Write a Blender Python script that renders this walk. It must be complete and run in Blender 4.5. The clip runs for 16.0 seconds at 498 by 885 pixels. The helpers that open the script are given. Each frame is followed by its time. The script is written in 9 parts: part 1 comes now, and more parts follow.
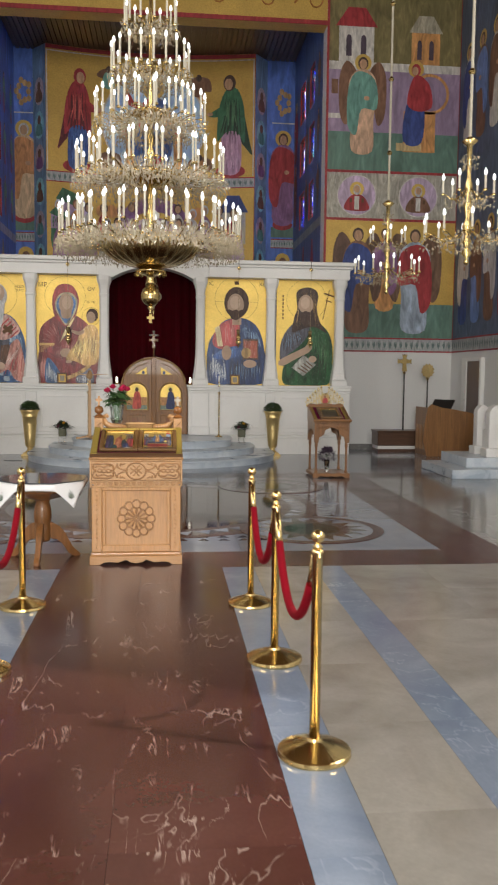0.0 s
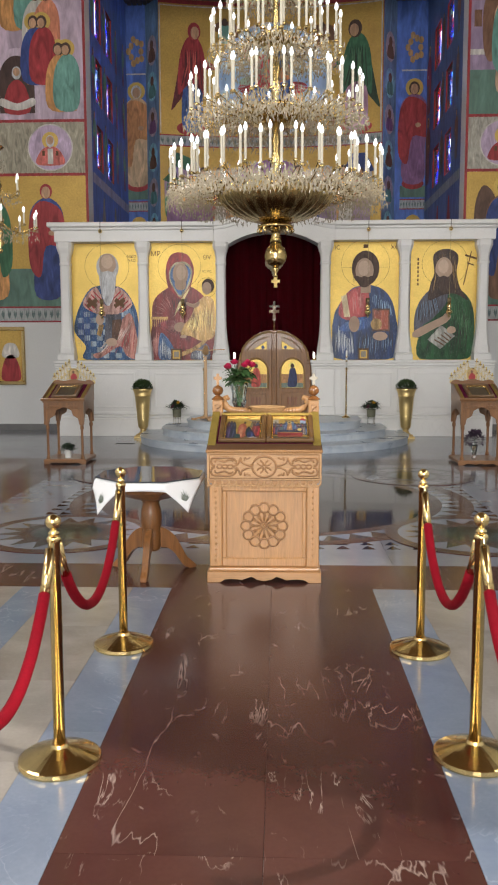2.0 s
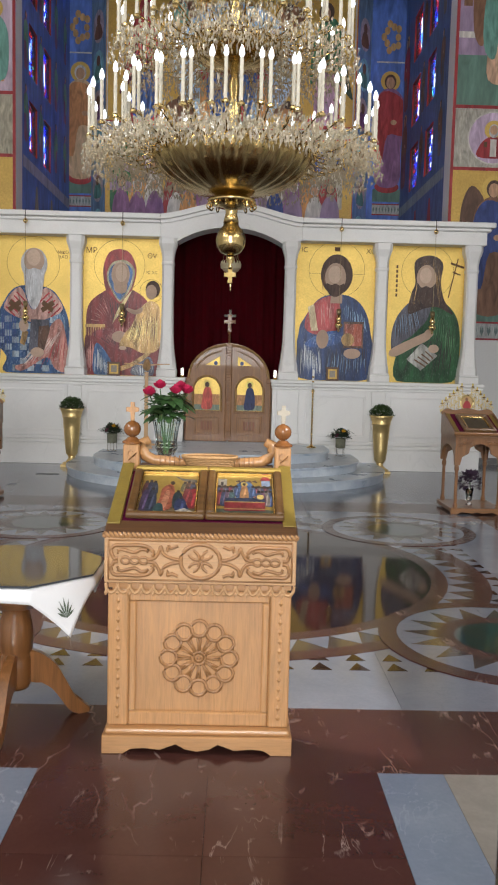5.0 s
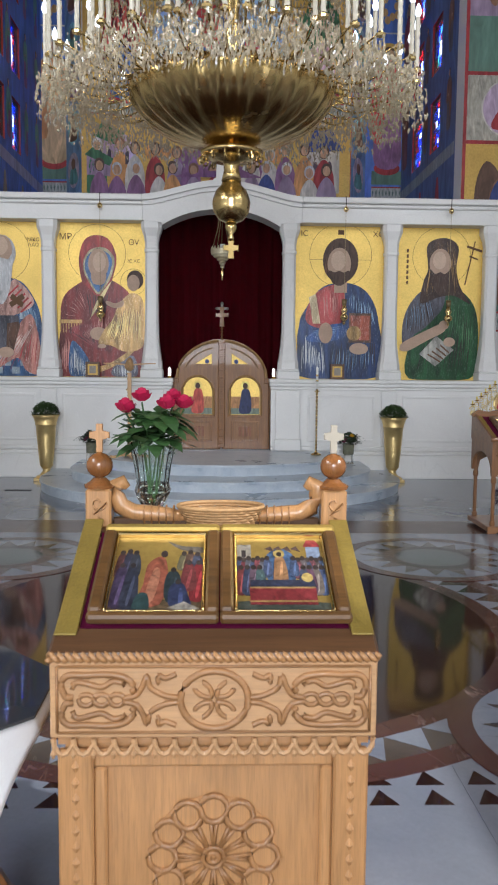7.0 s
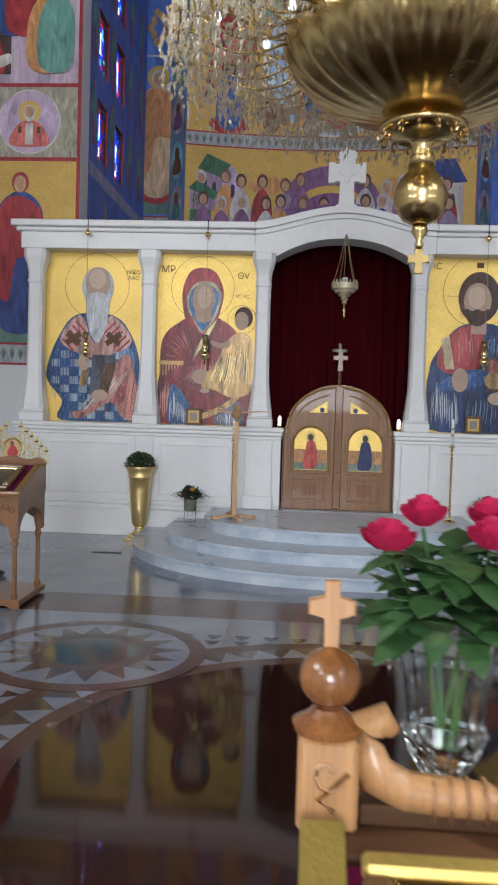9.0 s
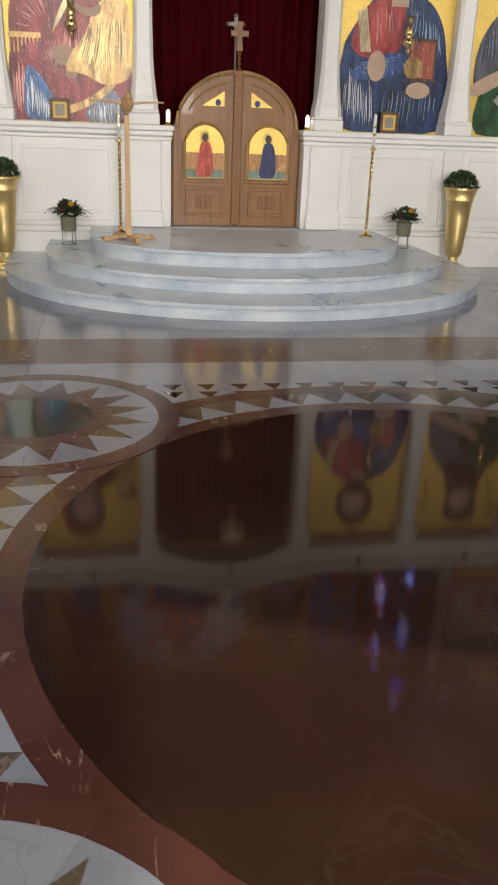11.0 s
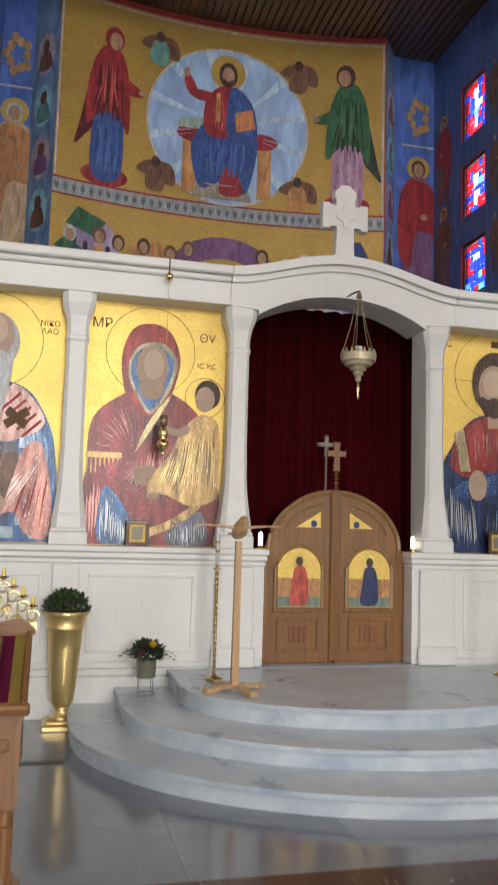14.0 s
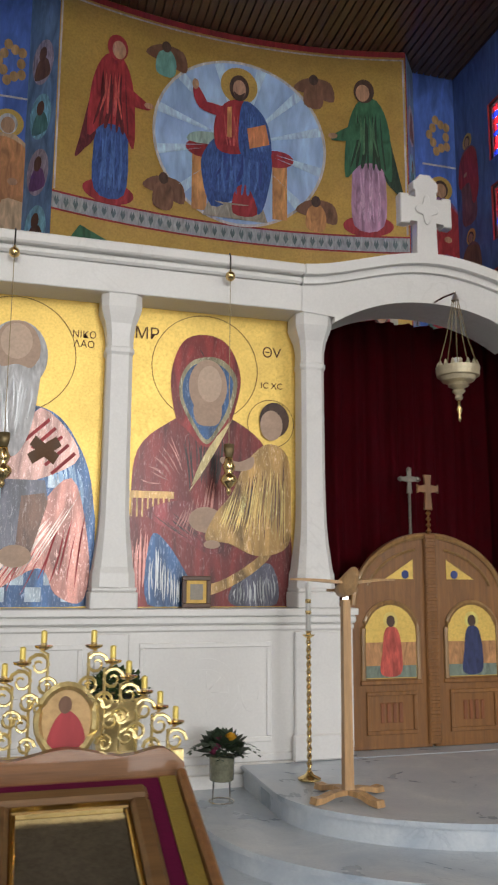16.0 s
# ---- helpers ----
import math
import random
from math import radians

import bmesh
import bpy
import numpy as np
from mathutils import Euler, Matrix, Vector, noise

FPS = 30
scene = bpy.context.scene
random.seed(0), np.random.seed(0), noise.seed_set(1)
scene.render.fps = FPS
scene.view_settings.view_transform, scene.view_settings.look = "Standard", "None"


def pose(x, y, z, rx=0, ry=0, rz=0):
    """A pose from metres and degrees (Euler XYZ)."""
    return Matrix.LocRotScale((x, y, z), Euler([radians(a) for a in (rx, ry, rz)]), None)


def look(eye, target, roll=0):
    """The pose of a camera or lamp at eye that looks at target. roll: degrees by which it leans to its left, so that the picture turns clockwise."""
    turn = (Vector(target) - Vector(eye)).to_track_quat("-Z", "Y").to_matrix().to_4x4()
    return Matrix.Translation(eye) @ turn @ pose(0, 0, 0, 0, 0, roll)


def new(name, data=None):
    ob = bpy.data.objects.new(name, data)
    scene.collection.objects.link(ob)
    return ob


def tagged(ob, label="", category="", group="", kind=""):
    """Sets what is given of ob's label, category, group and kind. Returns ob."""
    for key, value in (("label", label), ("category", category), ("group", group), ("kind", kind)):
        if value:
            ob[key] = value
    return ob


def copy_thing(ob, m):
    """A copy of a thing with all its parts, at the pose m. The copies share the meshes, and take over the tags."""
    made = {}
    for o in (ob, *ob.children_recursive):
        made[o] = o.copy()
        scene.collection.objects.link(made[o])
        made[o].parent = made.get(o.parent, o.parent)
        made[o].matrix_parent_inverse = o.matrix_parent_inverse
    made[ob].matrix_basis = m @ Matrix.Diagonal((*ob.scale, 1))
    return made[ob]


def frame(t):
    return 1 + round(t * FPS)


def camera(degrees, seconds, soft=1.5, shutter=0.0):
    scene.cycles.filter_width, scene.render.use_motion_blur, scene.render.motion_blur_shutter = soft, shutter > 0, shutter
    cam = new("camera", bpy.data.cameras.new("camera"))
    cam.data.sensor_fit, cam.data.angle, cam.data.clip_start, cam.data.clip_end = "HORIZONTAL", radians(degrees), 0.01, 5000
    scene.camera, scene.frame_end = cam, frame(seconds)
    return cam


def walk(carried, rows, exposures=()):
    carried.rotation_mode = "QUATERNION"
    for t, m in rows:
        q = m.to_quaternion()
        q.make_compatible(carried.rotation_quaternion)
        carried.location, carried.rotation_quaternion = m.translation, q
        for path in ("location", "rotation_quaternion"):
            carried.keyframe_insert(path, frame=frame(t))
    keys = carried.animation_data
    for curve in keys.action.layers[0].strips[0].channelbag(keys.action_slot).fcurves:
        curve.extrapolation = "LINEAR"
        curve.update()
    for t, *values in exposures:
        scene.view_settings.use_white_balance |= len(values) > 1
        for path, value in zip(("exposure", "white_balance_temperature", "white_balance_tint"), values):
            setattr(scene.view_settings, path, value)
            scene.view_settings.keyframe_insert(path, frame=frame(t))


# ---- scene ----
cam = camera(34.0, 16.0, 2.0, 0.35)
METRES, EYE, TILT, LEAN, TURN = 12.0, 1.6, 0.0, 0.0, -5.9
ROWS = [
    (0.0, 0.0, 0.0, 0.0, 0.05, -4.74, -0.61),
    (0.5, -0.0083, 0.0294, -0.0005, 1.56, -4.12, -0.04),
    (1.0, -0.0127, 0.0579, -0.002, 3.66, -4.57, 0.72),
    (1.5, -0.016, 0.0899, -0.0012, 7.8, -5.27, 0.12),
    (2.0, -0.024, 0.1165, -0.003, 7.99, -6.43, 0.12),
    (2.5, -0.0278, 0.1464, -0.0044, 6.67, -6.88, 0.56),
    (3.0, -0.028, 0.1777, -0.0009, 7.29, -5.3, -0.02),
    (3.5, -0.0351, 0.2087, -0.0004, 6.25, -3.58, -0.58),
    (4.0, -0.0365, 0.2405, -0.0022, 4.34, -3.58, -0.7),
    (4.5, -0.0365, 0.271, -0.0023, 5.12, -5.16, -1.5),
    (7.0, -0.0615, 0.4106, -0.0021, 4.0, -5.4, -0.56),
    (7.5, -0.0647, 0.4433, -0.0002, 5.51, -4.6, -1.57),
    (8.0, -0.0774, 0.4696, -0.0005, 7.08, -3.74, -2.71),
    (8.5, -0.0923, 0.4941, -0.0007, 7.74, -3.06, -2.13),
    (9.0, -0.1072, 0.5238, 0.001, 9.91, -2.35, -1.7),
    (9.5, -0.1272, 0.5428, -0.0014, 8.9, -3.29, -1.56),
    (10.0, -0.1499, 0.5632, -0.0083, 2.65, -10.82, -1.14),
    (10.2, -0.159, 0.572, -0.0080, 1.1, -14.9, -1.2),
    (10.6, -0.1764, 0.5894, -0.0081, -1.0, -19.5, -1.6),
    (11.3, -0.2075, 0.62, -0.015, -5.0, -22.0, -2.4),
    (12.3, -0.2515, 0.664, -0.0214, -7.9, -17.9, -3.0),
    (12.5, -0.2604, 0.6725, -0.0216, -7.24, -15.81, -3.01),
    (13.0, -0.2802, 0.6967, -0.0148, -7.6, -7.93, -1.74),
    (13.5, -0.2948, 0.7294, -0.0053, -6.71, -0.04, -1.73),
    (14.0, -0.3111, 0.7576, -0.003, -7.93, 6.05, -1.65),
    (14.5, -0.3218, 0.7876, -0.0029, -9.41, 8.93, -2.06),
    (15.0, -0.3339, 0.8184, 0.0018, -9.7, 10.72, -2.81),
    (15.5, -0.3523, 0.8446, 0.0001, -10.53, 10.23, -1.55),
    (16.0, -0.3647, 0.8764, -0.0016, -10.35, 9.58, -0.27),
]
walk(cam, [(t, pose(0, 0, EYE, TILT, LEAN, TURN) @ pose(METRES * x, METRES * y, METRES * z, 90 + pitch, roll, yaw)) for t, x, y, z, yaw, pitch, roll in ROWS],
     [(0.0, -0.1, 6850, 10), (2.5, 0.0, 6550, 10), (4.5, 0.0, 6450, 10), (7.0, -0.03, 5950, 10), (8.0, -0.10, 5750, 10), (9.0, 0.05, 5850, 10), (9.5, 0.15, 6500, 10),
      (10.0, 0.3, 6900, 10), (12.5, 0.44, 6900, 10), (13.5, 0.33, 6700, 10), (15.0, 0.17, 6650, 10), (16.0, 0.13, 6550, 10)])

# ---- light ----
world = bpy.data.worlds.new("sky")
scene.world = world
world.use_nodes = True
wt = world.node_tree
sky = wt.nodes.new("ShaderNodeTexSky")
sky.sky_type, sky.sun_disc = "NISHITA", False
sky.sun_elevation, sky.sun_rotation = radians(42), radians(250)
wt.links.new(sky.outputs[0], wt.nodes["Background"].inputs[0])
wt.nodes["Background"].inputs[1].default_value = 0.15
sun = new("sun", bpy.data.lights.new("sun", "SUN"))
sun.data.energy, sun.data.angle, sun.data.color = 3.0, radians(0.6), (1.0, 0.95, 0.88)
sun.matrix_world = look((30, -12, 30), (0, 0, 0))


def window_light(name, eye, target, sx, sy, power, color=(1.0, 0.97, 0.93)):
    """Daylight that falls in through a window's opening."""
    d = bpy.data.lights.new(name, "AREA")
    d.shape, d.size, d.size_y, d.energy, d.color = "RECTANGLE", sx, sy, power, color
    ob = new(name, d)
    ob.matrix_world = look(eye, target)
    return ob


window_light("west_window_light", (-0.8, -5.8, 4.4), (-0.8, 8, 2.4), 4.6, 5.6, 1420, (0.98, 0.98, 0.97))
for sx in (-1, 1):
    for yy, power in (((0.5, 180), (5.5, 250)) if sx < 0 else ((0.5, 150), (5.5, 190))):
        window_light("side_window_light", (-0.25 + sx * 6.45, yy, 6.9), (-0.25, yy + 2.0, 1.0), 2.3, 2.6, power)

# ---- materials ----
MATS = {}


def nodes_of(name):
    m = bpy.data.materials.new(name)
    m.use_nodes = True
    return m, m.node_tree, m.node_tree.nodes["Principled BSDF"]


def link(t, a, b):
    t.links.new(a, b)


def coords(t, scale, spread=0.0, turn=0.0):
    """World place, shifted for every object by its random number."""
    g = t.nodes.new("ShaderNodeNewGeometry")
    mp = t.nodes.new("ShaderNodeMapping")
    mp.inputs["Scale"].default_value = scale if isinstance(scale, tuple) else (scale,) * 3
    mp.inputs["Rotation"].default_value = (0, 0, turn)
    link(t, g.outputs["Position"], mp.inputs[0])
    if spread:
        o = t.nodes.new("ShaderNodeObjectInfo")
        k = t.nodes.new("ShaderNodeMath")
        k.operation = "MULTIPLY"
        k.inputs[1].default_value = spread
        link(t, o.outputs["Random"], k.inputs[0])
        link(t, k.outputs[0], mp.inputs["Location"])
    return mp.outputs[0]


def noise_tex(t, vec, scale, detail=4.0, rough=0.55, distort=0.0):
    n = t.nodes.new("ShaderNodeTexNoise")
    n.inputs["Scale"].default_value, n.inputs["Detail"].default_value = scale, detail
    n.inputs["Roughness"].default_value, n.inputs["Distortion"].default_value = rough, distort
    link(t, vec, n.inputs["Vector"])
    return n.outputs["Fac"]


def ramp(t, fac, stops):
    r = t.nodes.new("ShaderNodeValToRGB")
    e = r.color_ramp.elements
    while len(e) < len(stops):
        e.new(0.5)
    for k, (p, c) in zip(e, stops):
        k.position, k.color = p, (*c, 1) if len(c) == 3 else c
    link(t, fac, r.inputs[0])
    return r.outputs[0]


def mixed(t, fac, a, b, mode="MIX"):
    m = t.nodes.new("ShaderNodeMix")
    m.data_type, m.blend_type = "RGBA", mode
    for s, v in ((m.inputs[0], fac), (m.inputs[6], a), (m.inputs[7], b)):
        if isinstance(v, (int, float)):
            s.default_value = v
        elif isinstance(v, tuple):
            s.default_value = (*v, 1)
        else:
            link(t, v, s)
    return m.outputs[2]


def bump(t, p, fac, strength, dist=0.01):
    b = t.nodes.new("ShaderNodeBump")
    b.inputs["Strength"].default_value, b.inputs["Distance"].default_value = strength, dist
    link(t, fac, b.inputs["Height"])
    link(t, b.outputs[0], p.inputs["Normal"])


def shade(c, k):
    return tuple(max(0.0, min(1.0, v * k)) for v in c)


def surface(name, color, rough=0.5, metal=0.0, var=0.25, big=1.5, fine=40.0, relief=0.1, spread=0.0, stretch=(1, 1, 1), coat=0.0):
    """A plain surface with stains at two scales, fine relief and uneven gloss."""
    if name in MATS:
        return MATS[name]
    m, t, p = nodes_of(name)
    v = coords(t, stretch, spread)
    a, b = noise_tex(t, v, big, 3), noise_tex(t, v, fine, 4)
    c = mixed(t, a, shade(color, 1 - var), shade(color, 1 + var))
    c = mixed(t, ramp(t, b, [(0.35, (0, 0, 0)), (0.7, (0.5, 0.5, 0.5))]), c, shade(color, 1 - var * 1.2))
    link(t, c, p.inputs["Base Color"])
    p.inputs["Metallic"].default_value = metal
    p.inputs["Coat Weight"].default_value = coat
    link(t, ramp(t, a, [(0.2, (rough * 0.8,) * 3), (0.8, (min(1, rough * 1.25),) * 3)]), p.inputs["Roughness"])
    bump(t, p, b, relief, 0.004)
    MATS[name] = m
    return m


def marble(name, light, dark, vein, scale=1.0, rough=0.12, veins=0.5, spread=6.0, fine_vein=0.0, streak=False):
    """Polished stone: clouds, thin bent veins and a little dulled polish."""
    if name in MATS:
        return MATS[name]
    m, t, p = nodes_of(name)
    v = coords(t, 1.0, spread)
    cloud = noise_tex(t, v, 1.3 * scale, 5, 0.6, 0.6)
    c = mixed(t, ramp(t, cloud, [(0.3, (0, 0, 0)), (0.72, (1, 1, 1))]), dark, light)
    if streak:
        # short broken streaks that run one way
        bent = noise_tex(t, coords(t, (3.4, 0.75, 1.0), spread, 0.62), 1.9 * scale, 5, 0.6, 0.7)
        mask = noise_tex(t, v, 3.6 * scale, 3, 0.6)
        line = ramp(t, bent, [(0.488, (0, 0, 0)), (0.5, (1, 1, 1)), (0.512, (0, 0, 0))])
        gate = ramp(t, mask, [(0.52, (0, 0, 0)), (0.66, (veins,) * 3)])
    else:
        bent = noise_tex(t, v, 1.7 * scale, 4, 0.55, 1.6)
        mask = noise_tex(t, v, 0.9 * scale, 2, 0.5)
        line = ramp(t, bent, [(0.485, (0, 0, 0)), (0.5, (1, 1, 1)), (0.515, (0, 0, 0))])
        gate = ramp(t, mask, [(0.45, (0, 0, 0)), (0.62, (veins,) * 3)])
    mul = t.nodes.new("ShaderNodeMath")
    mul.operation = "MULTIPLY"
    link(t, line, mul.inputs[0])
    link(t, gate, mul.inputs[1])
    c = mixed(t, mul.outputs[0], c, vein)
    if streak:
        # a few long thin veins that cross whole slabs
        far = noise_tex(t, coords(t, (1.6, 0.6, 1.0), spread, 0.95), 0.9 * scale, 5, 0.55, 0.5)
        broken = noise_tex(t, v, 2.2 * scale, 4, 0.6)
        thin = t.nodes.new("ShaderNodeMath")
        thin.operation = "MULTIPLY"
        link(t, ramp(t, far, [(0.4965, (0, 0, 0)), (0.5, (1, 1, 1)), (0.5035, (0, 0, 0))]), thin.inputs[0])
        link(t, ramp(t, broken, [(0.47, (0, 0, 0)), (0.62, (0.6,) * 3)]), thin.inputs[1])
        c = mixed(t, thin.outputs[0], c, vein)
    if fine_vein:
        spot = noise_tex(t, v, 7 * scale, 5, 0.65, 0.9)
        c = mixed(t, ramp(t, spot, [(0.66, (0, 0, 0)), (0.74, (fine_vein,) * 3)]), c, vein)
    grain = noise_tex(t, v, 60, 3)
    c = mixed(t, ramp(t, grain, [(0.3, (0, 0, 0)), (0.8, (0.22,) * 3)]), c, shade(dark, 0.75))
    link(t, c, p.inputs["Base Color"])
    link(t, ramp(t, cloud, [(0.2, (rough * 0.7,) * 3), (0.8, (rough * 1.4,) * 3)]), p.inputs["Roughness"])
    bump(t, p, noise_tex(t, v, 3.0, 2), 0.02, 0.01)
    MATS[name] = m
    return m


def wood(name, color, rough=0.35, grain_axis="z", coat=0.25, var=0.35):
    """Varnished wood with long grain along one axis."""
    if name in MATS:
        return MATS[name]
    m, t, p = nodes_of(name)
    s = {"x": (0.5, 9, 9), "y": (9, 0.5, 9), "z": (9, 9, 0.5)}[grain_axis]
    v = coords(t, s, 3.0)
    a = noise_tex(t, v, 3.0, 5, 0.6, 0.8)
    b = noise_tex(t, v, 22.0, 4, 0.6)
    c = mixed(t, ramp(t, a, [(0.3, (0, 0, 0)), (0.7, (1, 1, 1))]), shade(color, 1 - var), shade(color, 1 + var * 0.6))
    c = mixed(t, ramp(t, b, [(0.45, (0, 0, 0)), (0.75, (0.55,) * 3)]), c, shade(color, 0.5))
    link(t, c, p.inputs["Base Color"])
    p.inputs["Roughness"].default_value, p.inputs["Coat Weight"].default_value = rough, coat
    bump(t, p, b, 0.12, 0.003)
    MATS[name] = m
    return m


def paint(color, folds=0.5, scale=1.0, rough=0.55):
    """Painter's colour: brushed folds from dark to light, with small uneven strokes."""
    key = "paint_%02x%02x%02x_%d_%d" % (*(int(255 * c) for c in color), int(folds * 10), int(scale * 10))
    if key in MATS:
        return MATS[key]
    m, t, p = nodes_of(key)
    v = coords(t, (1.0, 1.0, 0.28), 5.0)
    a = noise_tex(t, v, 7.0 * scale, 3, 0.5, 1.4)
    b = noise_tex(t, v, 30.0 * scale, 4, 0.6)
    k = folds
    hi = tuple(min(1, c * 1.75 + 0.03 * k) for c in color)
    c = mixed(t, ramp(t, a, [(0.30, (0, 0, 0)), (0.48, (0.45,) * 3), (0.55, (0.55,) * 3), (0.72, (1, 1, 1))]), shade(color, 1 - 0.65 * k), hi)
    c = mixed(t, ramp(t, b, [(0.4, (0, 0, 0)), (0.8, (0.6,) * 3)]), c, shade(color, 0.7))
    link(t, c, p.inputs["Base Color"])
    p.inputs["Roughness"].default_value = rough
    bump(t, p, b, 0.05, 0.003)
    MATS[key] = m
    return m


def mosaic(color, light=0.6, scale=1.0):
    """Glass and metal tesserae laid in flowing rows: colour broken by bright thin strokes."""
    key = "mosaic_%02x%02x%02x_%d" % (*(int(255 * c) for c in color), int(light * 10))
    if key in MATS:
        return MATS[key]
    m, t, p = nodes_of(key)
    v = coords(t, (1.0, 1.0, 0.22), 4.0)
    w = coords(t, 1.0, 4.0)
    folds = noise_tex(t, v, 6.0 * scale, 3, 0.5, 1.7)
    rows = noise_tex(t, v, 46.0, 3, 0.6, 2.5)
    cells = noise_tex(t, w, 130.0, 2, 0.5)
    hi = tuple(min(1, c * 1.5 + (1 - c) * 0.30) for c in color)
    c = mixed(t, ramp(t, folds, [(0.3, (0, 0, 0)), (0.5, (0.5,) * 3), (0.7, (1, 1, 1))]), shade(color, 0.2), shade(color, 1.25))
    c = mixed(t, ramp(t, rows, [(0.56, (0, 0, 0)), (0.68, (light,) * 3)]), c, hi)
    c = mixed(t, ramp(t, cells, [(0.35, (0, 0, 0)), (0.7, (0.45,) * 3)]), c, shade(color, 0.5))
    link(t, c, p.inputs["Base Color"])
    p.inputs["Roughness"].default_value, p.inputs["Metallic"].default_value = 0.30, 0.25
    bump(t, p, cells, 0.25, 0.003)
    MATS[key] = m
    return m


def gold_leaf(name, color, rough, metal, fine=60.0, relief=0.2):
    """Gilded ground with faint squares of leaf and small tesserae."""
    if name in MATS:
        return MATS[name]
    m, t, p = nodes_of(name)
    v = coords(t, 1.0, 2.0)
    a = noise_tex(t, v, 2.2, 4, 0.6)
    b = noise_tex(t, v, fine, 3, 0.6)
    c = mixed(t, a, shade(color, 0.72), shade(color, 1.25))
    c = mixed(t, ramp(t, b, [(0.4, (0, 0, 0)), (0.75, (0.5,) * 3)]), c, shade(color, 0.6))
    link(t, c, p.inputs["Base Color"])
    p.inputs["Metallic"].default_value = metal
    link(t, ramp(t, b, [(0.2, (rough * 0.8,) * 3), (0.8, (rough * 1.3,) * 3)]), p.inputs["Roughness"])
    bump(t, p, b, relief, 0.003)
    MATS[name] = m
    return m


def velvet(name, color):
    if name in MATS:
        return MATS[name]
    m = surface(name, color, 0.85, 0, 0.3, 6, 120, 0.3)
    m.node_tree.nodes["Principled BSDF"].inputs["Sheen Weight"].default_value = 0.0
    m.node_tree.nodes["Principled BSDF"].inputs["Specular IOR Level"].default_value = 0.15
    m.node_tree.nodes["Principled BSDF"].inputs["Sheen Tint"].default_value = (*shade(color, 2.0), 1)
    return m


def clear(name, color, rough=0.02, ior=1.45, weight=1.0):
    if name in MATS:
        return MATS[name]
    m, t, p = nodes_of(name)
    p.inputs["Base Color"].default_value = (*color, 1)
    p.inputs["Transmission Weight"].default_value = weight
    p.inputs["Roughness"].default_value, p.inputs["IOR"].default_value = rough, ior
    MATS[name] = m
    return m


def glow(name, color, strength):
    if name in MATS:
        return MATS[name]
    m, t, p = nodes_of(name)
    p.inputs["Base Color"].default_value = (*color, 1)
    p.inputs["Emission Color"].default_value = (*color, 1)
    p.inputs["Emission Strength"].default_value = strength
    p.inputs["Roughness"].default_value = 0.3
    MATS[name] = m
    return m


RED_MARBLE = marble("red_marble", (0.080, 0.031, 0.025), (0.048, 0.018, 0.015), (0.42, 0.32, 0.28), 1.0, 0.19, 0.8, 7.0, 0.4, True)
BROWN_MARBLE = marble("brown_marble", (0.030, 0.014, 0.010), (0.018, 0.008, 0.006), (0.16, 0.11, 0.09), 0.9, 0.055, 0.10)
BROWN_MARBLE.node_tree.nodes["Principled BSDF"].inputs["Specular IOR Level"].default_value = 0.24
# white stone tinted blue: the sky mirrored in the floor is put into its colour
WHITE_MARBLE = marble("white_marble", (0.245, 0.265, 0.31), (0.155, 0.172, 0.215), (0.13, 0.14, 0.18), 0.8, 0.12, 0.35)
BLUE_MARBLE = marble("blue_grey_marble", (0.215, 0.25, 0.31), (0.14, 0.175, 0.24), (0.42, 0.46, 0.52), 1.6, 0.12, 0.4)
BEIGE_MARBLE = marble("beige_marble", (0.33, 0.31, 0.28), (0.205, 0.185, 0.16), (0.30, 0.27, 0.23), 1.3, 0.13, 0.3)
GREY_MARBLE = marble("grey_marble", (0.22, 0.215, 0.205), (0.155, 0.15, 0.15), (0.5, 0.5, 0.48), 1.0, 0.12, 0.5)
OLIVE_MARBLE = marble("olive_marble", (0.095, 0.074, 0.058), (0.06, 0.048, 0.039), (0.3, 0.26, 0.2), 2.5, 0.10, 0.4)
GREEN_MARBLE = marble("green_marble", (0.02, 0.06, 0.05), (0.01, 0.03, 0.027), (0.1, 0.17, 0.15), 2.0, 0.08, 0.3)
# white step marble with the blue cast of daylight put into its colour
STEP_MARBLE = marble("step_marble", (0.66, 0.70, 0.73), (0.36, 0.43, 0.52), (0.28, 0.33, 0.40), 1.9, 0.30, 0.4)
CARVED = marble("carved_white_marble", (0.84, 0.83, 0.81), (0.74, 0.73, 0.71), (0.55, 0.54, 0.52), 0.6, 0.38, 0.25, 2.0)
PLASTER = surface("white_plaster", (0.70, 0.70, 0.69), 0.75, 0, 0.06, 0.8, 30, 0.08)
BRASS = surface("polished_brass", (0.82, 0.62, 0.29), 0.16, 1.0, 0.15, 6, 50, 0.03)
OLD_BRASS = surface("chandelier_brass", (0.62, 0.46, 0.20), 0.24, 1.0, 0.25, 7, 60, 0.06)
GILT = gold_leaf("gilded_ground", (0.80, 0.56, 0.15), 0.42, 0.55)
WALL_GILT = gold_leaf("painted_gold_ground", (0.60, 0.39, 0.10), 0.5, 0.35, 30, 0.1)
APSE_GILT = gold_leaf("apse_gold_ground", (0.60, 0.39, 0.10), 0.45, 0.45, 30, 0.1)
OAK = wood("light_oak", (0.51, 0.265, 0.105), 0.38, "z", 0.3, 0.2)
OAK_X = wood("light_oak_rail", (0.48, 0.25, 0.10), 0.38, "x", 0.3, 0.2)
OAK_PALE = wood("pale_carved_oak", (0.58, 0.34, 0.165), 0.45, "x", 0.15, 0.15)
WALNUT = wood("walnut", (0.25, 0.115, 0.045), 0.36, "z", 0.3)
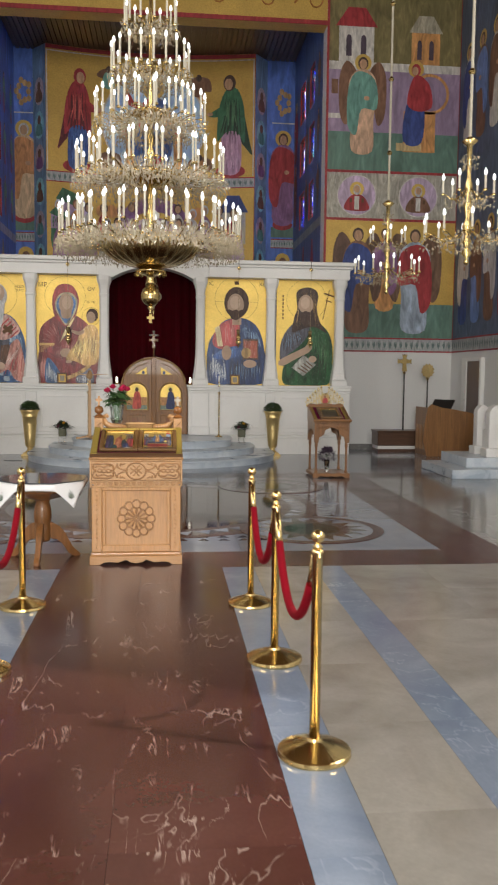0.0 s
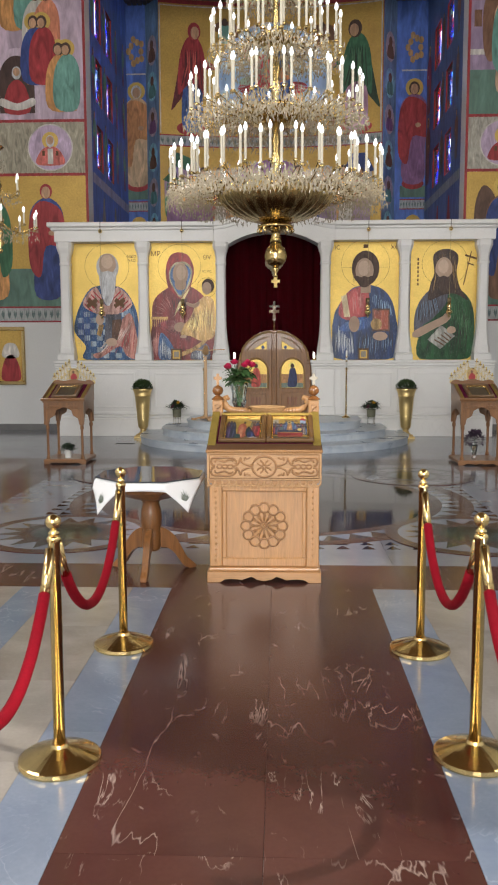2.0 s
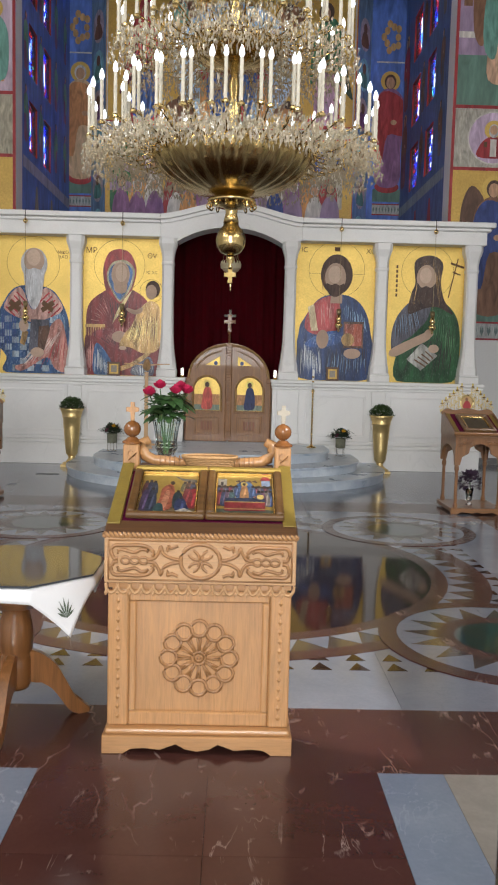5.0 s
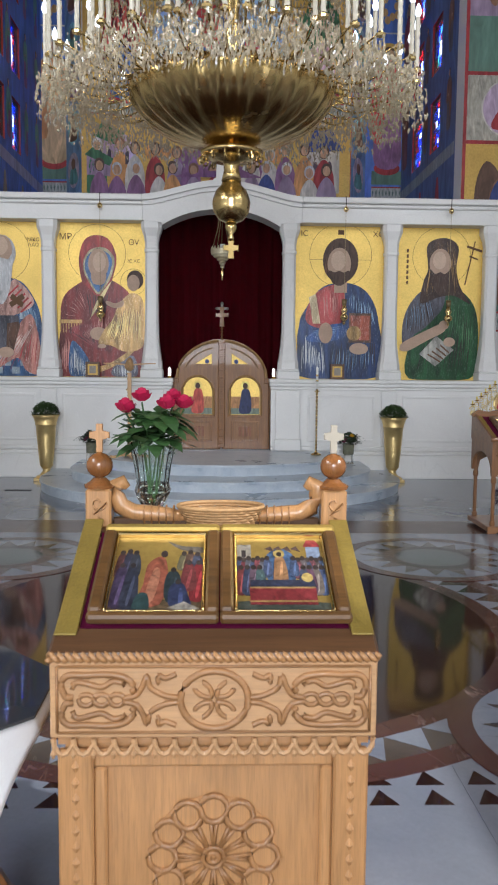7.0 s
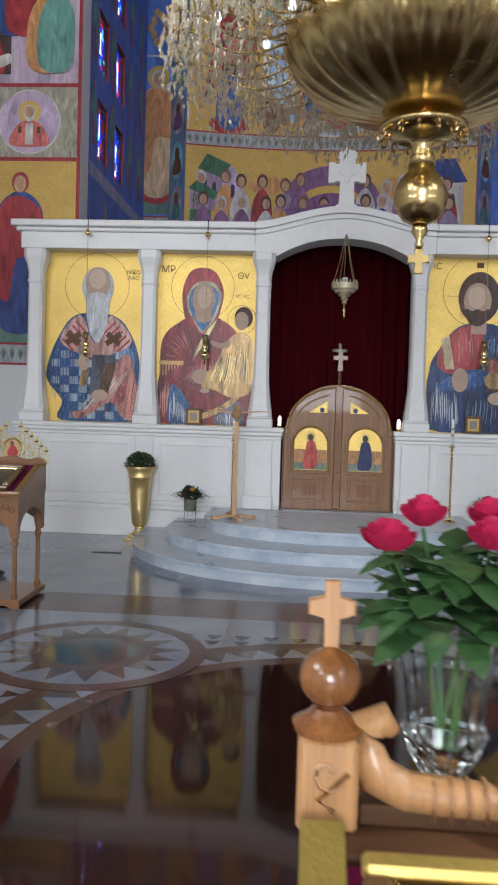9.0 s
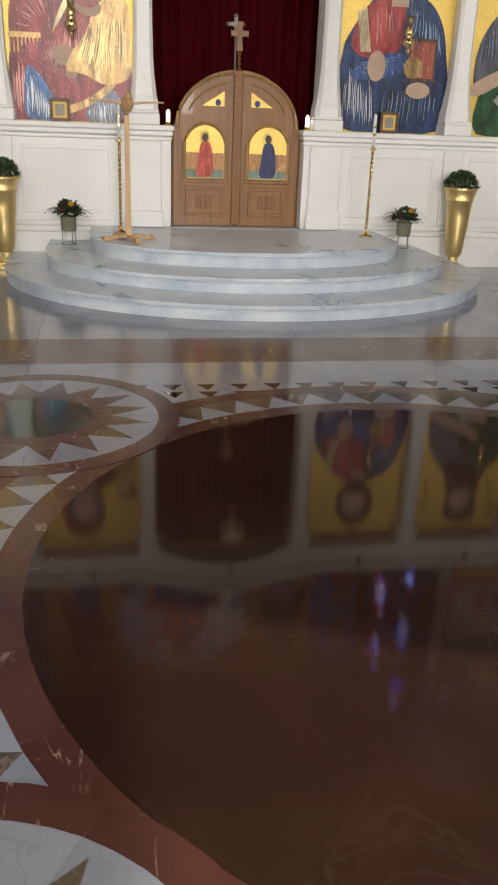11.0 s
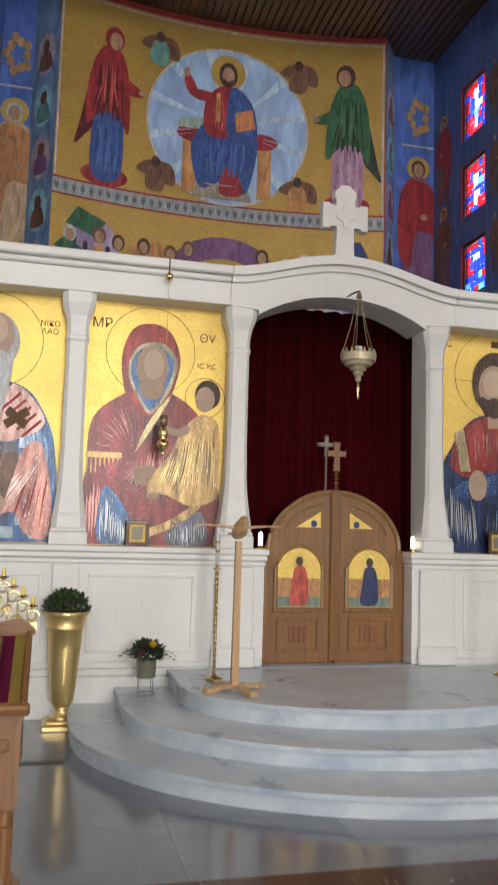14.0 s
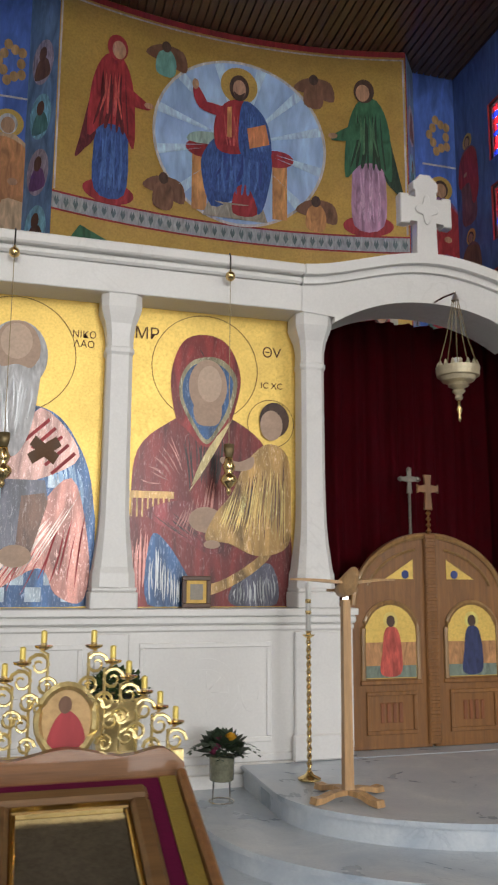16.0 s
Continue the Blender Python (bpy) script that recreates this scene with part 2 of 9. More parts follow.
WALNUT_X = wood("walnut_rail", (0.25, 0.115, 0.045), 0.36, "x", 0.3)
TEAK = wood("teak_doors", (0.27, 0.118, 0.034), 0.4, "z", 0.25)
CHEST_WOOD = wood("chest_wood", (0.10, 0.045, 0.022), 0.4, "x", 0.2)
VELVET = velvet("red_velvet", (0.24, 0.003, 0.012))
CURTAIN = velvet("burgundy_curtain", (0.11, 0.002, 0.009))
PURPLE_CLOTH = velvet("purple_cloth", (0.12, 0.006, 0.04))
GOLD_CLOTH = surface("gold_brocade", (0.31, 0.22, 0.045), 0.5, 0.3, 0.35, 12, 160, 0.5)
CHAIN = surface("dull_gilt_chain", (0.30, 0.23, 0.12), 0.45, 0.7, 0.2, 20, 80, 0.1)
AGED_SILVER = surface("aged_silver", (0.24, 0.215, 0.18), 0.4, 0.4, 0.45, 30, 120, 0.6)
SILVER_GILT = surface("silver_gilt", (0.66, 0.58, 0.40), 0.32, 0.45, 0.3, 20, 80, 0.3)
BALL_WOOD = wood("reddish_turned_wood", (0.27, 0.105, 0.03), 0.25, "z", 0.5)
# oak darkened: the shadow of someone standing close is put into its colour
DESK_OAK = wood("worn_desk_oak", (0.105, 0.048, 0.019), 0.48, "x", 0.1, 0.25)
LINEN = surface("white_linen", (0.78, 0.78, 0.79), 0.85, 0, 0.05, 4, 200, 0.2)
CRYSTAL = clear("cut_crystal", (0.84, 0.75, 0.57), 0.06, 1.5, 0.68)
GLASS = clear("clear_glass", (0.97, 1.0, 0.99), 0.01, 1.45)

BULB = glow("candle_bulb", (0.92, 0.97, 1.0), 1.5)
FLAME = glow("lit_candle", (1.0, 0.95, 0.85), 2.5)
WAX = surface("ivory_candle_tube", (0.62, 0.57, 0.46), 0.4, 0.0, 0.1, 12, 80, 0.05)
LEAF = surface("green_leaf", (0.045, 0.11, 0.03), 0.5, 0, 0.5, 9, 60, 0.2, 3.0)
BOX_LEAF = surface("boxwood_leaf", (0.05, 0.095, 0.025), 0.55, 0, 0.6, 18, 90, 0.2, 3.0)
DARK_LEAF = surface("dark_leaf", (0.035, 0.06, 0.03), 0.55, 0, 0.6, 18, 90, 0.2, 3.0)
ROSE = surface("pink_red_rose", (0.52, 0.012, 0.075), 0.55, 0, 0.35, 30, 90, 0.2, 3.0)
ORANGE = surface("orange_petal", (0.75, 0.22, 0.02), 0.6, 0, 0.3, 30, 90, 0.2)
STEEL = surface("silvery_metal", (0.62, 0.60, 0.56), 0.25, 1.0, 0.15, 8, 60, 0.05)
WICKER = surface("wicker", (0.48, 0.28, 0.12), 0.6, 0, 0.3, 20, 120, 0.4)
SOIL = surface("potting_soil", (0.04, 0.028, 0.02), 0.9, 0, 0.4, 30, 90, 0.6)
PORCELAIN = surface("white_pot", (0.75, 0.75, 0.73), 0.3, 0, 0.04, 5, 40, 0.02)
BLACK = surface("black_iron", (0.03, 0.028, 0.026), 0.45, 0.4, 0.3, 10, 80, 0.1)
# blue paint brightened: the window light on these walls is put into its colour
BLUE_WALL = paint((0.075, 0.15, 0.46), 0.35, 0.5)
SLATE_WALL = paint((0.075, 0.10, 0.16), 0.4, 0.6)
LILAC = paint((0.25, 0.18, 0.27), 0.3, 0.5)
GREEN_GROUND = paint((0.09, 0.17, 0.135), 0.3, 0.5)
RED_LINE = paint((0.25, 0.02, 0.025), 0.2, 1.0)
GREY_BAND = paint((0.30, 0.315, 0.315), 0.25, 2.0)
STONE_PAINT = paint((0.31, 0.28, 0.21), 0.5, 1.6)
SKIN = paint((0.40, 0.235, 0.14), 0.25, 1.5)
HAIR = paint((0.06, 0.03, 0.02), 0.4, 2.0)
GREY_HAIR = paint((0.42, 0.42, 0.43), 0.4, 2.0)
NAVY = paint((0.025, 0.05, 0.20), 0.6)
CRIMSON = paint((0.30, 0.022, 0.028), 0.5)
FOREST = paint((0.03, 0.12, 0.055), 0.5)
OCHRE = paint((0.50, 0.24, 0.08), 0.5)
TEAL = paint((0.12, 0.28, 0.235), 0.5)
PALE = paint((0.48, 0.455, 0.42), 0.4)
PURPLE = paint((0.20, 0.09, 0.20), 0.4)
BROWN = paint((0.16, 0.075, 0.04), 0.5)
INK = surface("dark_ink", (0.12, 0.055, 0.02), 0.6, 0, 0.2, 9, 60, 0.05)

# ---- mesh helpers ----
CX = -0.23  # the axis of the church


def part(name, bm, material, parent=None, label="", smooth=False):
    """Link a bmesh as one mesh object under a thing or a part."""
    me = bpy.data.meshes.new(name)
    bmesh.ops.recalc_face_normals(bm, faces=bm.faces)
    bm.to_mesh(me)
    bm.free()
    if smooth:
        for f in me.polygons:
            f.use_smooth = True
    me.materials.append(material)
    ob = new(name, me)
    ob.parent = parent
    if label:
        tagged(ob, label)
    return ob


def thing(name, loc, label, category, group="", turn=0.0, kind=""):
    e = new(name)
    e.empty_display_size = 0.1
    e.matrix_basis = pose(*loc, 0, 0, turn)
    return tagged(e, label, category, group, kind)


def clone(ob, parent, m, label=""):
    """Another object on the same mesh."""
    o = new(ob.name.split(".")[0], ob.data)
    o.parent = parent
    o.matrix_basis = m
    if label:
        tagged(o, label)
    return o


def box(bm, x0, x1, y0, y1, z0, z1, bevel=0.0, seg=1):
    r = bmesh.ops.create_cube(bm, size=1.0)
    vs = r["verts"]
    for v in vs:
        v.co = Vector(((x0 + x1) / 2 + v.co.x * (x1 - x0), (y0 + y1) / 2 + v.co.y * (y1 - y0), (z0 + z1) / 2 + v.co.z * (z1 - z0)))
    if bevel:
        es = list({e for v in vs for e in v.link_edges})
        bmesh.ops.bevel(bm, geom=es, offset=bevel, segments=seg, affect="EDGES", profile=0.6)
    return bm


def bx(*a, **k):
    return box(bmesh.new(), *a, **k)


def lathe(bm, prof, n=24, at=(0, 0, 0), square=False):
    """Turn a profile of (radius, height) about the upright axis."""
    rings = []
    for r, z in prof:
        ring = []
        for i in range(n):
            a = 2 * math.pi * (i + 0.5) / n
            k = r
            if square:
                k = r / max(abs(math.cos(a)), abs(math.sin(a)))
            ring.append(bm.verts.new((at[0] + k * math.cos(a), at[1] + k * math.sin(a), at[2] + z)))
        rings.append(ring)
    for a, b in zip(rings, rings[1:]):
        for i in range(n):
            bm.faces.new((a[i], a[(i + 1) % n], b[(i + 1) % n], b[i]))
    bm.faces.new(rings[0][::-1])
    bm.faces.new(rings[-1])
    return bm


def turned(prof, n=24, at=(0, 0, 0), square=False):
    return lathe(bmesh.new(), prof, n, at, square)


def tube(bm, pts, r, n=8, closed=False):
    """A round bar along a line of points; r is one radius or one for each point."""
    pts = [Vector(p) for p in pts]
    rings = []
    for i, p in enumerate(pts):
        a = pts[max(i - 1, 0)] if not closed else pts[i - 1]
        b = pts[min(i + 1, len(pts) - 1)] if not closed else pts[(i + 1) % len(pts)]
        d = (b - a).normalized()
        u = d.orthogonal().normalized() if abs(d.z) > 0.95 else d.cross(Vector((0, 0, 1))).normalized()
        w = d.cross(u)
        rr = r[i] if isinstance(r, (list, tuple)) else r
        rings.append([bm.verts.new(p + (u * math.cos(2 * math.pi * k / n) + w * math.sin(2 * math.pi * k / n)) * rr) for k in range(n)])
    loop = list(zip(rings, rings[1:])) + ([(rings[-1], rings[0])] if closed else [])
    for a, b in loop:
        for i in range(n):
            bm.faces.new((a[i], a[(i + 1) % n], b[(i + 1) % n], b[i]))
    if not closed:
        bm.faces.new(rings[0][::-1])
        bm.faces.new(rings[-1])
    return bm


def prism(bm, pts, axis, a, b, bevel=0.0):
    """Push a flat outline through from a to b along an axis."""
    def at(p, q):
        return {"x": (q, p[0], p[1]), "y": (p[0], q, p[1]), "z": (p[0], p[1], q)}[axis]
    lo = [bm.verts.new(at(p, a)) for p in pts]
    hi = [bm.verts.new(at(p, b)) for p in pts]
    n = len(pts)
    f1, f2 = bm.faces.new(lo[::-1]), bm.faces.new(hi)
    for i in range(n):
        bm.faces.new((lo[i], lo[(i + 1) % n], hi[(i + 1) % n], hi[i]))
    if bevel:
        bmesh.ops.bevel(bm, geom=list({e for f in (f1, f2) for e in f.edges}), offset=bevel, segments=1, affect="EDGES")
    return bm


def px(*a, **k):
    return prism(bmesh.new(), *a, **k)


def ellipse(cx, cy, rx, ry, n=32, a0=0.0, a1=360.0):
    full = abs(a1 - a0) >= 360
    return [(cx + rx * math.cos(radians(a0 + (a1 - a0) * i / (n if full else n - 1))), cy + ry * math.sin(radians(a0 + (a1 - a0) * i / (n if full else n - 1)))) for i in range(n)]


def rect(x0, y0, x1, y1):
    return [(x0, y0), (x1, y0), (x1, y1), (x0, y1)]


def smooth_loop(pts, k=5):
    """A closed soft line through a few points."""
    out, n = [], len(pts)
    for i in range(n):
        p0, p1, p2, p3 = (pts[(i + j - 1) % n] for j in range(4))
        for s in range(k):
            t = s / k
            out.append(tuple(0.5 * (2 * b + (c - a) * t + (2 * a - 5 * b + 4 * c - d) * t * t + (3 * b - a - 3 * c + d) * t ** 3) for a, b, c, d in zip(p0, p1, p2, p3)))
    return out


def text_mesh(body, size, material, parent, m, name="lettering"):
    cu = bpy.data.curves.new(name, "FONT")
    cu.body, cu.size, cu.align_x, cu.extrude = body, size, "CENTER", 0.001
    tmp = bpy.data.objects.new(name, cu)
    scene.collection.objects.link(tmp)
    me = bpy.data.meshes.new_from_object(tmp.evaluated_get(bpy.context.evaluated_depsgraph_get()))
    bpy.data.objects.remove(tmp)
    me.materials.clear()
    me.materials.append(material)
    ob = new(name, me)
    ob.parent = parent
    ob.matrix_basis = m
    return ob


# ---- structure ----
def pierced(name, axis, t0, t1, a0, a1, z0, z1, holes, material, label=""):
    """A thick wall along x or y with rectangular openings (a0, a1, z0, z1) right through it."""
    bm = bmesh.new()
    aa = sorted({a0, a1, *(v for h in holes for v in h[:2])})
    zz = sorted({z0, z1, *(v for h in holes for v in h[2:])})
    for u0, u1 in zip(aa, aa[1:]):
        z = z0
        solid = [not any(h[0] < (u0 + u1) / 2 < h[1] and h[2] < (w0 + w1) / 2 < h[3] for h in holes) for w0, w1 in zip(zz, zz[1:])]
        i = 0
        while i < len(solid):
            if solid[i]:
                j = i
                while j + 1 < len(solid) and solid[j + 1]:
                    j += 1
                if axis == "x":
                    box(bm, u0, u1, t0, t1, zz[i], zz[j + 1])
                else:
                    box(bm, t0, t1, u0, u1, zz[i], zz[j + 1])
                i = j
            i += 1
    ob = part(name, bm, material)
    return tagged(ob, label or "plastered church wall", "wall", kind="structure")


TOP = 11.2
W, E = CX - 6.5, CX + 6.5
SIDE_HOLES = [(y - 1.15, y + 1.15, 5.6, 8.2) for y in (0.5, 5.5)]
floor = tagged(part("floor", bx(W - 0.3, E + 0.3, -6.3, 22.5, -0.3, -0.02), GREY_MARBLE), "polished marble church floor with inlaid patterns", "floor", kind="structure")
tagged(part("ground", bx(-400, 400, -400, 400, -0.5, -0.35), surface("outdoor_ground", (0.16, 0.15, 0.12), 0.9, 0, 0.4, 0.1, 4, 0.3)), "dry ground outside the church", "ground", kind="structure")
pierced("wall_side_w", "y", W - 0.4, W, -6.0, 17.9, -0.02, TOP, SIDE_HOLES, PLASTER)
pierced("wall_side_e", "y", E, E + 0.4, -6.0, 17.9, -0.02, TOP, SIDE_HOLES, PLASTER)
pierced("wall_back", "x", -6.4, -6.0, W - 0.4, E + 0.4, -0.02, TOP, [(CX - 2.3, CX + 2.3, 1.6, 7.2)], PLASTER)
tagged(part("ceiling", bx(W - 0.4, E + 0.4, -6.4, 17.5, TOP, TOP + 0.3), wood("nave_ceiling_wood", (0.16, 0.09, 0.045), 0.5, "y", 0.1)), "brown wooden church ceiling", "ceiling", kind="structure")
# walls either side of the chancel, facing the nave
CL, CR = CX - 3.6, CX + 3.6
pierced("wall_transept_w", "x", 17.5, 17.9, W - 0.4, CL, -0.02, TOP, [], PLASTER)
pierced("wall_transept_e", "x", 17.5, 17.9, CR, E + 0.4, -0.02, TOP, [], PLASTER)
pierced("wall_chancel_arch", "x", 17.5, 17.9, CL, CR, 8.93, TOP, [], WALL_GILT, "gold painted fascia above the chancel")
# chancel sides with two columns of three narrow windows
SILLS = ((5.25, 6.12), (6.55, 7.42), (7.82, 8.74))
WINS_W = [(y0, y1, z0, z1) for y0, y1 in ((18.36, 18.96), (19.44, 20.04)) for z0, z1 in SILLS]
WINS_E = [(y0, y1, z0, z1) for y0, y1 in ((18.85, 19.50), (20.10, 20.85)) for z0, z1 in SILLS]
pierced("wall_chancel_w", "y", CL - 0.14, CL, 17.9, 21.8, -0.02, 10.0, WINS_W, BLUE_WALL, "blue painted chancel wall with stained glass windows")
# east side in a darker blue, without that window light put in
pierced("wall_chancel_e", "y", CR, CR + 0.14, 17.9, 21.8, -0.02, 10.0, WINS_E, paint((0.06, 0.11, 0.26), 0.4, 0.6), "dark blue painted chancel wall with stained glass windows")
pierced("wall_chancel_back", "x", 21.8, 22.3, CL - 0.14, CR + 0.14, -0.02, 10.0, [], BLUE_WALL, "blue painted wall beside the apse")
bm = bmesh.new()
box(bm, CL - 0.4, CR + 0.4, 17.9, 22.3, 9.81, 10.1)
for i in range(58):
    x = CL + 0.06 + i * 0.125
    box(bm, x, x + 0.095, 17.9, 21.8, 9.76, 9.809)
tagged(part("ceiling_chancel", bm, wood("chancel_ceiling_wood", (0.115, 0.06, 0.028), 0.4, "y", 0.2)), "dark slatted wooden chancel ceiling", "ceiling", kind="structure")
tagged(part("trim", bx(CL, CR, 17.485, 17.5, 8.93, 9.02), RED_LINE), "dark red line under the fascia", "trim", kind="structure")

vine = thing("painted_vine", (0, 0, 0), "orange vine scrolls painted on the gold fascia above the chancel", "wall painting", "wall paintings")
VINE = paint((0.30, 0.11, 0.02), 0.4, 2.0)
for k in range(14):
    x, f = CL + 0.3 + k * 0.51, (-1) ** k
    spiral = [(x + f * 0.0 + (0.20 - 0.011 * q) * math.cos(f * (q * 0.5 - 1.2)), 17.494, 9.52 + f * 0.06 + (0.26 - 0.014 * q) * math.sin(f * (q * 0.5 - 1.2))) for q in range(16)]
    part("vine_scroll", tube(bmesh.new(), spiral, [0.022 - 0.0008 * q for q in range(16)], 5), VINE, vine)

# the bowed apse wall
APL, APR, APY, SAG = CX - 2.75, CX + 2.51, 21.35, 0.36


def apse_y(x):
    k = (x - (APL + APR) / 2) / ((APR - APL) / 2)
    return APY + SAG * (1 - k * k)


bm = bmesh.new()
NA = 28
cols = []
for i in range(NA + 1):
    x = APL + (APR - APL) * i / NA
    cols.append([bm.verts.new((x, apse_y(x), z)) for z in (-0.02, 4.0, 9.75)])
for a, b in zip(cols, cols[1:]):
    for j in range(2):
        bm.faces.new((a[j], b[j], b[j + 1], a[j + 1]))
part("wall_apse", bm, APSE_GILT, None)
tagged(bpy.data.objects["wall_apse"], "bowed gold painted apse wall", "wall", kind="structure")
for nm, xa, xb in (("wall_apse_reveal_w", APL, APL - 0.38), ("wall_apse_reveal_e", APR, APR + 0.36)):
    bm = px([(xa, APY), (xb, 21.8), (xb * 0.5 + xa * 0.5, 21.8)], "z", -0.02, 9.75)
    tagged(part(nm, bm, paint((0.16, 0.26, 0.38), 0.5, 0.7)), "slanted blue painted reveal beside the apse", "wall", kind="structure")


# ---- stained glass windows ----
def stained(name, x, side, y0, y1, z0, z1, seed):
    """A narrow leaded window with many coloured panes in a red painted reveal."""
    rnd = random.Random(seed)
    w = thing(name, (x + side * 0.065, (y0 + y1) / 2, z0), "narrow stained glass window with red, blue and clear panes", "window", kind="structure")
    hw, h = (y1 - y0) / 2, z1 - z0
    fr = bmesh.new()
    for a, b, c, d in ((-hw, -hw + 0.04, 0, h), (hw - 0.04, hw, 0, h), (-hw + 0.04, hw - 0.04, 0, 0.04), (-hw + 0.04, hw - 0.04, h - 0.04, h)):
        box(fr, -0.03, 0.03, a, b, c, d)
    part("window_frame", fr, BLACK, w)
    glass = [clear("pane_red", (0.36, 0.004, 0.006), 0.25), clear("pane_blue", (0.005, 0.018, 0.42), 0.25), clear("pane_sky", (0.05, 0.26, 0.75), 0.3), clear("pane_clear", (0.92, 0.97, 1.0), 0.3), clear("pane_green", (0.05, 0.5, 0.25), 0.3)]
    ny, nz = 5, 8
    zs = [0.04 + (h - 0.08) * (k + (0 if k in (0, nz) else rnd.uniform(-0.25, 0.25))) / nz for k in range(nz + 1)]
    for k in range(nz):
        ys = [-hw + 0.04 + (2 * hw - 0.08) * (j + (0 if j in (0, ny) else rnd.uniform(-0.3, 0.3))) / ny for j in range(ny + 1)]
        for j in range(ny):
            edge = j in (0, ny - 1) or k in (0, nz - 1)
            # pale figure panes up the middle, deep reds and blues about them
            g = rnd.choices(glass, (6, 6, 0.2, 0.0, 0.2) if edge else (1, 3, 1.5, 5, 0.1) if j == 2 else (3, 8, 1.2, 0.3, 0.2))[0]
            p = part("pane", bx(-0.004, 0.004, ys[j] + 0.005, ys[j + 1] - 0.005, zs[k] + 0.005, zs[k + 1] - 0.005), g, w)
            p.visible_shadow = False
    lead = bmesh.new()
    for k in range(1, nz):
        box(lead, -0.008, -0.0045, -hw + 0.04, hw - 0.04, zs[k] - 0.005, zs[k] + 0.005)
    for j in range(1, ny):
        yl = -hw + 0.04 + (2 * hw - 0.08) * j / ny
        tube(lead, [(-side * 0.006, yl + rnd.uniform(-0.03, 0.03), zs[k]) for k in range(nz + 1)], 0.006, 4)
    part("lead", lead, BLACK, w)
    ri = bmesh.new()
    s = 0.004
    for a, b, c, d in ((-hw + 0.001, -hw + 0.006, 0.001, h - 0.001), (hw - 0.006, hw - 0.001, 0.001, h - 0.001), (-hw + 0.006, hw - 0.006, 0.001, 0.006), (-hw + 0.006, hw - 0.006, h - 0.006, h - 0.001)):
        box(ri, *sorted((-side * 0.064, -side * 0.031)), a, b, c, d)
    part("reveal", ri, paint((0.22, 0.012, 0.01), 0.2), w)


n = 1
for x, side, wins in ((CL, -1, WINS_W), (CR, 1, WINS_E)):
    for y0, y1, z0, z1 in wins:
        stained("window_%d" % n, x, side, y0, y1, z0, z1, n)
        n += 1

# ---- chancel steps ----
STEPS = [(2.31, 1.92, 0.0, 0.125), (1.93, 1.45, 0.125, 0.25), (1.50, 0.96, 0.25, 0.385)]


def step_outline(a, b, back, n=40):
    return [(CX + a, back)] + [(CX + a * math.cos(math.pi * i / n), 15.6 - b * math.sin(math.pi * i / n)) for i in range(n + 1)] + [(CX - a, back)]


steps = thing("altar_steps", (0, 0, 0), "three rounded white marble steps before the altar doors", "steps", kind="structure")
for i, (a, b, z0, z1) in enumerate(STEPS):
    bm = px(step_outline(a, b, 16.31), "z", z0 + (0.0005 if i else 0), z1 - 0.03)
    part("riser", bm, STEP_MARBLE, steps)
    bm = px(step_outline(a + 0.02, b + 0.02, 16.31), "z", z1 - 0.03, z1, bevel=0.008)
    part("tread", bm, STEP_MARBLE, steps)
part("landing", bx(CX - 0.80, CX + 0.80, 16.311, 17.4, 0.0, 0.388), STEP_MARBLE, steps)

for i, x in enumerate((CL - 0.9, CR + 0.9)):
    tagged(part("backdrop", bx(x - 0.02, x + 0.02, 17.95, 32.0, 4.0, 11.0), glow("bright_sky", (0.85, 0.93, 1.0), 9.0)), "bright hazy sky outside the stained glass", "sky", kind="structure")

# ---- iconostasis ----
ICONS = {"A": (CX - 3.735, CX - 2.49), "B": (CX - 2.28, CX - 1.075), "C": (CX + 1.06, CX + 2.28), "D": (CX + 2.52, CX + 3.70)}
IZ0, IZ1, IY = 1.392, 3.56, 16.55
OL, OR = CX - 0.825, CX + 0.79  # opening of the altar doors
screen = thing("icon_screen", (0, 0, 0), "white carved marble icon screen with columns and arched door opening", "icon screen", kind="structure")


def dado(x0, x1):
    """The lower wall of the screen with base, sunk panel with a round medallion, and ledge."""
    part("dado", bx(x0, x1, 16.34, 16.72, 0.45, 1.24), CARVED, screen)
    part("plinth", bx(x0 - 0.0, x1 + 0.0, 16.31, 16.72, 0.0, 0.33, bevel=0.006), CARVED, screen)
    bm = bx(x0, x1, 16.325, 16.72, 0.33, 0.39, bevel=0.012)
    box(bm, x0, x1, 16.333, 16.72, 0.391, 0.45, bevel=0.01)
    part("base_moulding", bm, CARVED, screen)
    bm = bx(x0 - 0.01, x1 + 0.01, 16.325, 16.72, 1.24, 1.285, bevel=0.012)
    box(bm, x0 - 0.02, x1 + 0.02, 16.305, 16.72, 1.286, 1.34, bevel=0.012)
    box(bm, x0 - 0.03, x1 + 0.03, 16.29, 16.72, 1.341, 1.39, bevel=0.006)
    part("ledge", bm, CARVED, screen)


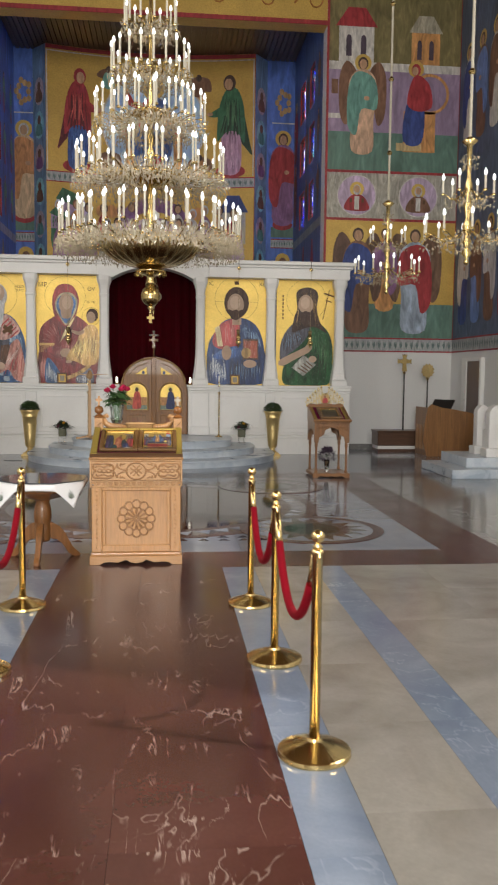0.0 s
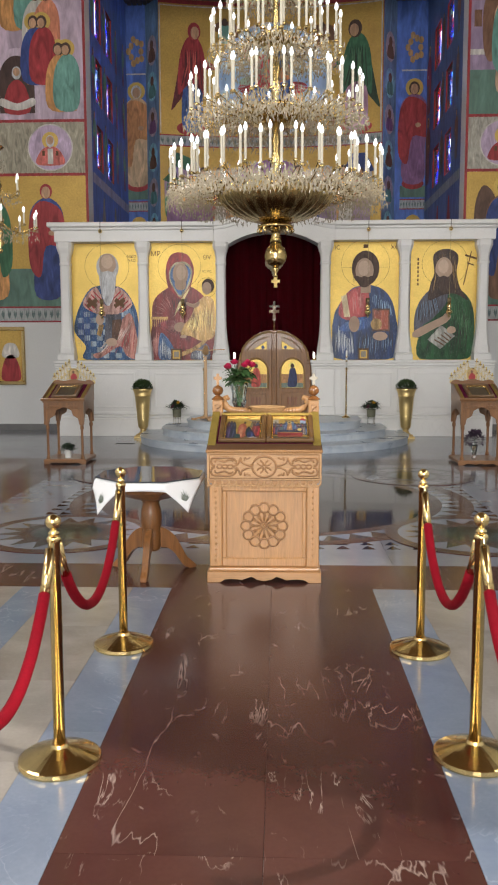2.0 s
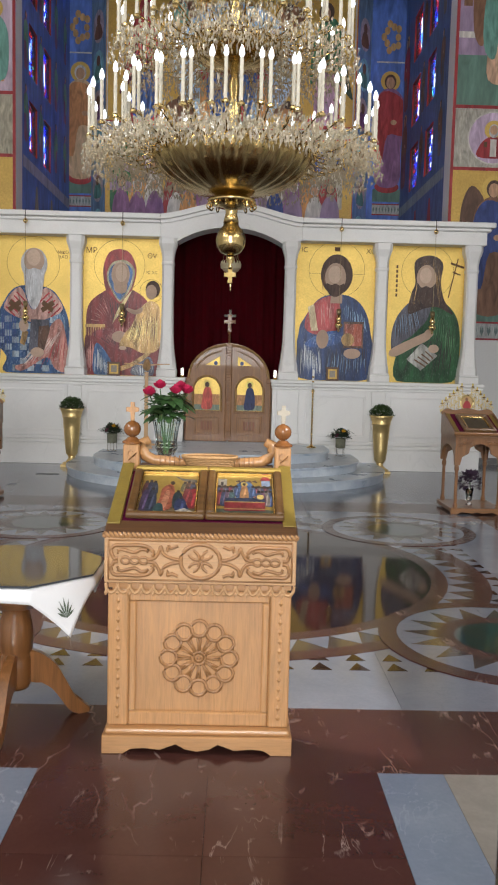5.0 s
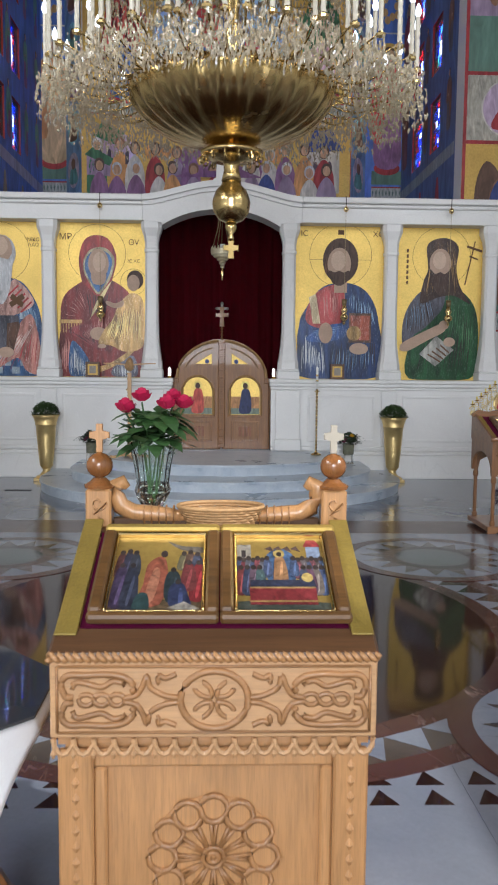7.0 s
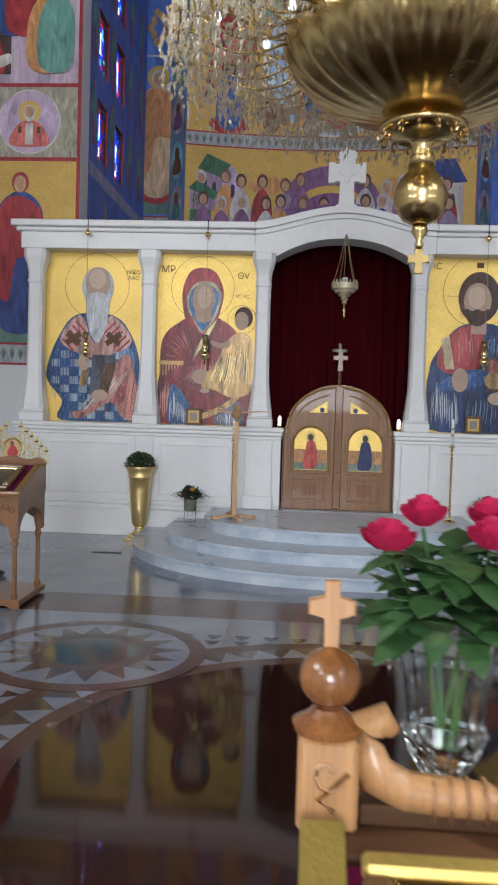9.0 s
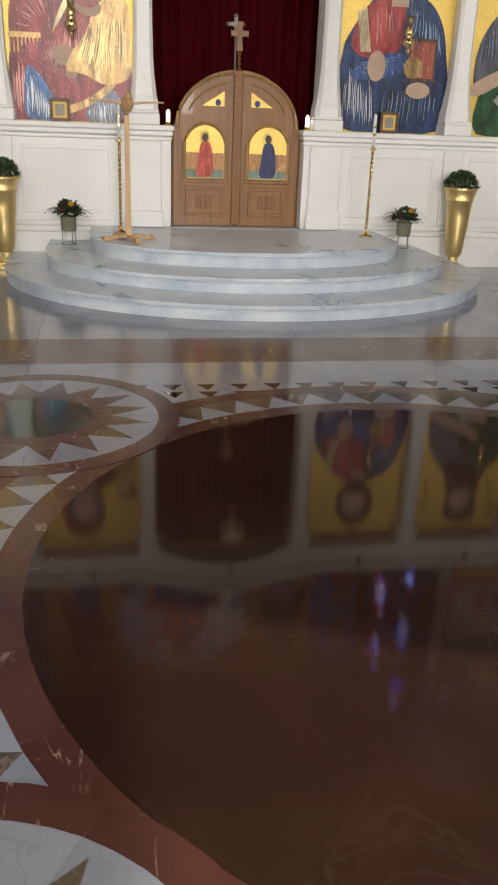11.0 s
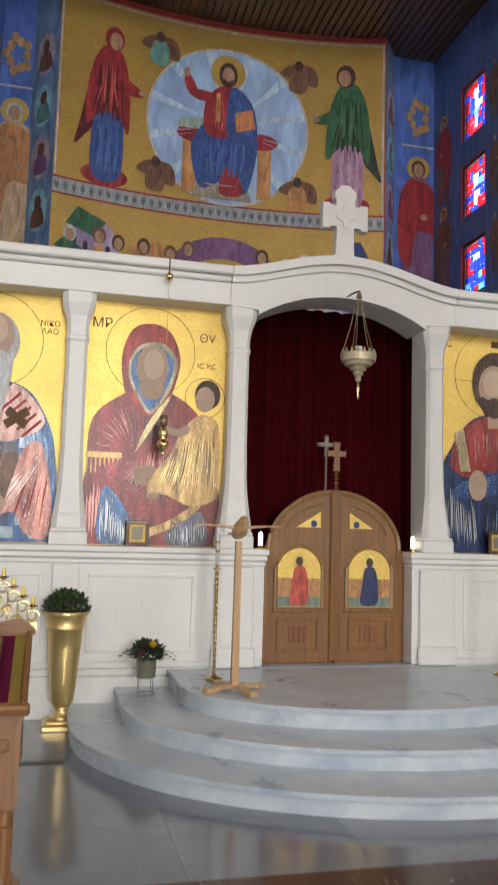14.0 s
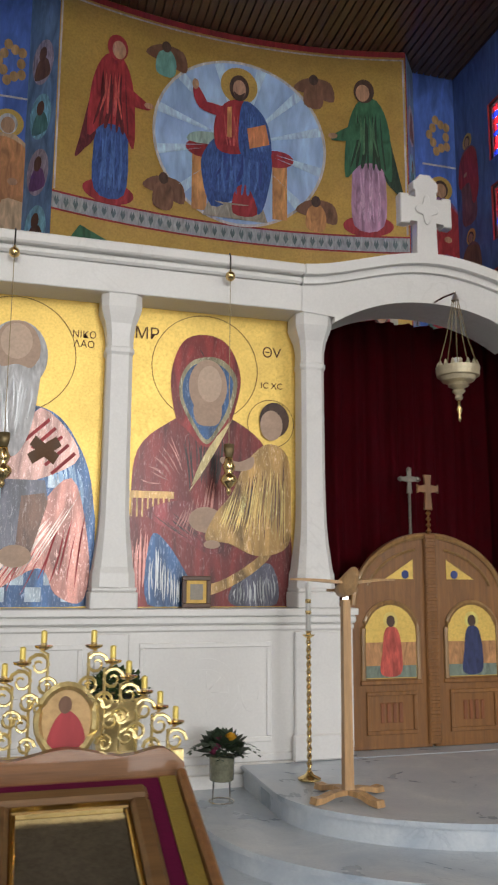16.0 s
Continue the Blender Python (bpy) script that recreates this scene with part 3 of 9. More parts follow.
def sunk_panel(x0, x1):
    z0, z1 = 0.52, 1.17
    bm = bmesh.new()
    for a, b, c, d in ((x0, x1, z1 - 0.035, z1), (x0, x1, z0, z0 + 0.035), (x0, x0 + 0.035, z0 + 0.0355, z1 - 0.0355), (x1 - 0.035, x1, z0 + 0.0355, z1 - 0.0355)):
        box(bm, a, b, 16.328, 16.3398, c, d, bevel=0.005)
    part("panel_moulding", bm, CARVED, screen)
    cx, cz = (x0 + x1) / 2, (z0 + z1) / 2
    bm = bmesh.new()
    for r in (0.22, 0.15):
        tube(bm, [(cx + r * math.cos(a * math.pi / 16), 16.3505, cz + r * math.sin(a * math.pi / 16)) for a in range(32)], 0.012, 6, True)
    for k in range(8):
        a = k * math.pi / 4
        tube(bm, [(cx + 0.03 * math.cos(a), 16.3465, cz + 0.03 * math.sin(a)), (cx + 0.14 * math.cos(a), 16.3465, cz + 0.14 * math.sin(a))], 0.008, 5)
    for s in (-1, 1):
        tube(bm, [(cx + s * (0.30 + 0.06 * math.cos(a * math.pi / 8)), 16.3475, cz + 0.13 * math.sin(a * math.pi / 8)) for a in range(16)], 0.009, 5, True)
    part("carved_medallion", bm, CARVED, screen, smooth=True)


COLS = [CX - 3.81, CX - 2.383, CX - 0.97, CX + 0.925, CX + 2.345, CX + 3.745]
dado(CX - 4.02, CX - 0.70)
dado(CX + 0.69, CX + 3.97)
for a, b in ((CX - 3.62, CX - 2.56), (CX - 2.2, CX - 1.3), (CX + 1.2, CX + 2.15), (CX + 2.54, CX + 3.56)):
    sunk_panel(a, b)
# pedestals under the columns beside the doors and at the joints
for x in COLS:
    w = 0.17 if abs(x - CX) < 1.2 else 0.11
    bm = bx(x - w, x + w, 16.30, 16.339, 0.46, 1.235, bevel=0.008)
    part("pedestal", bm, CARVED, screen)
    if w > 0.15:
        part("pedestal_base", bx(x - w - 0.02, x + w + 0.02, 16.275, 16.309, 0.39, 0.56, bevel=0.012), CARVED, screen)
for x in COLS:
    # column: square block, a foot that sweeps up into the slim shaft, and a flared capital
    bm = bx(x - 0.155, x + 0.155, 16.285, 16.54, 1.391, 1.50, bevel=0.008)
    box(bm, x - 0.147, x + 0.147, 16.293, 16.54, 1.501, 1.53, bevel=0.008)
    part("column_base", bm, CARVED, screen)
    part("column_shaft", turned([(0.142, 1.53), (0.138, 1.62), (0.128, 1.66), (0.122, 1.72), (0.106, 1.85), (0.096, 2.0), (0.09, 2.3), (0.088, 3.10)], 16, (x, 16.435, 0), square=True), CARVED, screen)
    part("column_capital", turned([(0.088, 3.10), (0.098, 3.12), (0.098, 3.15), (0.090, 3.16), (0.092, 3.24), (0.105, 3.32), (0.132, 3.40), (0.140, 3.43), (0.140, 3.52)], 16, (x, 16.435, 0), square=True), CARVED, screen)
    part("pier", bx(x - 0.075, x + 0.075, 16.45, 16.72, 1.391, 3.52), CARVED, screen)


def arch_curve(half, z_side, rise, n=24, pad=0.0):
    """A soft double curve that rises over the door."""
    out = []
    for i in range(n + 1):
        k = -1 + 2 * i / n
        out.append((CX + k * (half + pad), z_side + rise * (0.5 + 0.5 * math.cos(math.pi * k)) ** 0.8))
    return out


# entablature: plain beam over the icons, bowed over the doors
for x0, x1 in ((CX - 3.97, CX - 1.081), (CX + 1.081, CX + 3.92)):
    part("beam", bx(x0, x1, 16.285, 16.70, 3.521, 3.72, bevel=0.006), CARVED, screen)
    bm = bx(x0 - (0.06 if x0 < CX - 2 else 0), x1 + (0.06 if x1 > CX + 2 else 0), 16.25, 16.72, 3.721, 3.775, bevel=0.015)
    box(bm, x0 - (0.11 if x0 < CX - 2 else 0), x1 + (0.11 if x1 > CX + 2 else 0), 16.20, 16.75, 3.776, 3.855, bevel=0.012)
    part("cornice", bm, CARVED, screen)
inner = [(CX - 1.08, 3.52), (OL, 3.50)] + [(x, z) for x, z in [(OL + (OR - OL) * i / 20, 3.46 + 0.225 * (1 - abs(-1 + 2 * i / 20) ** 2.2)) for i in range(21)]] + [(OR, 3.50), (CX + 1.08, 3.52)]
outer = [(x, z - 0.135) for x, z in arch_curve(1.08, 3.855, 0.20)]
part("arch", px(inner + outer[::-1], "y", 16.285, 16.70), CARVED, screen)
mid = arch_curve(1.08, 3.775, 0.20)
part("arch_moulding", px([(x, z - 0.054) for x, z in mid] + mid[::-1], "y", 16.25, 16.72), CARVED, screen)
top = arch_curve(1.08, 3.855, 0.20)
part("arch_cornice", px([(x, z - 0.079) for x, z in top] + top[::-1], "y", 16.20, 16.75, bevel=0.008), CARVED, screen)


def cross_outline(cx, z0, h, arm, w, flare=1.5):
    """A cross with widened ends."""
    zc, f = z0 + h * 0.60, w * flare
    return [(cx - f / 2, z0), (cx + f / 2, z0), (cx + w / 2, zc - w * 0.8), (cx + arm * 0.75, zc - w / 2), (cx + arm, zc - f / 2), (cx + arm, zc + f / 2), (cx + arm * 0.75, zc + w / 2), (cx + w / 2, zc + w * 0.8), (cx + f / 2, z0 + h), (cx - f / 2, z0 + h), (cx - w / 2, zc + w * 0.8), (cx - arm * 0.75, zc + w / 2), (cx - arm, zc + f / 2), (cx - arm, zc - f / 2), (cx - arm * 0.75, zc - w / 2), (cx - w / 2, zc - w * 0.8)]


mc = thing("marble_cross", (CX, 16.40, 4.056), "white marble cross on top of the icon screen", "cross")
half = [(0.095, 0.05), (0.085, 0.25), (0.075, 0.335), (0.15, 0.335), (0.15, 0.305), (0.225, 0.305), (0.225, 0.555), (0.15, 0.555), (0.15, 0.525), (0.085, 0.525), (0.085, 0.60), (0.11, 0.60), (0.11, 0.67), (0.055, 0.70), (0.045, 0.735)]
part("cross_body", px(half + [(-x, z) for x, z in reversed(half)], "y", -0.045, 0.045, bevel=0.008), CARVED, mc)
part("cross_rosette", px([((0.075 + 0.03 * math.cos(4 * a)) * math.cos(a), 0.43 + (0.095 + 0.035 * math.cos(4 * a)) * math.sin(a)) for a in [k * math.pi / 16 for k in range(32)]], "y", -0.058, -0.0455, bevel=0.005), CARVED, mc)
part("cross_foot", px([(-0.16, 0), (0.16, 0), (0.11, 0.052), (-0.11, 0.052)], "y", -0.06, 0.06), CARVED, mc)

# curtain behind the doors, in soft folds
bm = bmesh.new()
rows = []
for j, z in enumerate((0.42, 1.4, 2.4, 3.75)):
    rows.append([bm.verts.new((CX - 1.02 + 2.05 * i / 120, 17.0 + 0.035 * math.sin(i * 0.62 + 0.5 * math.sin(i * 0.11 + j * 0.3)) + 0.012 * math.sin(i * 1.7 + j), z)) for i in range(121)])
for a, b in zip(rows, rows[1:]):
    for i in range(120):
        bm.faces.new((a[i], a[i + 1], b[i + 1], b[i]))
bmesh.ops.solidify(bm, geom=bm.faces[:], thickness=0.004)
cur = part("curtain", bm, CURTAIN, smooth=True)
tagged(cur, "dark burgundy velvet curtain behind the altar doors", "curtain")

# ---- altar doors ----
doors = thing("altar_doors", (CX, 16.52, 0.392), "closed carved wooden altar doors with gold painted panels", "door")
DH, DW = 0.99, 0.665
DOOR_TRIM = wood("gilded_door_trim", (0.34, 0.19, 0.07), 0.35, "z", 0.3)


def door_top(x):
    """Height of the doors' rounded head at a distance from the middle."""
    k = min(1.0, abs(x) / (DW - 0.03))
    return DH + 0.56 * math.sqrt(max(0.0, 1 - k * k))


for s in (-1, 1):
    xs = [s * (0.012 + (DW - 0.012) * i / 16) for i in range(17)]
    bm = px([(x, door_top(x)) for x in xs] + [(s * DW, 0), (s * 0.012, 0)], "y", -0.025, 0.025, bevel=0.004)
    leaf = part("door_leaf", bm, TEAK, doors)
    # raised rim that follows the rounded head
    bm = tube(bmesh.new(), [(s * DW * math.cos(a * math.pi / 40) * 0.94, -0.03, DH + 0.02 + 0.51 * math.sin(a * math.pi / 40)) for a in range(20)], 0.022, 6)
    part("head_moulding", bm, DOOR_TRIM, leaf)
    bm = tube(bmesh.new(), [(s * DW * math.cos(a * math.pi / 40) * 0.80, -0.028, DH + 0.04 + 0.40 * math.sin(a * math.pi / 40)) for a in range(4, 18)], 0.012, 6)
    part("inner_moulding", bm, DOOR_TRIM, leaf)
    # arched icon with gold ground
    c, hw = s * 0.335, 0.205
    pts = [(c - hw, 0.49), (c + hw, 0.49)] + ellipse(c, 0.80, hw, 0.215, 17, 0, 180)
    part("panel_picture", px(pts, "y", -0.033, -0.0252), GILT, leaf)
    rim = [(c - hw - 0.015, -0.03, 0.48)] + [(x, -0.03, z) for x, z in ellipse(c, 0.80, hw + 0.015, 0.23, 17, 180, 0)] + [(c + hw + 0.015, -0.03, 0.48)]
    part("picture_rim", tube(bmesh.new(), rim, 0.02, 6), DOOR_TRIM, leaf)
    part("picture_sill", bx(c - hw - 0.04, c + hw + 0.04, -0.045, -0.0255, 0.445, 0.48, bevel=0.005), TEAK, leaf)
    part("painted_ground", px(rect(c - hw + 0.005, 0.495, c + hw - 0.005, 0.58), "y", -0.036, -0.0332), paint((0.16, 0.2, 0.16), 0.4, 3), leaf)
    part("painted_wall", px(rect(c - hw + 0.005, 0.58, c + hw - 0.005, 0.745), "y", -0.036, -0.0332), paint((0.40, 0.2, 0.08), 0.4, 3), leaf)
    part("painted_robe", px(smooth_loop([(c - 0.08, 0.52), (c + 0.07, 0.52), (c + 0.085, 0.68), (c + 0.05, 0.84), (c - 0.04, 0.84), (c - 0.07, 0.68)]), "y", -0.039, -0.0362), paint((0.45, 0.07, 0.05), 0.5, 3) if s < 0 else paint((0.02, 0.03, 0.10), 0.5, 3), leaf)
    part("painted_halo", px(ellipse(c, 0.90, 0.058, 0.062, 20), "y", -0.0365, -0.0336), paint((0.75, 0.55, 0.16), 0.2), leaf)
    part("painted_head", px(ellipse(c, 0.895, 0.034, 0.042, 16), "y", -0.0395, -0.0366), HAIR, leaf)
    # small three-cornered picture in the head, and the lower panel
    part("head_picture", px([(s * 0.14, 1.20), (s * 0.37, 1.20), (s * 0.14, 1.345)], "y", -0.03, -0.0252), GILT, leaf)
    part("painted_wing", px(ellipse(s * 0.205, 1.235, 0.03, 0.032, 12), "y", -0.033, -0.0302), NAVY, leaf)
    bm = bmesh.new()
    for a, b, q, d in ((c - 0.20, c + 0.20, 0.37, 0.40), (c - 0.20, c + 0.20, 0.10, 0.13), (c - 0.20, c - 0.17, 0.1305, 0.3695), (c + 0.17, c + 0.20, 0.1305, 0.3695)):
        box(bm, a, b, -0.04, -0.0255, q, d, bevel=0.004)
    part("panel_rim", bm, TEAK, leaf)
    bm = bmesh.new()
    for i in range(4):
        box(bm, c - 0.09 + i * 0.048, c - 0.058 + i * 0.048, -0.034, -0.0255, 0.18, 0.32, bevel=0.004)
    part("panel_carving", bm, wood("red_carving", (0.26, 0.09, 0.035), 0.4, "z"), leaf)
    # stile beside the frame
    part("shoulder", bx(s * 0.60, s * DW, -0.04, -0.0256, 0.93, 0.995, bevel=0.006) if s > 0 else bx(-DW, -0.60, -0.04, -0.0256, 0.93, 0.995, bevel=0.006), TEAK, leaf)
bm = bx(-0.05, 0.05, -0.05, -0.026, 0.02, 1.54, bevel=0.01)
for i in range(30):
    box(bm, -0.045, 0.045, -0.058, -0.0502, 0.06 + i * 0.049, 0.085 + i * 0.049, bevel=0.006)
part("middle_bar", bm, TEAK, doors)
cr = px(cross_outline(0, 1.72, 0.27, 0.09, 0.035, 2.0), "y", -0.045, -0.025, bevel=0.004)
for i in range(4):
    lathe(cr, [(0.004, 0), (0.022, 0.02), (0.004, 0.045)], 8, (0, -0.035, 1.54 + i * 0.045))
part("top_cross", cr, TEAK, doors)
for s in (-1, 1):
    part("jamb", bx(*sorted((s * 0.669, s * 0.682)), -0.02, 0.16, 0, 0.96, bevel=0.003), TEAK, doors)
    c = thing("candle", (CX + s * 0.725, 16.40, 1.3905), "short lit white candle beside the altar doors", "candle")
    part("candle_cup", turned([(0.03, 0), (0.034, 0.01), (0.02, 0.02), (0.03, 0.035)], 14), BRASS, c)
    part("candle_stick", turned([(0.02, 0.035), (0.02, 0.13), (0.004, 0.15)], 12), FLAME, c)

# ---- painted icons ----
def flat(parent, name, surf, pts, d, material, label=""):
    """A flat painted field that follows a wall; surf maps (across, up, off the wall) to a place."""
    bm = bmesh.new()
    cu, cv = sum(p[0] for p in pts) / len(pts), sum(p[1] for p in pts) / len(pts)
    upright = len(pts) == 4 and len({p[0] for p in pts}) == 2 and len({p[1] for p in pts}) == 2
    if surf is on_apse and not upright:
        rings = [[bm.verts.new(surf(cu + (u - cu) * k, cv + (v - cv) * k, d)) for u, v in pts] for k in (1.0, 0.75, 0.5, 0.25)]
        m = len(pts)
        for a, b in zip(rings, rings[1:]):
            for i in range(m):
                bm.faces.new((a[i], a[(i + 1) % m], b[(i + 1) % m], b[i]))
        bm.faces.new(rings[-1])
    elif surf is on_apse:
        u0, u1, v0, v1 = min(p[0] for p in pts), max(p[0] for p in pts), min(p[1] for p in pts), max(p[1] for p in pts)
        k = max(1, int((u1 - u0) / 0.2))
        lo = [bm.verts.new(surf(u0 + (u1 - u0) * i / k, v0, d)) for i in range(k + 1)]
        hi = [bm.verts.new(surf(u0 + (u1 - u0) * i / k, v1, d)) for i in range(k + 1)]
        for i in range(k):
            bm.faces.new((lo[i], lo[i + 1], hi[i + 1], hi[i]))
    else:
        bm.faces.new([bm.verts.new(surf(u, v, d)) for u, v in pts])
    return part(name, bm, material, parent, label)


def ring(parent, name, surf, cx, cy, r0, r1, d, material, n=40, k=1.0):
    bm = bmesh.new()
    a = [bm.verts.new(surf(cx + r0 * math.cos(i * 2 * math.pi / n), cy + k * r0 * math.sin(i * 2 * math.pi / n), d)) for i in range(n)]
    b = [bm.verts.new(surf(cx + r1 * math.cos(i * 2 * math.pi / n), cy + k * r1 * math.sin(i * 2 * math.pi / n), d)) for i in range(n)]
    for i in range(n):
        bm.faces.new((a[i], a[(i + 1) % n], b[(i + 1) % n], b[i]))
    return part(name, bm, material, parent)


def on_apse(u, v, d):
    k = (u - (APL + APR) / 2) / ((APR - APL) / 2)
    u = u - 0.05 * max(0.0, 1 - k ** 4) if abs(k) > 0.999 else CX + (u - CX) * 1.02 - 0.05 * max(0.0, 1 - k ** 4)
    v = 4.0 + (v - 4.0) * 1.085 if v < 6.2 else min(9.75, 6.387 + (v - 6.2) * 1.062)
    return (u, apse_y(u) - d, v)


def on_screen(u, v, d):
    return (u, IY - d, v)


def icon(key, label):
    """A tall gilded panel on the screen; returns it with a mapper from its own 0..1 measures."""
    x0, x1 = ICONS[key]
    t = thing("icon_painting", (0, 0, 0), label, "icon painting", "icons of the screen")
    part("gilded_panel", bx(x0 - 0.045, x1 + 0.045, IY, IY + 0.04, IZ0, IZ1), GILT, t)

    def at(pts):
        return [(x0 + (x1 - x0) * u, IZ0 + (IZ1 - IZ0) * v) for u, v in pts]

    def add(name, pts, d, material, soft=True, label=""):
        # everything stays inside the panel
        pts = [(min(0.998, max(0.002, u)), min(0.998, max(0.002, v))) for u, v in (smooth_loop(pts) if soft else pts)]
        return flat(t, name, on_screen, at(pts), d, material, label)

    def disc(name, u, v, r, d, material, k=1.0, n=32):
        cx, cz = at([(u, v)])[0]
        w = (x1 - x0)
        return flat(t, name, on_screen, ellipse(cx, cz, r * w, r * w * k, n), d, material)

    def halo(u, v, r, d=0.004):
        cx, cz = at([(u, v)])[0]
        w = (x1 - x0)
        ring(t, "halo", on_screen, cx, cz, r * w - 0.005, r * w, d, INK)

    def letters(body, u, v, size):
        cx, cz = at([(u, v)])[0]
        text_mesh(body, size, INK, t, pose(cx, IY - 0.004, cz, 90))
    return t, add, disc, halo, letters


MB, MR, MG, MW = mosaic((0.035, 0.10, 0.24), 0.7), mosaic((0.185, 0.022, 0.022), 0.3), mosaic((0.02, 0.10, 0.035), 0.3), mosaic((0.52, 0.30, 0.26), 0.6)
M_OCHRE, M_BROWN, M_SLATE = mosaic((0.50, 0.30, 0.10), 0.7), mosaic((0.13, 0.06, 0.035), 0.4), mosaic((0.10, 0.10, 0.13), 0.4)
M_SILVER, M_ROSE, M_LIGHT, M_SKY, M_DARK = mosaic((0.55, 0.58, 0.60), 0.6), mosaic((0.48, 0.20, 0.17), 0.7), mosaic((0.62, 0.50, 0.24), 0.8), mosaic((0.20, 0.33, 0.50), 0.7), mosaic((0.035, 0.02, 0.02), 0.2)


def strokes(parent, key, name, starts, ends, n, d, material, seed, w=0.010):
    """Brushed folds of a robe: n thin bent slivers between two lines of the panel."""
    x0, x1 = ICONS[key]
    rnd = random.Random(seed)
    bm = bmesh.new()
    (a, b), (c, e) = [[Vector(p) for p in pair] for pair in (starts, ends)]
    for i in range(n):
        k = (i + rnd.uniform(0.1, 0.9)) / n
        p, q = a.lerp(b, k), c.lerp(e, k)
        p, q = p.lerp(q, rnd.uniform(0, 0.3)), p.lerp(q, rnd.uniform(0.7, 1.0))
        bend = Vector((rnd.uniform(-0.012, 0.012), rnd.uniform(-0.006, 0.006)))
        side = Vector(((q - p).y, -(q - p).x)).normalized() * w * rnd.uniform(0.4, 1.0)
        side.y *= 0.55
        lo, hi = [], []
        for j in range(6):
            f = j / 5
            m = p.lerp(q, f) + bend * math.sin(math.pi * f)
            t2 = side * (0.12 + math.sin(math.pi * f) ** 0.7)
            for lst, sgn in ((lo, -0.5), (hi, 0.5)):
                z = m + t2 * sgn
                lst.append(bm.verts.new(on_screen(x0 + (x1 - x0) * min(0.997, max(0.003, z.x)), IZ0 + (IZ1 - IZ0) * max(0.003, z.y), d + 0.00002 * i)))
        for j in range(5):
            bm.faces.new((lo[j], hi[j], hi[j + 1], lo[j + 1]))
    return tagged(part(name, bm, material, parent), kind="stuff")


FACE_LIGHT = surface("painted_flesh_light", (0.60, 0.44, 0.33), 0.5, 0, 0.22, 9, 50, 0.1)
FACE = surface("painted_flesh", (0.47, 0.325, 0.235), 0.5, 0, 0.22, 9, 50, 0.1)

# bishop in blue check with a striped shawl
t, add, disc, halo, letters = icon("A", "gilded icon panel of a bearded bishop in blue")
halo(0.53, 0.79, 0.33)
add("robe", [(0.19, 0.005), (0.19, 0.12), (0.04, 0.23), (0.03, 0.32), (0.13, 0.48), (0.32, 0.62), (0.70, 0.62), (0.88, 0.52), (0.98, 0.34), (0.96, 0.005)], 0.004, MB)
for i in range(9):
    for j in range(10):
        u, v = 0.12 + i * 0.094, 0.04 + j * 0.05
        if (i + j) % 2 == 0 and v < 0.50 - abs(u - 0.5) * 0.35 and not (u < 0.26 and v < 0.17):
            add("check", rect(u - 0.042, v - 0.022, u + 0.042, v + 0.022), 0.006, mosaic((0.36, 0.44, 0.52), 0.5), False)
add("stole", [(0.16, 0.47), (0.36, 0.62), (0.52, 0.46), (0.68, 0.62), (0.90, 0.47), (0.62, 0.38), (0.44, 0.38)], 0.008, MW)
for k in range(5):
    for a0, a1 in ((0.18, 0.35), (0.88, 0.70)):
        u0 = a0 + (a1 - a0) * 0.2 * k
        add("stole_stripe", [(u0, 0.475 + 0.026 * k), (u0 + (a1 - a0) * 0.07, 0.483 + 0.026 * k), (u0 + (a1 - a0) * 0.75, 0.415 + 0.026 * k), (u0 + (a1 - a0) * 0.68, 0.407 + 0.026 * k)], 0.0095, CRIMSON, False)
add("shawl", [(0.50, 0.10), (0.62, 0.24), (0.86, 0.40), (0.97, 0.16), (0.94, 0.02), (0.80, 0.04), (0.70, 0.12), (0.40, 0.02), (0.30, 0.05)], 0.010, mosaic((0.50, 0.22, 0.18), 0.8))
add("book", [(0.47, 0.16), (0.60, 0.13), (0.74, 0.33), (0.72, 0.39), (0.50, 0.39)], 0.012, M_SLATE, False)
add("book_cover", [(0.58, 0.17), (0.66, 0.16), (0.74, 0.32), (0.72, 0.35), (0.60, 0.34)], 0.0128, M_BROWN, False)
disc("hand", 0.58, 0.155, 0.085, 0.014, FACE, 0.7)
disc("hand", 0.41, 0.345, 0.06, 0.014, FACE, 1.3)
add("cuff", [(0.36, 0.22), (0.42, 0.20), (0.47, 0.30), (0.40, 0.32)], 0.0135, M_OCHRE, False)
disc("hair", 0.54, 0.785, 0.165, 0.012, GREY_HAIR, 1.20)
disc("head", 0.54, 0.805, 0.125, 0.014, FACE, 1.30)
disc("head_light", 0.535, 0.83, 0.085, 0.0148, FACE_LIGHT, 1.2)
add("beard", [(0.41, 0.78), (0.46, 0.745), (0.54, 0.755), (0.62, 0.745), (0.67, 0.78), (0.66, 0.66), (0.62, 0.53), (0.54, 0.46), (0.46, 0.53), (0.42, 0.66)], 0.016, GREY_HAIR)
for u in (0.30, 0.71):
    add("stole_cross", [(u - 0.08, 0.50), (u - 0.05, 0.53), (u + 0.08, 0.47), (u + 0.05, 0.44)], 0.0145, INK, False)
    add("stole_cross", [(u - 0.06, 0.44), (u - 0.09, 0.47), (u + 0.06, 0.53), (u + 0.09, 0.50)], 0.0155, INK, False)
strokes(t, "A", "fold_line", ((0.33, 0.05), (0.62, 0.05)), ((0.60, 0.22), (0.93, 0.36)), 13, 0.0118, mosaic((0.70, 0.56, 0.50), 0.5), 1, 0.014)
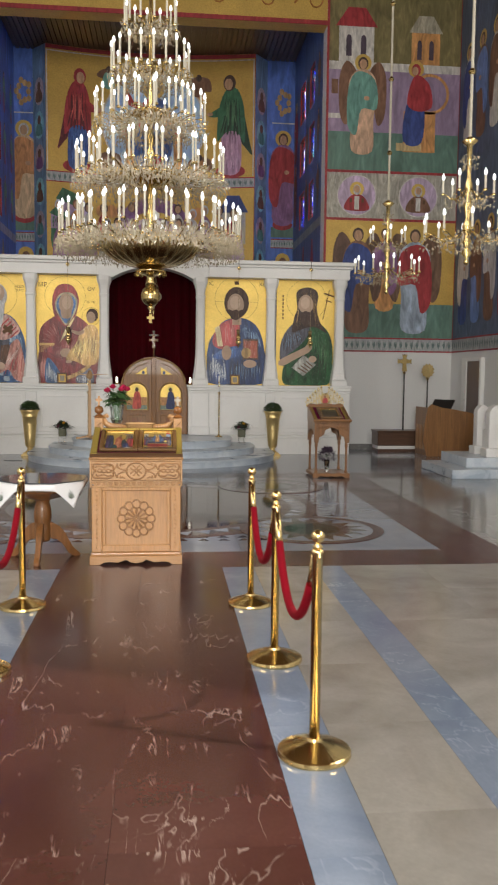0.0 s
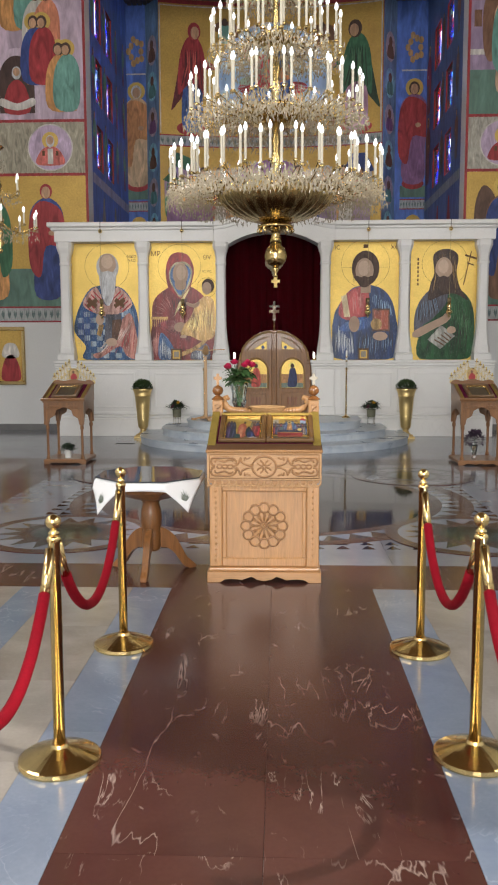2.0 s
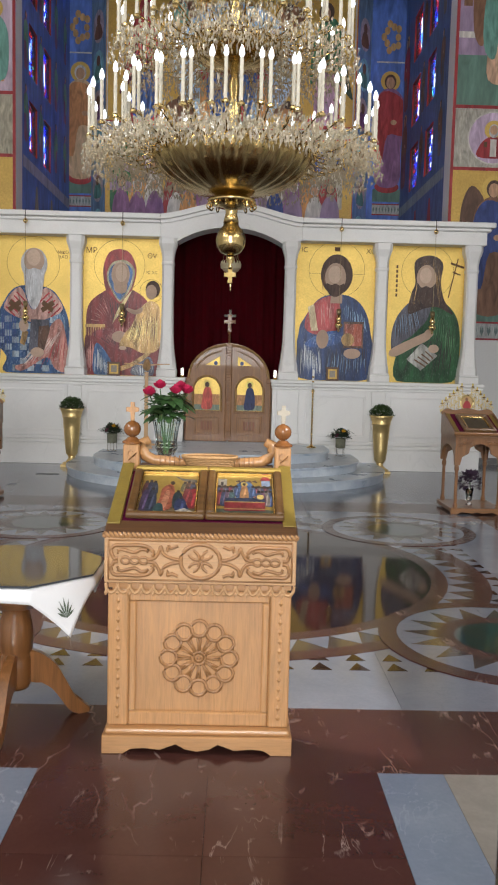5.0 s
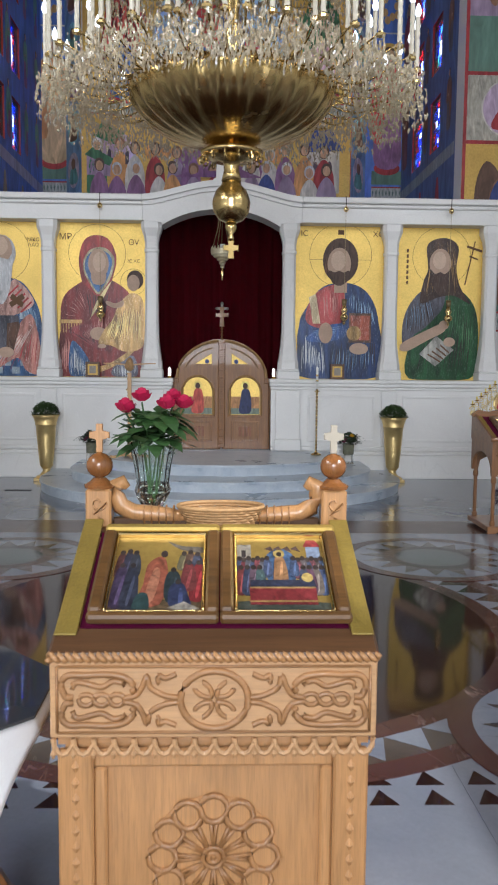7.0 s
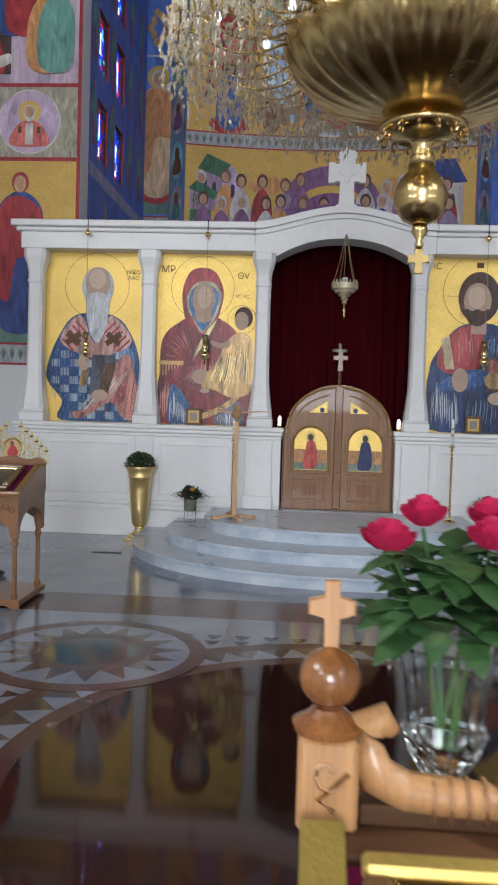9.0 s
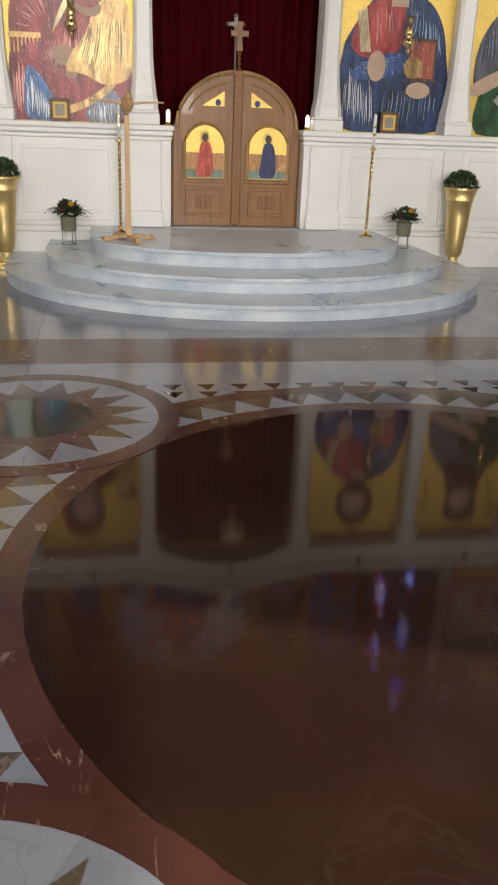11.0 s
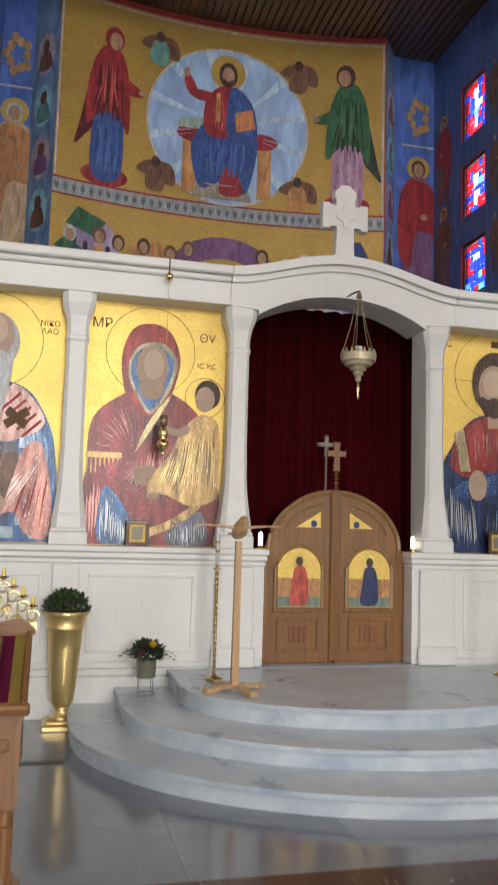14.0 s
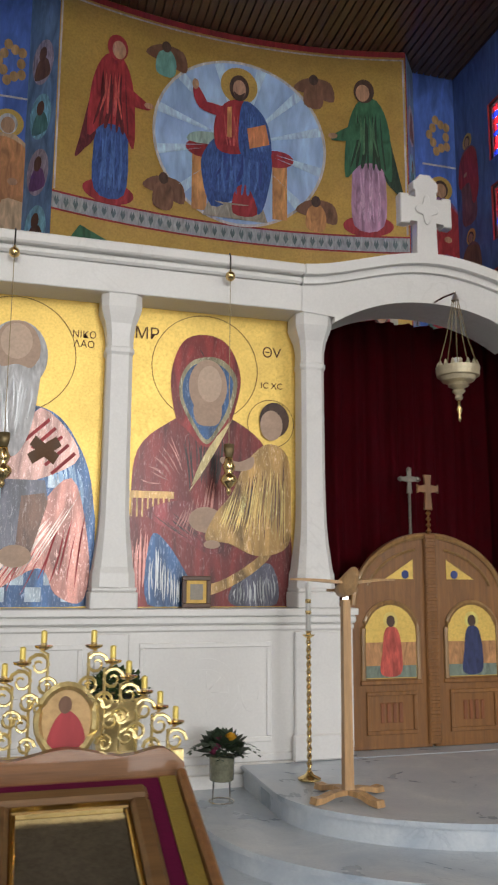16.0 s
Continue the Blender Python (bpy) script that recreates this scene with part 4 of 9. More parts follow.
strokes(t, "A", "dark_fold_line", ((0.38, 0.03), (0.90, 0.03)), ((0.60, 0.20), (0.95, 0.30)), 12, 0.0114, CRIMSON, 2, 0.010)
strokes(t, "A", "fold_light", ((0.72, 0.56), (0.88, 0.48)), ((0.78, 0.34), (0.94, 0.28)), 9, 0.0075, M_SKY, 3, 0.016)
strokes(t, "A", "fold_dark", ((0.10, 0.45), (0.30, 0.58)), ((0.08, 0.06), (0.34, 0.10)), 12, 0.0072, NAVY, 4, 0.012)
strokes(t, "A", "beard_line", ((0.43, 0.75), (0.65, 0.75)), ((0.49, 0.50), (0.59, 0.50)), 11, 0.0165, mosaic((0.6, 0.62, 0.64), 0.4), 5, 0.010)
letters("ΝΙΚΟ\nΛΑΟ", 0.90, 0.86, 0.07)

# mother with child
t, add, disc, halo, letters = icon("B", "gilded icon of a mother in dark red with a child")
halo(0.45, 0.79, 0.33)
halo(0.865, 0.612, 0.15)
add("veil", [(0.03, 0.0), (0.02, 0.30), (0.05, 0.50), (0.24, 0.60), (0.42, 0.64), (0.62, 0.62), (0.84, 0.52), (0.97, 0.30), (0.97, 0.0)], 0.006, MR)
add("under_robe", [(0.13, 0.01), (0.14, 0.22), (0.24, 0.20), (0.40, 0.06), (0.42, 0.01)], 0.008, MB)
add("under_robe", [(0.62, 0.01), (0.66, 0.09), (0.86, 0.14), (0.90, 0.01)], 0.008, mosaic((0.10, 0.10, 0.14), 0.7))
add("veil_edge", [(0.36, 0.02), (0.60, 0.06), (0.84, 0.15), (0.97, 0.28), (0.97, 0.31), (0.84, 0.19), (0.60, 0.095), (0.36, 0.05)], 0.010, M_OCHRE)
add("fringe", rect(0.01, 0.345, 0.27, 0.368), 0.010, M_OCHRE, False)
for i in range(8):
    add("tassel", rect(0.02 + i * 0.031, 0.285, 0.030 + i * 0.031, 0.345), 0.010, M_OCHRE, False)
add("sleeve", [(0.10, 0.30), (0.30, 0.34), (0.44, 0.31), (0.60, 0.20), (0.48, 0.17), (0.26, 0.24)], 0.012, mosaic((0.20, 0.03, 0.035), 0.5))
disc("hand", 0.46, 0.28, 0.10, 0.014, FACE, 0.75)
add("hood", [(0.27, 0.62), (0.24, 0.76), (0.31, 0.875), (0.45, 0.905), (0.59, 0.875), (0.67, 0.77), (0.64, 0.66), (0.58, 0.58), (0.46, 0.52), (0.33, 0.58)], 0.010, mosaic((0.30, 0.03, 0.03), 0.2))
add("hood_edge", [(0.295, 0.68), (0.30, 0.755), (0.38, 0.815), (0.54, 0.825), (0.645, 0.76), (0.62, 0.66), (0.55, 0.585), (0.46, 0.53), (0.37, 0.59)], 0.012, mosaic((0.34, 0.30, 0.18), 0.8))
add("cap", [(0.315, 0.68), (0.32, 0.75), (0.39, 0.80), (0.53, 0.805), (0.62, 0.75), (0.59, 0.66), (0.53, 0.595), (0.46, 0.545), (0.385, 0.60)], 0.014, MB)
add("neck", [(0.40, 0.60), (0.53, 0.60), (0.54, 0.68), (0.39, 0.68)], 0.0155, FACE)
disc("head", 0.465, 0.725, 0.118, 0.016, FACE, 1.42)
disc("head_light", 0.475, 0.735, 0.075, 0.0168, FACE_LIGHT, 1.5)
add("child_robe", [(0.46, 0.215), (0.52, 0.30), (0.62, 0.37), (0.70, 0.47), (0.84, 0.54), (0.97, 0.50), (0.99, 0.34), (0.97, 0.20), (0.78, 0.165), (0.60, 0.205)], 0.016, M_OCHRE)
disc("child_hair", 0.885, 0.625, 0.095, 0.017, HAIR, 1.15)
disc("child_head", 0.865, 0.605, 0.072, 0.019, FACE, 1.3)
add("child_arm", [(0.74, 0.455), (0.64, 0.445), (0.55, 0.47), (0.56, 0.49), (0.66, 0.475), (0.75, 0.495)], 0.0185, FACE)
disc("child_foot", 0.50, 0.20, 0.05, 0.019, FACE, 0.5)
strokes(t, "B", "silver_fold", ((0.14, 0.21), (0.40, 0.07)), ((0.14, 0.0), (0.40, 0.0)), 22, 0.0088, M_SILVER, 1, 0.010)
strokes(t, "B", "silver_fold", ((0.64, 0.08), (0.88, 0.13)), ((0.63, 0.0), (0.90, 0.0)), 18, 0.0088, M_SILVER, 2, 0.009)
strokes(t, "B", "rose_fold", ((0.03, 0.25), (0.14, 0.25)), ((0.03, 0.02), (0.14, 0.02)), 9, 0.0066, M_ROSE, 3, 0.014)
strokes(t, "B", "rose_fold", ((0.06, 0.40), (0.24, 0.58)), ((0.22, 0.39), (0.34, 0.44)), 8, 0.0066, M_ROSE, 4, 0.012)
strokes(t, "B", "dark_fold", ((0.30, 0.58), (0.60, 0.60)), ((0.36, 0.36), (0.54, 0.36)), 16, 0.0068, M_DARK, 5, 0.012)
strokes(t, "B", "pale_fold", ((0.34, 0.33), (0.58, 0.46)), ((0.26, 0.24), (0.56, 0.20)), 16, 0.0125, M_ROSE, 6, 0.010)
strokes(t, "B", "dark_fold", ((0.12, 0.30), (0.44, 0.31)), ((0.40, 0.20), (0.58, 0.20)), 10, 0.0123, M_DARK, 7, 0.010)
strokes(t, "B", "gold_fold", ((0.62, 0.38), (0.96, 0.51)), ((0.50, 0.22), (0.96, 0.20)), 30, 0.0165, mosaic((0.80, 0.58, 0.20), 0.8), 8, 0.010)
strokes(t, "B", "brown_fold", ((0.66, 0.42), (0.95, 0.50)), ((0.54, 0.21), (0.95, 0.19)), 20, 0.0163, M_BROWN, 9, 0.011)
strokes(t, "B", "veil_border", ((0.60, 0.62), (0.62, 0.62)), ((0.34, 0.36), (0.35, 0.36)), 3, 0.0127, M_LIGHT, 10, 0.03)
strokes(t, "B", "hood_line", ((0.28, 0.66), (0.40, 0.87)), ((0.34, 0.62), (0.44, 0.83)), 7, 0.0108, M_DARK, 11, 0.010)
letters("ΜΡ", 0.09, 0.875, 0.12)
letters("ΘV", 0.87, 0.845, 0.11)
letters("IC XC", 0.87, 0.735, 0.065)

# teacher in red and blue with a book
t, add, disc, halo, letters = icon("C", "gilded icon of a bearded teacher in red and blue")
halo(0.49, 0.80, 0.36)
for a, b, c, d in ((0.455, 0.93, 0.525, 0.96), (0.13, 0.77, 0.30, 0.772), (0.68, 0.77, 0.85, 0.772)):
    add("halo_bar", rect(a, b, c, d), 0.005, INK, False)
add("mantle", [(0.02, 0.02), (0.02, 0.34), (0.10, 0.46), (0.30, 0.60), (0.62, 0.62), (0.84, 0.54), (0.95, 0.36), (0.96, 0.02)], 0.006, mosaic((0.02, 0.045, 0.14), 0.3))
add("tunic", [(0.10, 0.38), (0.16, 0.52), (0.34, 0.60), (0.52, 0.60), (0.55, 0.46), (0.50, 0.36), (0.28, 0.33)], 0.008, mosaic((0.36, 0.05, 0.05), 0.4))
add("clavus", [(0.18, 0.36), (0.13, 0.53), (0.21, 0.55), (0.27, 0.36)], 0.010, mosaic((0.62, 0.48, 0.28), 0.6), False)
add("sash", [(0.10, 0.26), (0.30, 0.34), (0.55, 0.36), (0.56, 0.28), (0.30, 0.24)], 0.010, mosaic((0.03, 0.08, 0.25), 0.8))
add("book", rect(0.60, 0.24, 0.86, 0.43), 0.012, M_BROWN, False)
add("book_cover", rect(0.62, 0.255, 0.84, 0.415), 0.0135, mosaic((0.38, 0.09, 0.05), 0.7), False)
disc("book_boss", 0.66, 0.30, 0.085, 0.015, M_OCHRE)
disc("hand", 0.33, 0.30, 0.08, 0.014, FACE, 1.5)
disc("hand", 0.72, 0.20, 0.11, 0.017, FACE, 0.6)
add("neck", rect(0.42, 0.56, 0.57, 0.68), 0.010, FACE, False)
disc("hair", 0.49, 0.765, 0.205, 0.012, HAIR, 1.25)
disc("head", 0.475, 0.745, 0.135, 0.014, FACE, 1.35)
disc("head_light", 0.465, 0.765, 0.085, 0.0148, FACE_LIGHT, 1.3)
add("beard", [(0.36, 0.70), (0.42, 0.69), (0.475, 0.70), (0.53, 0.69), (0.59, 0.70), (0.56, 0.63), (0.475, 0.605), (0.39, 0.63)], 0.016, HAIR)
strokes(t, "C", "silver_fold", ((0.06, 0.30), (0.30, 0.24)), ((0.06, 0.02), (0.34, 0.02)), 18, 0.0068, M_SILVER, 1, 0.010)
strokes(t, "C", "blue_light", ((0.60, 0.58), (0.86, 0.50)), ((0.58, 0.44), (0.92, 0.34)), 14, 0.0068, M_SKY, 2, 0.012)
strokes(t, "C", "dark_fold", ((0.40, 0.24), (0.92, 0.30)), ((0.36, 0.02), (0.92, 0.04)), 18, 0.0066, M_DARK, 3, 0.012)
strokes(t, "C", "blue_light", ((0.42, 0.20), (0.90, 0.22)), ((0.40, 0.03), (0.90, 0.05)), 14, 0.0069, M_SKY, 4, 0.010)
strokes(t, "C", "rose_fold", ((0.28, 0.58), (0.50, 0.58)), ((0.30, 0.38), (0.50, 0.40)), 11, 0.0088, M_ROSE, 5, 0.012)
strokes(t, "C", "blue_light", ((0.12, 0.27), (0.14, 0.31)), ((0.52, 0.30), (0.52, 0.35)), 6, 0.0108, M_SKY, 6, 0.010)
strokes(t, "C", "hair_line", ((0.33, 0.80), (0.42, 0.90)), ((0.31, 0.62), (0.34, 0.66)), 6, 0.0125, BROWN, 7, 0.010)
letters("IC", 0.07, 0.92, 0.11)
letters("XC", 0.92, 0.92, 0.11)

# ascetic in green
t, add, disc, halo, letters = icon("D", "gilded icon panel of a long-haired ascetic in a green cloak")
halo(0.48, 0.80, 0.35)
add("pelt", [(0.05, 0.20), (0.03, 0.36), (0.12, 0.50), (0.32, 0.60), (0.60, 0.58), (0.60, 0.40), (0.36, 0.26), (0.18, 0.20)], 0.006, M_SLATE)
add("cloak", [(0.12, 0.01), (0.14, 0.26), (0.30, 0.34), (0.50, 0.46), (0.58, 0.60), (0.78, 0.56), (0.92, 0.44), (0.95, 0.22), (0.86, 0.01)], 0.008, MG)
add("forearm", [(0.0, 0.20), (0.04, 0.245), (0.34, 0.33), (0.52, 0.37), (0.54, 0.32), (0.34, 0.26), (0.10, 0.19)], 0.012, FACE)
add("scroll", [(0.24, 0.17), (0.44, 0.29), (0.66, 0.20), (0.44, 0.09)], 0.012, mosaic((0.50, 0.49, 0.45), 0.3), False)
for i in range(4):
    add("scroll_line", [(0.34 + i * 0.05, 0.165 + i * 0.02), (0.345 + i * 0.05, 0.175 + i * 0.02), (0.50 + i * 0.035, 0.125 + i * 0.02), (0.495 + i * 0.035, 0.115 + i * 0.02)], 0.0135, INK, False)
disc("hand", 0.60, 0.25, 0.07, 0.014, FACE, 0.8)
disc("hand", 0.53, 0.36, 0.06, 0.014, FACE, 0.9)
add("hair", [(0.24, 0.50), (0.27, 0.64), (0.32, 0.72), (0.30, 0.86), (0.40, 0.91), (0.56, 0.915), (0.68, 0.86), (0.66, 0.72), (0.72, 0.60), (0.84, 0.50), (0.64, 0.55), (0.46, 0.54)], 0.010, mosaic((0.06, 0.03, 0.022), 0.3))
disc("head", 0.465, 0.755, 0.13, 0.014, FACE, 1.35)
disc("head_light", 0.455, 0.775, 0.08, 0.0148, FACE_LIGHT, 1.3)
add("beard", [(0.34, 0.72), (0.40, 0.69), (0.465, 0.70), (0.53, 0.69), (0.60, 0.72), (0.57, 0.62), (0.50, 0.55), (0.44, 0.56), (0.37, 0.62)], 0.016, mosaic((0.06, 0.03, 0.022), 0.3))
strokes(t, "D", "dark_fold", ((0.36, 0.34), (0.88, 0.48)), ((0.20, 0.03), (0.84, 0.04)), 20, 0.0086, M_DARK, 1, 0.014)
strokes(t, "D", "green_light", ((0.60, 0.56), (0.90, 0.44)), ((0.56, 0.30), (0.90, 0.10)), 16, 0.0088, mosaic((0.08, 0.22, 0.09), 0.5), 2, 0.012)
strokes(t, "D", "pelt_line", ((0.08, 0.46), (0.34, 0.58)), ((0.08, 0.26), (0.44, 0.36)), 18, 0.0066, M_DARK, 3, 0.010)
strokes(t, "D", "pelt_light", ((0.08, 0.46), (0.34, 0.58)), ((0.08, 0.28), (0.44, 0.38)), 12, 0.0068, M_SKY, 4, 0.009)
strokes(t, "D", "hair_line", ((0.36, 0.90), (0.62, 0.90)), ((0.28, 0.54), (0.74, 0.54)), 16, 0.0108, M_OCHRE, 5, 0.007)
add("staff", [(0.76, 0.62), (0.775, 0.62), (0.885, 0.90), (0.87, 0.90)], 0.006, INK, False)
add("staff_bar", [(0.78, 0.86), (0.785, 0.875), (0.965, 0.845), (0.96, 0.83)], 0.007, INK, False)
add("staff_bar", [(0.81, 0.80), (0.815, 0.81), (0.92, 0.79), (0.915, 0.78)], 0.007, INK, False)
for i in range(7):
    add("letter_bar", rect(0.06, 0.62 + i * 0.034, 0.085, 0.642 + i * 0.034), 0.004, INK, False)

# ---- lectern in the aisle ----
lec = thing("lectern", (-0.24, 7.13, 0), "carved light oak lectern with a sloping desk and gold cloth", "lectern")
base = [(-0.385, 0.0), (-0.30, 0.0), (-0.27, 0.025), (-0.22, 0.03), (-0.15, 0.018), (-0.085, 0.048), (-0.05, 0.022), (0.0, 0.012), (0.05, 0.022), (0.085, 0.048), (0.15, 0.018), (0.22, 0.03), (0.27, 0.025), (0.30, 0.0), (0.385, 0.0), (0.385, 0.075), (-0.385, 0.075)]
part("base_apron", px(base, "y", -0.335, -0.305, bevel=0.003), OAK_X, lec)
for s in (-1, 1):
    part("base_side", bx(s * 0.373 - 0.012, s * 0.373 + 0.012, -0.3045, 0.33, 0.0, 0.075, bevel=0.004), OAK_X, lec)
part("base_moulding", bx(-0.375, 0.375, -0.322, 0.34, 0.0755, 0.10, bevel=0.01, seg=2), OAK_X, lec)
part("body", bx(-0.355, 0.355, -0.27, 0.32, 0.1005, 0.675), OAK, lec)
for s in (-1, 1):
    st = part("corner_stile", bx(s * 0.328 - 0.042, s * 0.328 + 0.042, -0.294, -0.2705, 0.101, 0.665, bevel=0.006), OAK, lec)
    for i in range(13):
        part("bead", turned([(0.003, -0.014), (0.011, 0.0), (0.003, 0.014)], 6, (s * 0.328, -0.292, 0.145 + i * 0.04)), OAK, st)
bm = bmesh.new()
for a, b, c, d in ((-0.2855, 0.2855, 0.62, 0.665), (-0.2855, 0.2855, 0.101, 0.16), (-0.2855, -0.255, 0.161, 0.619), (0.255, 0.2855, 0.161, 0.619)):
    box(bm, a, b, -0.288, -0.2705, c, d, bevel=0.006)
part("panel_frame", bm, OAK, lec)
# a round window of twelve petals about a hub
rc = (0.0, 0.384)
# body oak darkened: shade in the carving's hollows is put into its colour
SHADED_OAK = wood("rosette_oak", (0.36, 0.175, 0.065), 0.4, "z", 0.2)
boss = part("rosette", px(ellipse(rc[0], rc[1], 0.156, 0.156, 40), "y", -0.2735, -0.2704), OAK, lec)
for k in range(12):
    a = k * math.pi / 6
    c = (rc[0] + 0.124 * math.cos(a), rc[1] + 0.124 * math.sin(a))
    part("petal_ring", tube(bmesh.new(), [(c[0] + 0.034 * math.cos(q * math.pi / 6), -0.2755, c[1] + 0.034 * math.sin(q * math.pi / 6)) for q in range(12)], 0.008, 6, True), SHADED_OAK, boss, smooth=True)
    for da in (-0.085, 0.085):
        part("spoke", tube(bmesh.new(), [(rc[0] + 0.026 * math.cos(a), -0.2755, rc[1] + 0.026 * math.sin(a)), (rc[0] + 0.092 * math.cos(a + da), -0.2755, rc[1] + 0.092 * math.sin(a + da))], 0.0055, 6), SHADED_OAK, boss, smooth=True)
for r, q in ((0.026, 0.007), (0.012, 0.008)):
    part("rosette_ring", tube(bmesh.new(), [(rc[0] + r * math.cos(k * math.pi / 12), -0.2755, rc[1] + r * math.sin(k * math.pi / 12)) for k in range(24)], q, 5, True), SHADED_OAK, boss, smooth=True)
# hanging arcade under the frieze
bm = bmesh.new()
for i in range(16):
    x = -0.356 + i * 0.0475
    tube(bm, [(x + 0.0237 * math.cos(math.pi + q * math.pi / 6), -0.292, 0.694 + 0.040 * math.sin(math.pi + q * math.pi / 6)) for q in range(7)], 0.007, 5)
    lathe(bm, [(0.002, -0.012), (0.008, 0.0), (0.002, 0.012)], 6, (x - 0.0237, -0.292, 0.656))
part("hanging_arcade", bm, OAK_PALE, lec)
part("arcade_ground", bx(-0.37, 0.37, -0.282, 0.345, 0.6755, 0.697), OAK_X, lec)
part("frieze", bx(-0.385, 0.385, -0.30, 0.35, 0.6975, 0.885, bevel=0.004), OAK_PALE, lec)


def bent(bm, pts, r, k=4):
    """A round bar along a soft open line through a few points on the frieze."""
    loop = smooth_loop(pts, k)
    tube(bm, [(u, -0.3015, 0.792 + v) for u, v in loop[:(len(pts) - 1) * k + 1]], r, 6)


bm = bmesh.new()
for s in (-1, 1):
    for f in (-1, 1):
        # scrolls above and below a chain of rings
        bent(bm, [(s * 0.085, f * 0.004), (s * 0.115, f * 0.010), (s * 0.150, f * 0.030), (s * 0.158, f * 0.058), (s * 0.170, f * 0.030), (s * 0.185, f * 0.010), (s * 0.21, f * 0.003)], 0.0075)
        bent(bm, [(s * 0.195, f * 0.018), (s * 0.205, f * 0.052), (s * 0.250, f * 0.062), (s * 0.300, f * 0.060), (s * 0.340, f * 0.060), (s * 0.357, f * 0.042), (s * 0.352, f * 0.018), (s * 0.330, f * 0.006)], 0.0085)
        bent(bm, [(s * 0.215, f * 0.036), (s * 0.235, f * 0.046), (s * 0.262, f * 0.032), (s * 0.285, f * 0.036), (s * 0.318, f * 0.044), (s * 0.325, f * 0.030)], 0.0075)
        bent(bm, [(s * 0.090, f * 0.062), (s * 0.115, f * 0.052), (s * 0.130, f * 0.060), (s * 0.128, f * 0.040)], 0.007)
    for cx in (0.228, 0.264, 0.300):
        tube(bm, [(s * cx + 0.018 * math.cos(q * math.pi / 5), -0.3015, 0.792 + 0.014 * math.sin(q * math.pi / 5)) for q in range(10)], 0.0065, 6, True)
tube(bm, [(0.080 * math.cos(q * math.pi / 12), -0.3015, 0.792 + 0.070 * math.sin(q * math.pi / 12)) for q in range(24)], 0.009, 6, True)
for k in range(4):
    a = math.pi / 4 + k * math.pi / 2
    for b in (-0.45, 0.45):
        bent(bm, [(0.010 * math.cos(a), 0.010 * math.sin(a)), (0.032 * math.cos(a + b), 0.030 * math.sin(a + b)), (0.054 * math.cos(a + b * 0.5), 0.050 * math.sin(a + b * 0.5))], 0.0065)
for z in (0.712, 0.872):
    tube(bm, [(-0.368, -0.300, z), (0.368, -0.300, z)], 0.004, 5)
for x in (-0.368, 0.368):
    tube(bm, [(x, -0.300, 0.712), (x, -0.300, 0.872)], 0.004, 5)
# frieze carving is darkened likewise, with the shade of its recesses
part("frieze_carving", bm, wood("carving_oak", (0.37, 0.185, 0.072), 0.42, "x", 0.2), lec, smooth=True)
bm = bmesh.new()
for k in range(2):
    tube(bm, [(-0.390 + 0.78 * i / 150, -0.296 + 0.008 * math.cos(i * 0.9 + k * math.pi), 0.893 + 0.008 * math.sin(i * 0.9 + k * math.pi)) for i in range(151)], 0.007, 5)
part("rope_moulding", bm, OAK_X, lec, smooth=True)
SL = 22.2


def on_desk(parent, name, bm, material, label="", smooth=False):
    """A part laid on the sloping desk: x across, y up the slope, z off it."""
    ob = part(name, bm, material, parent, label, smooth)
    ob.matrix_basis = pose(0, -0.280, 0.890, SL, 0, 0)
    return ob


part("desk_body", px([(-0.29, 0.8855), (0.345, 0.8855), (0.345, 1.07), (0.20, 1.07), (-0.265, 0.889)], "x", -0.382, 0.382), OAK_X, lec)
on_desk(lec, "desk_edge", bx(-0.390, 0.390, -0.02, 0.080, -0.010, 0.021, bevel=0.008), DESK_OAK)
on_desk(lec, "purple_cloth", bx(-0.330, 0.330, 0.087, 0.50, 0.004, 0.012), PURPLE_CLOTH, "dark burgundy cloth")
for s in (-1, 1):
    on_desk(lec, "gold_cloth_border", bx(s * 0.358 - 0.027, s * 0.358 + 0.027, 0.0455, 0.55, 0.0215, 0.027, bevel=0.002), GOLD_CLOTH, "gold brocade border")
part("back_shelf", bx(-0.385, 0.385, 0.205, 0.40, 1.0705, 1.087, bevel=0.004), DESK_OAK, lec)
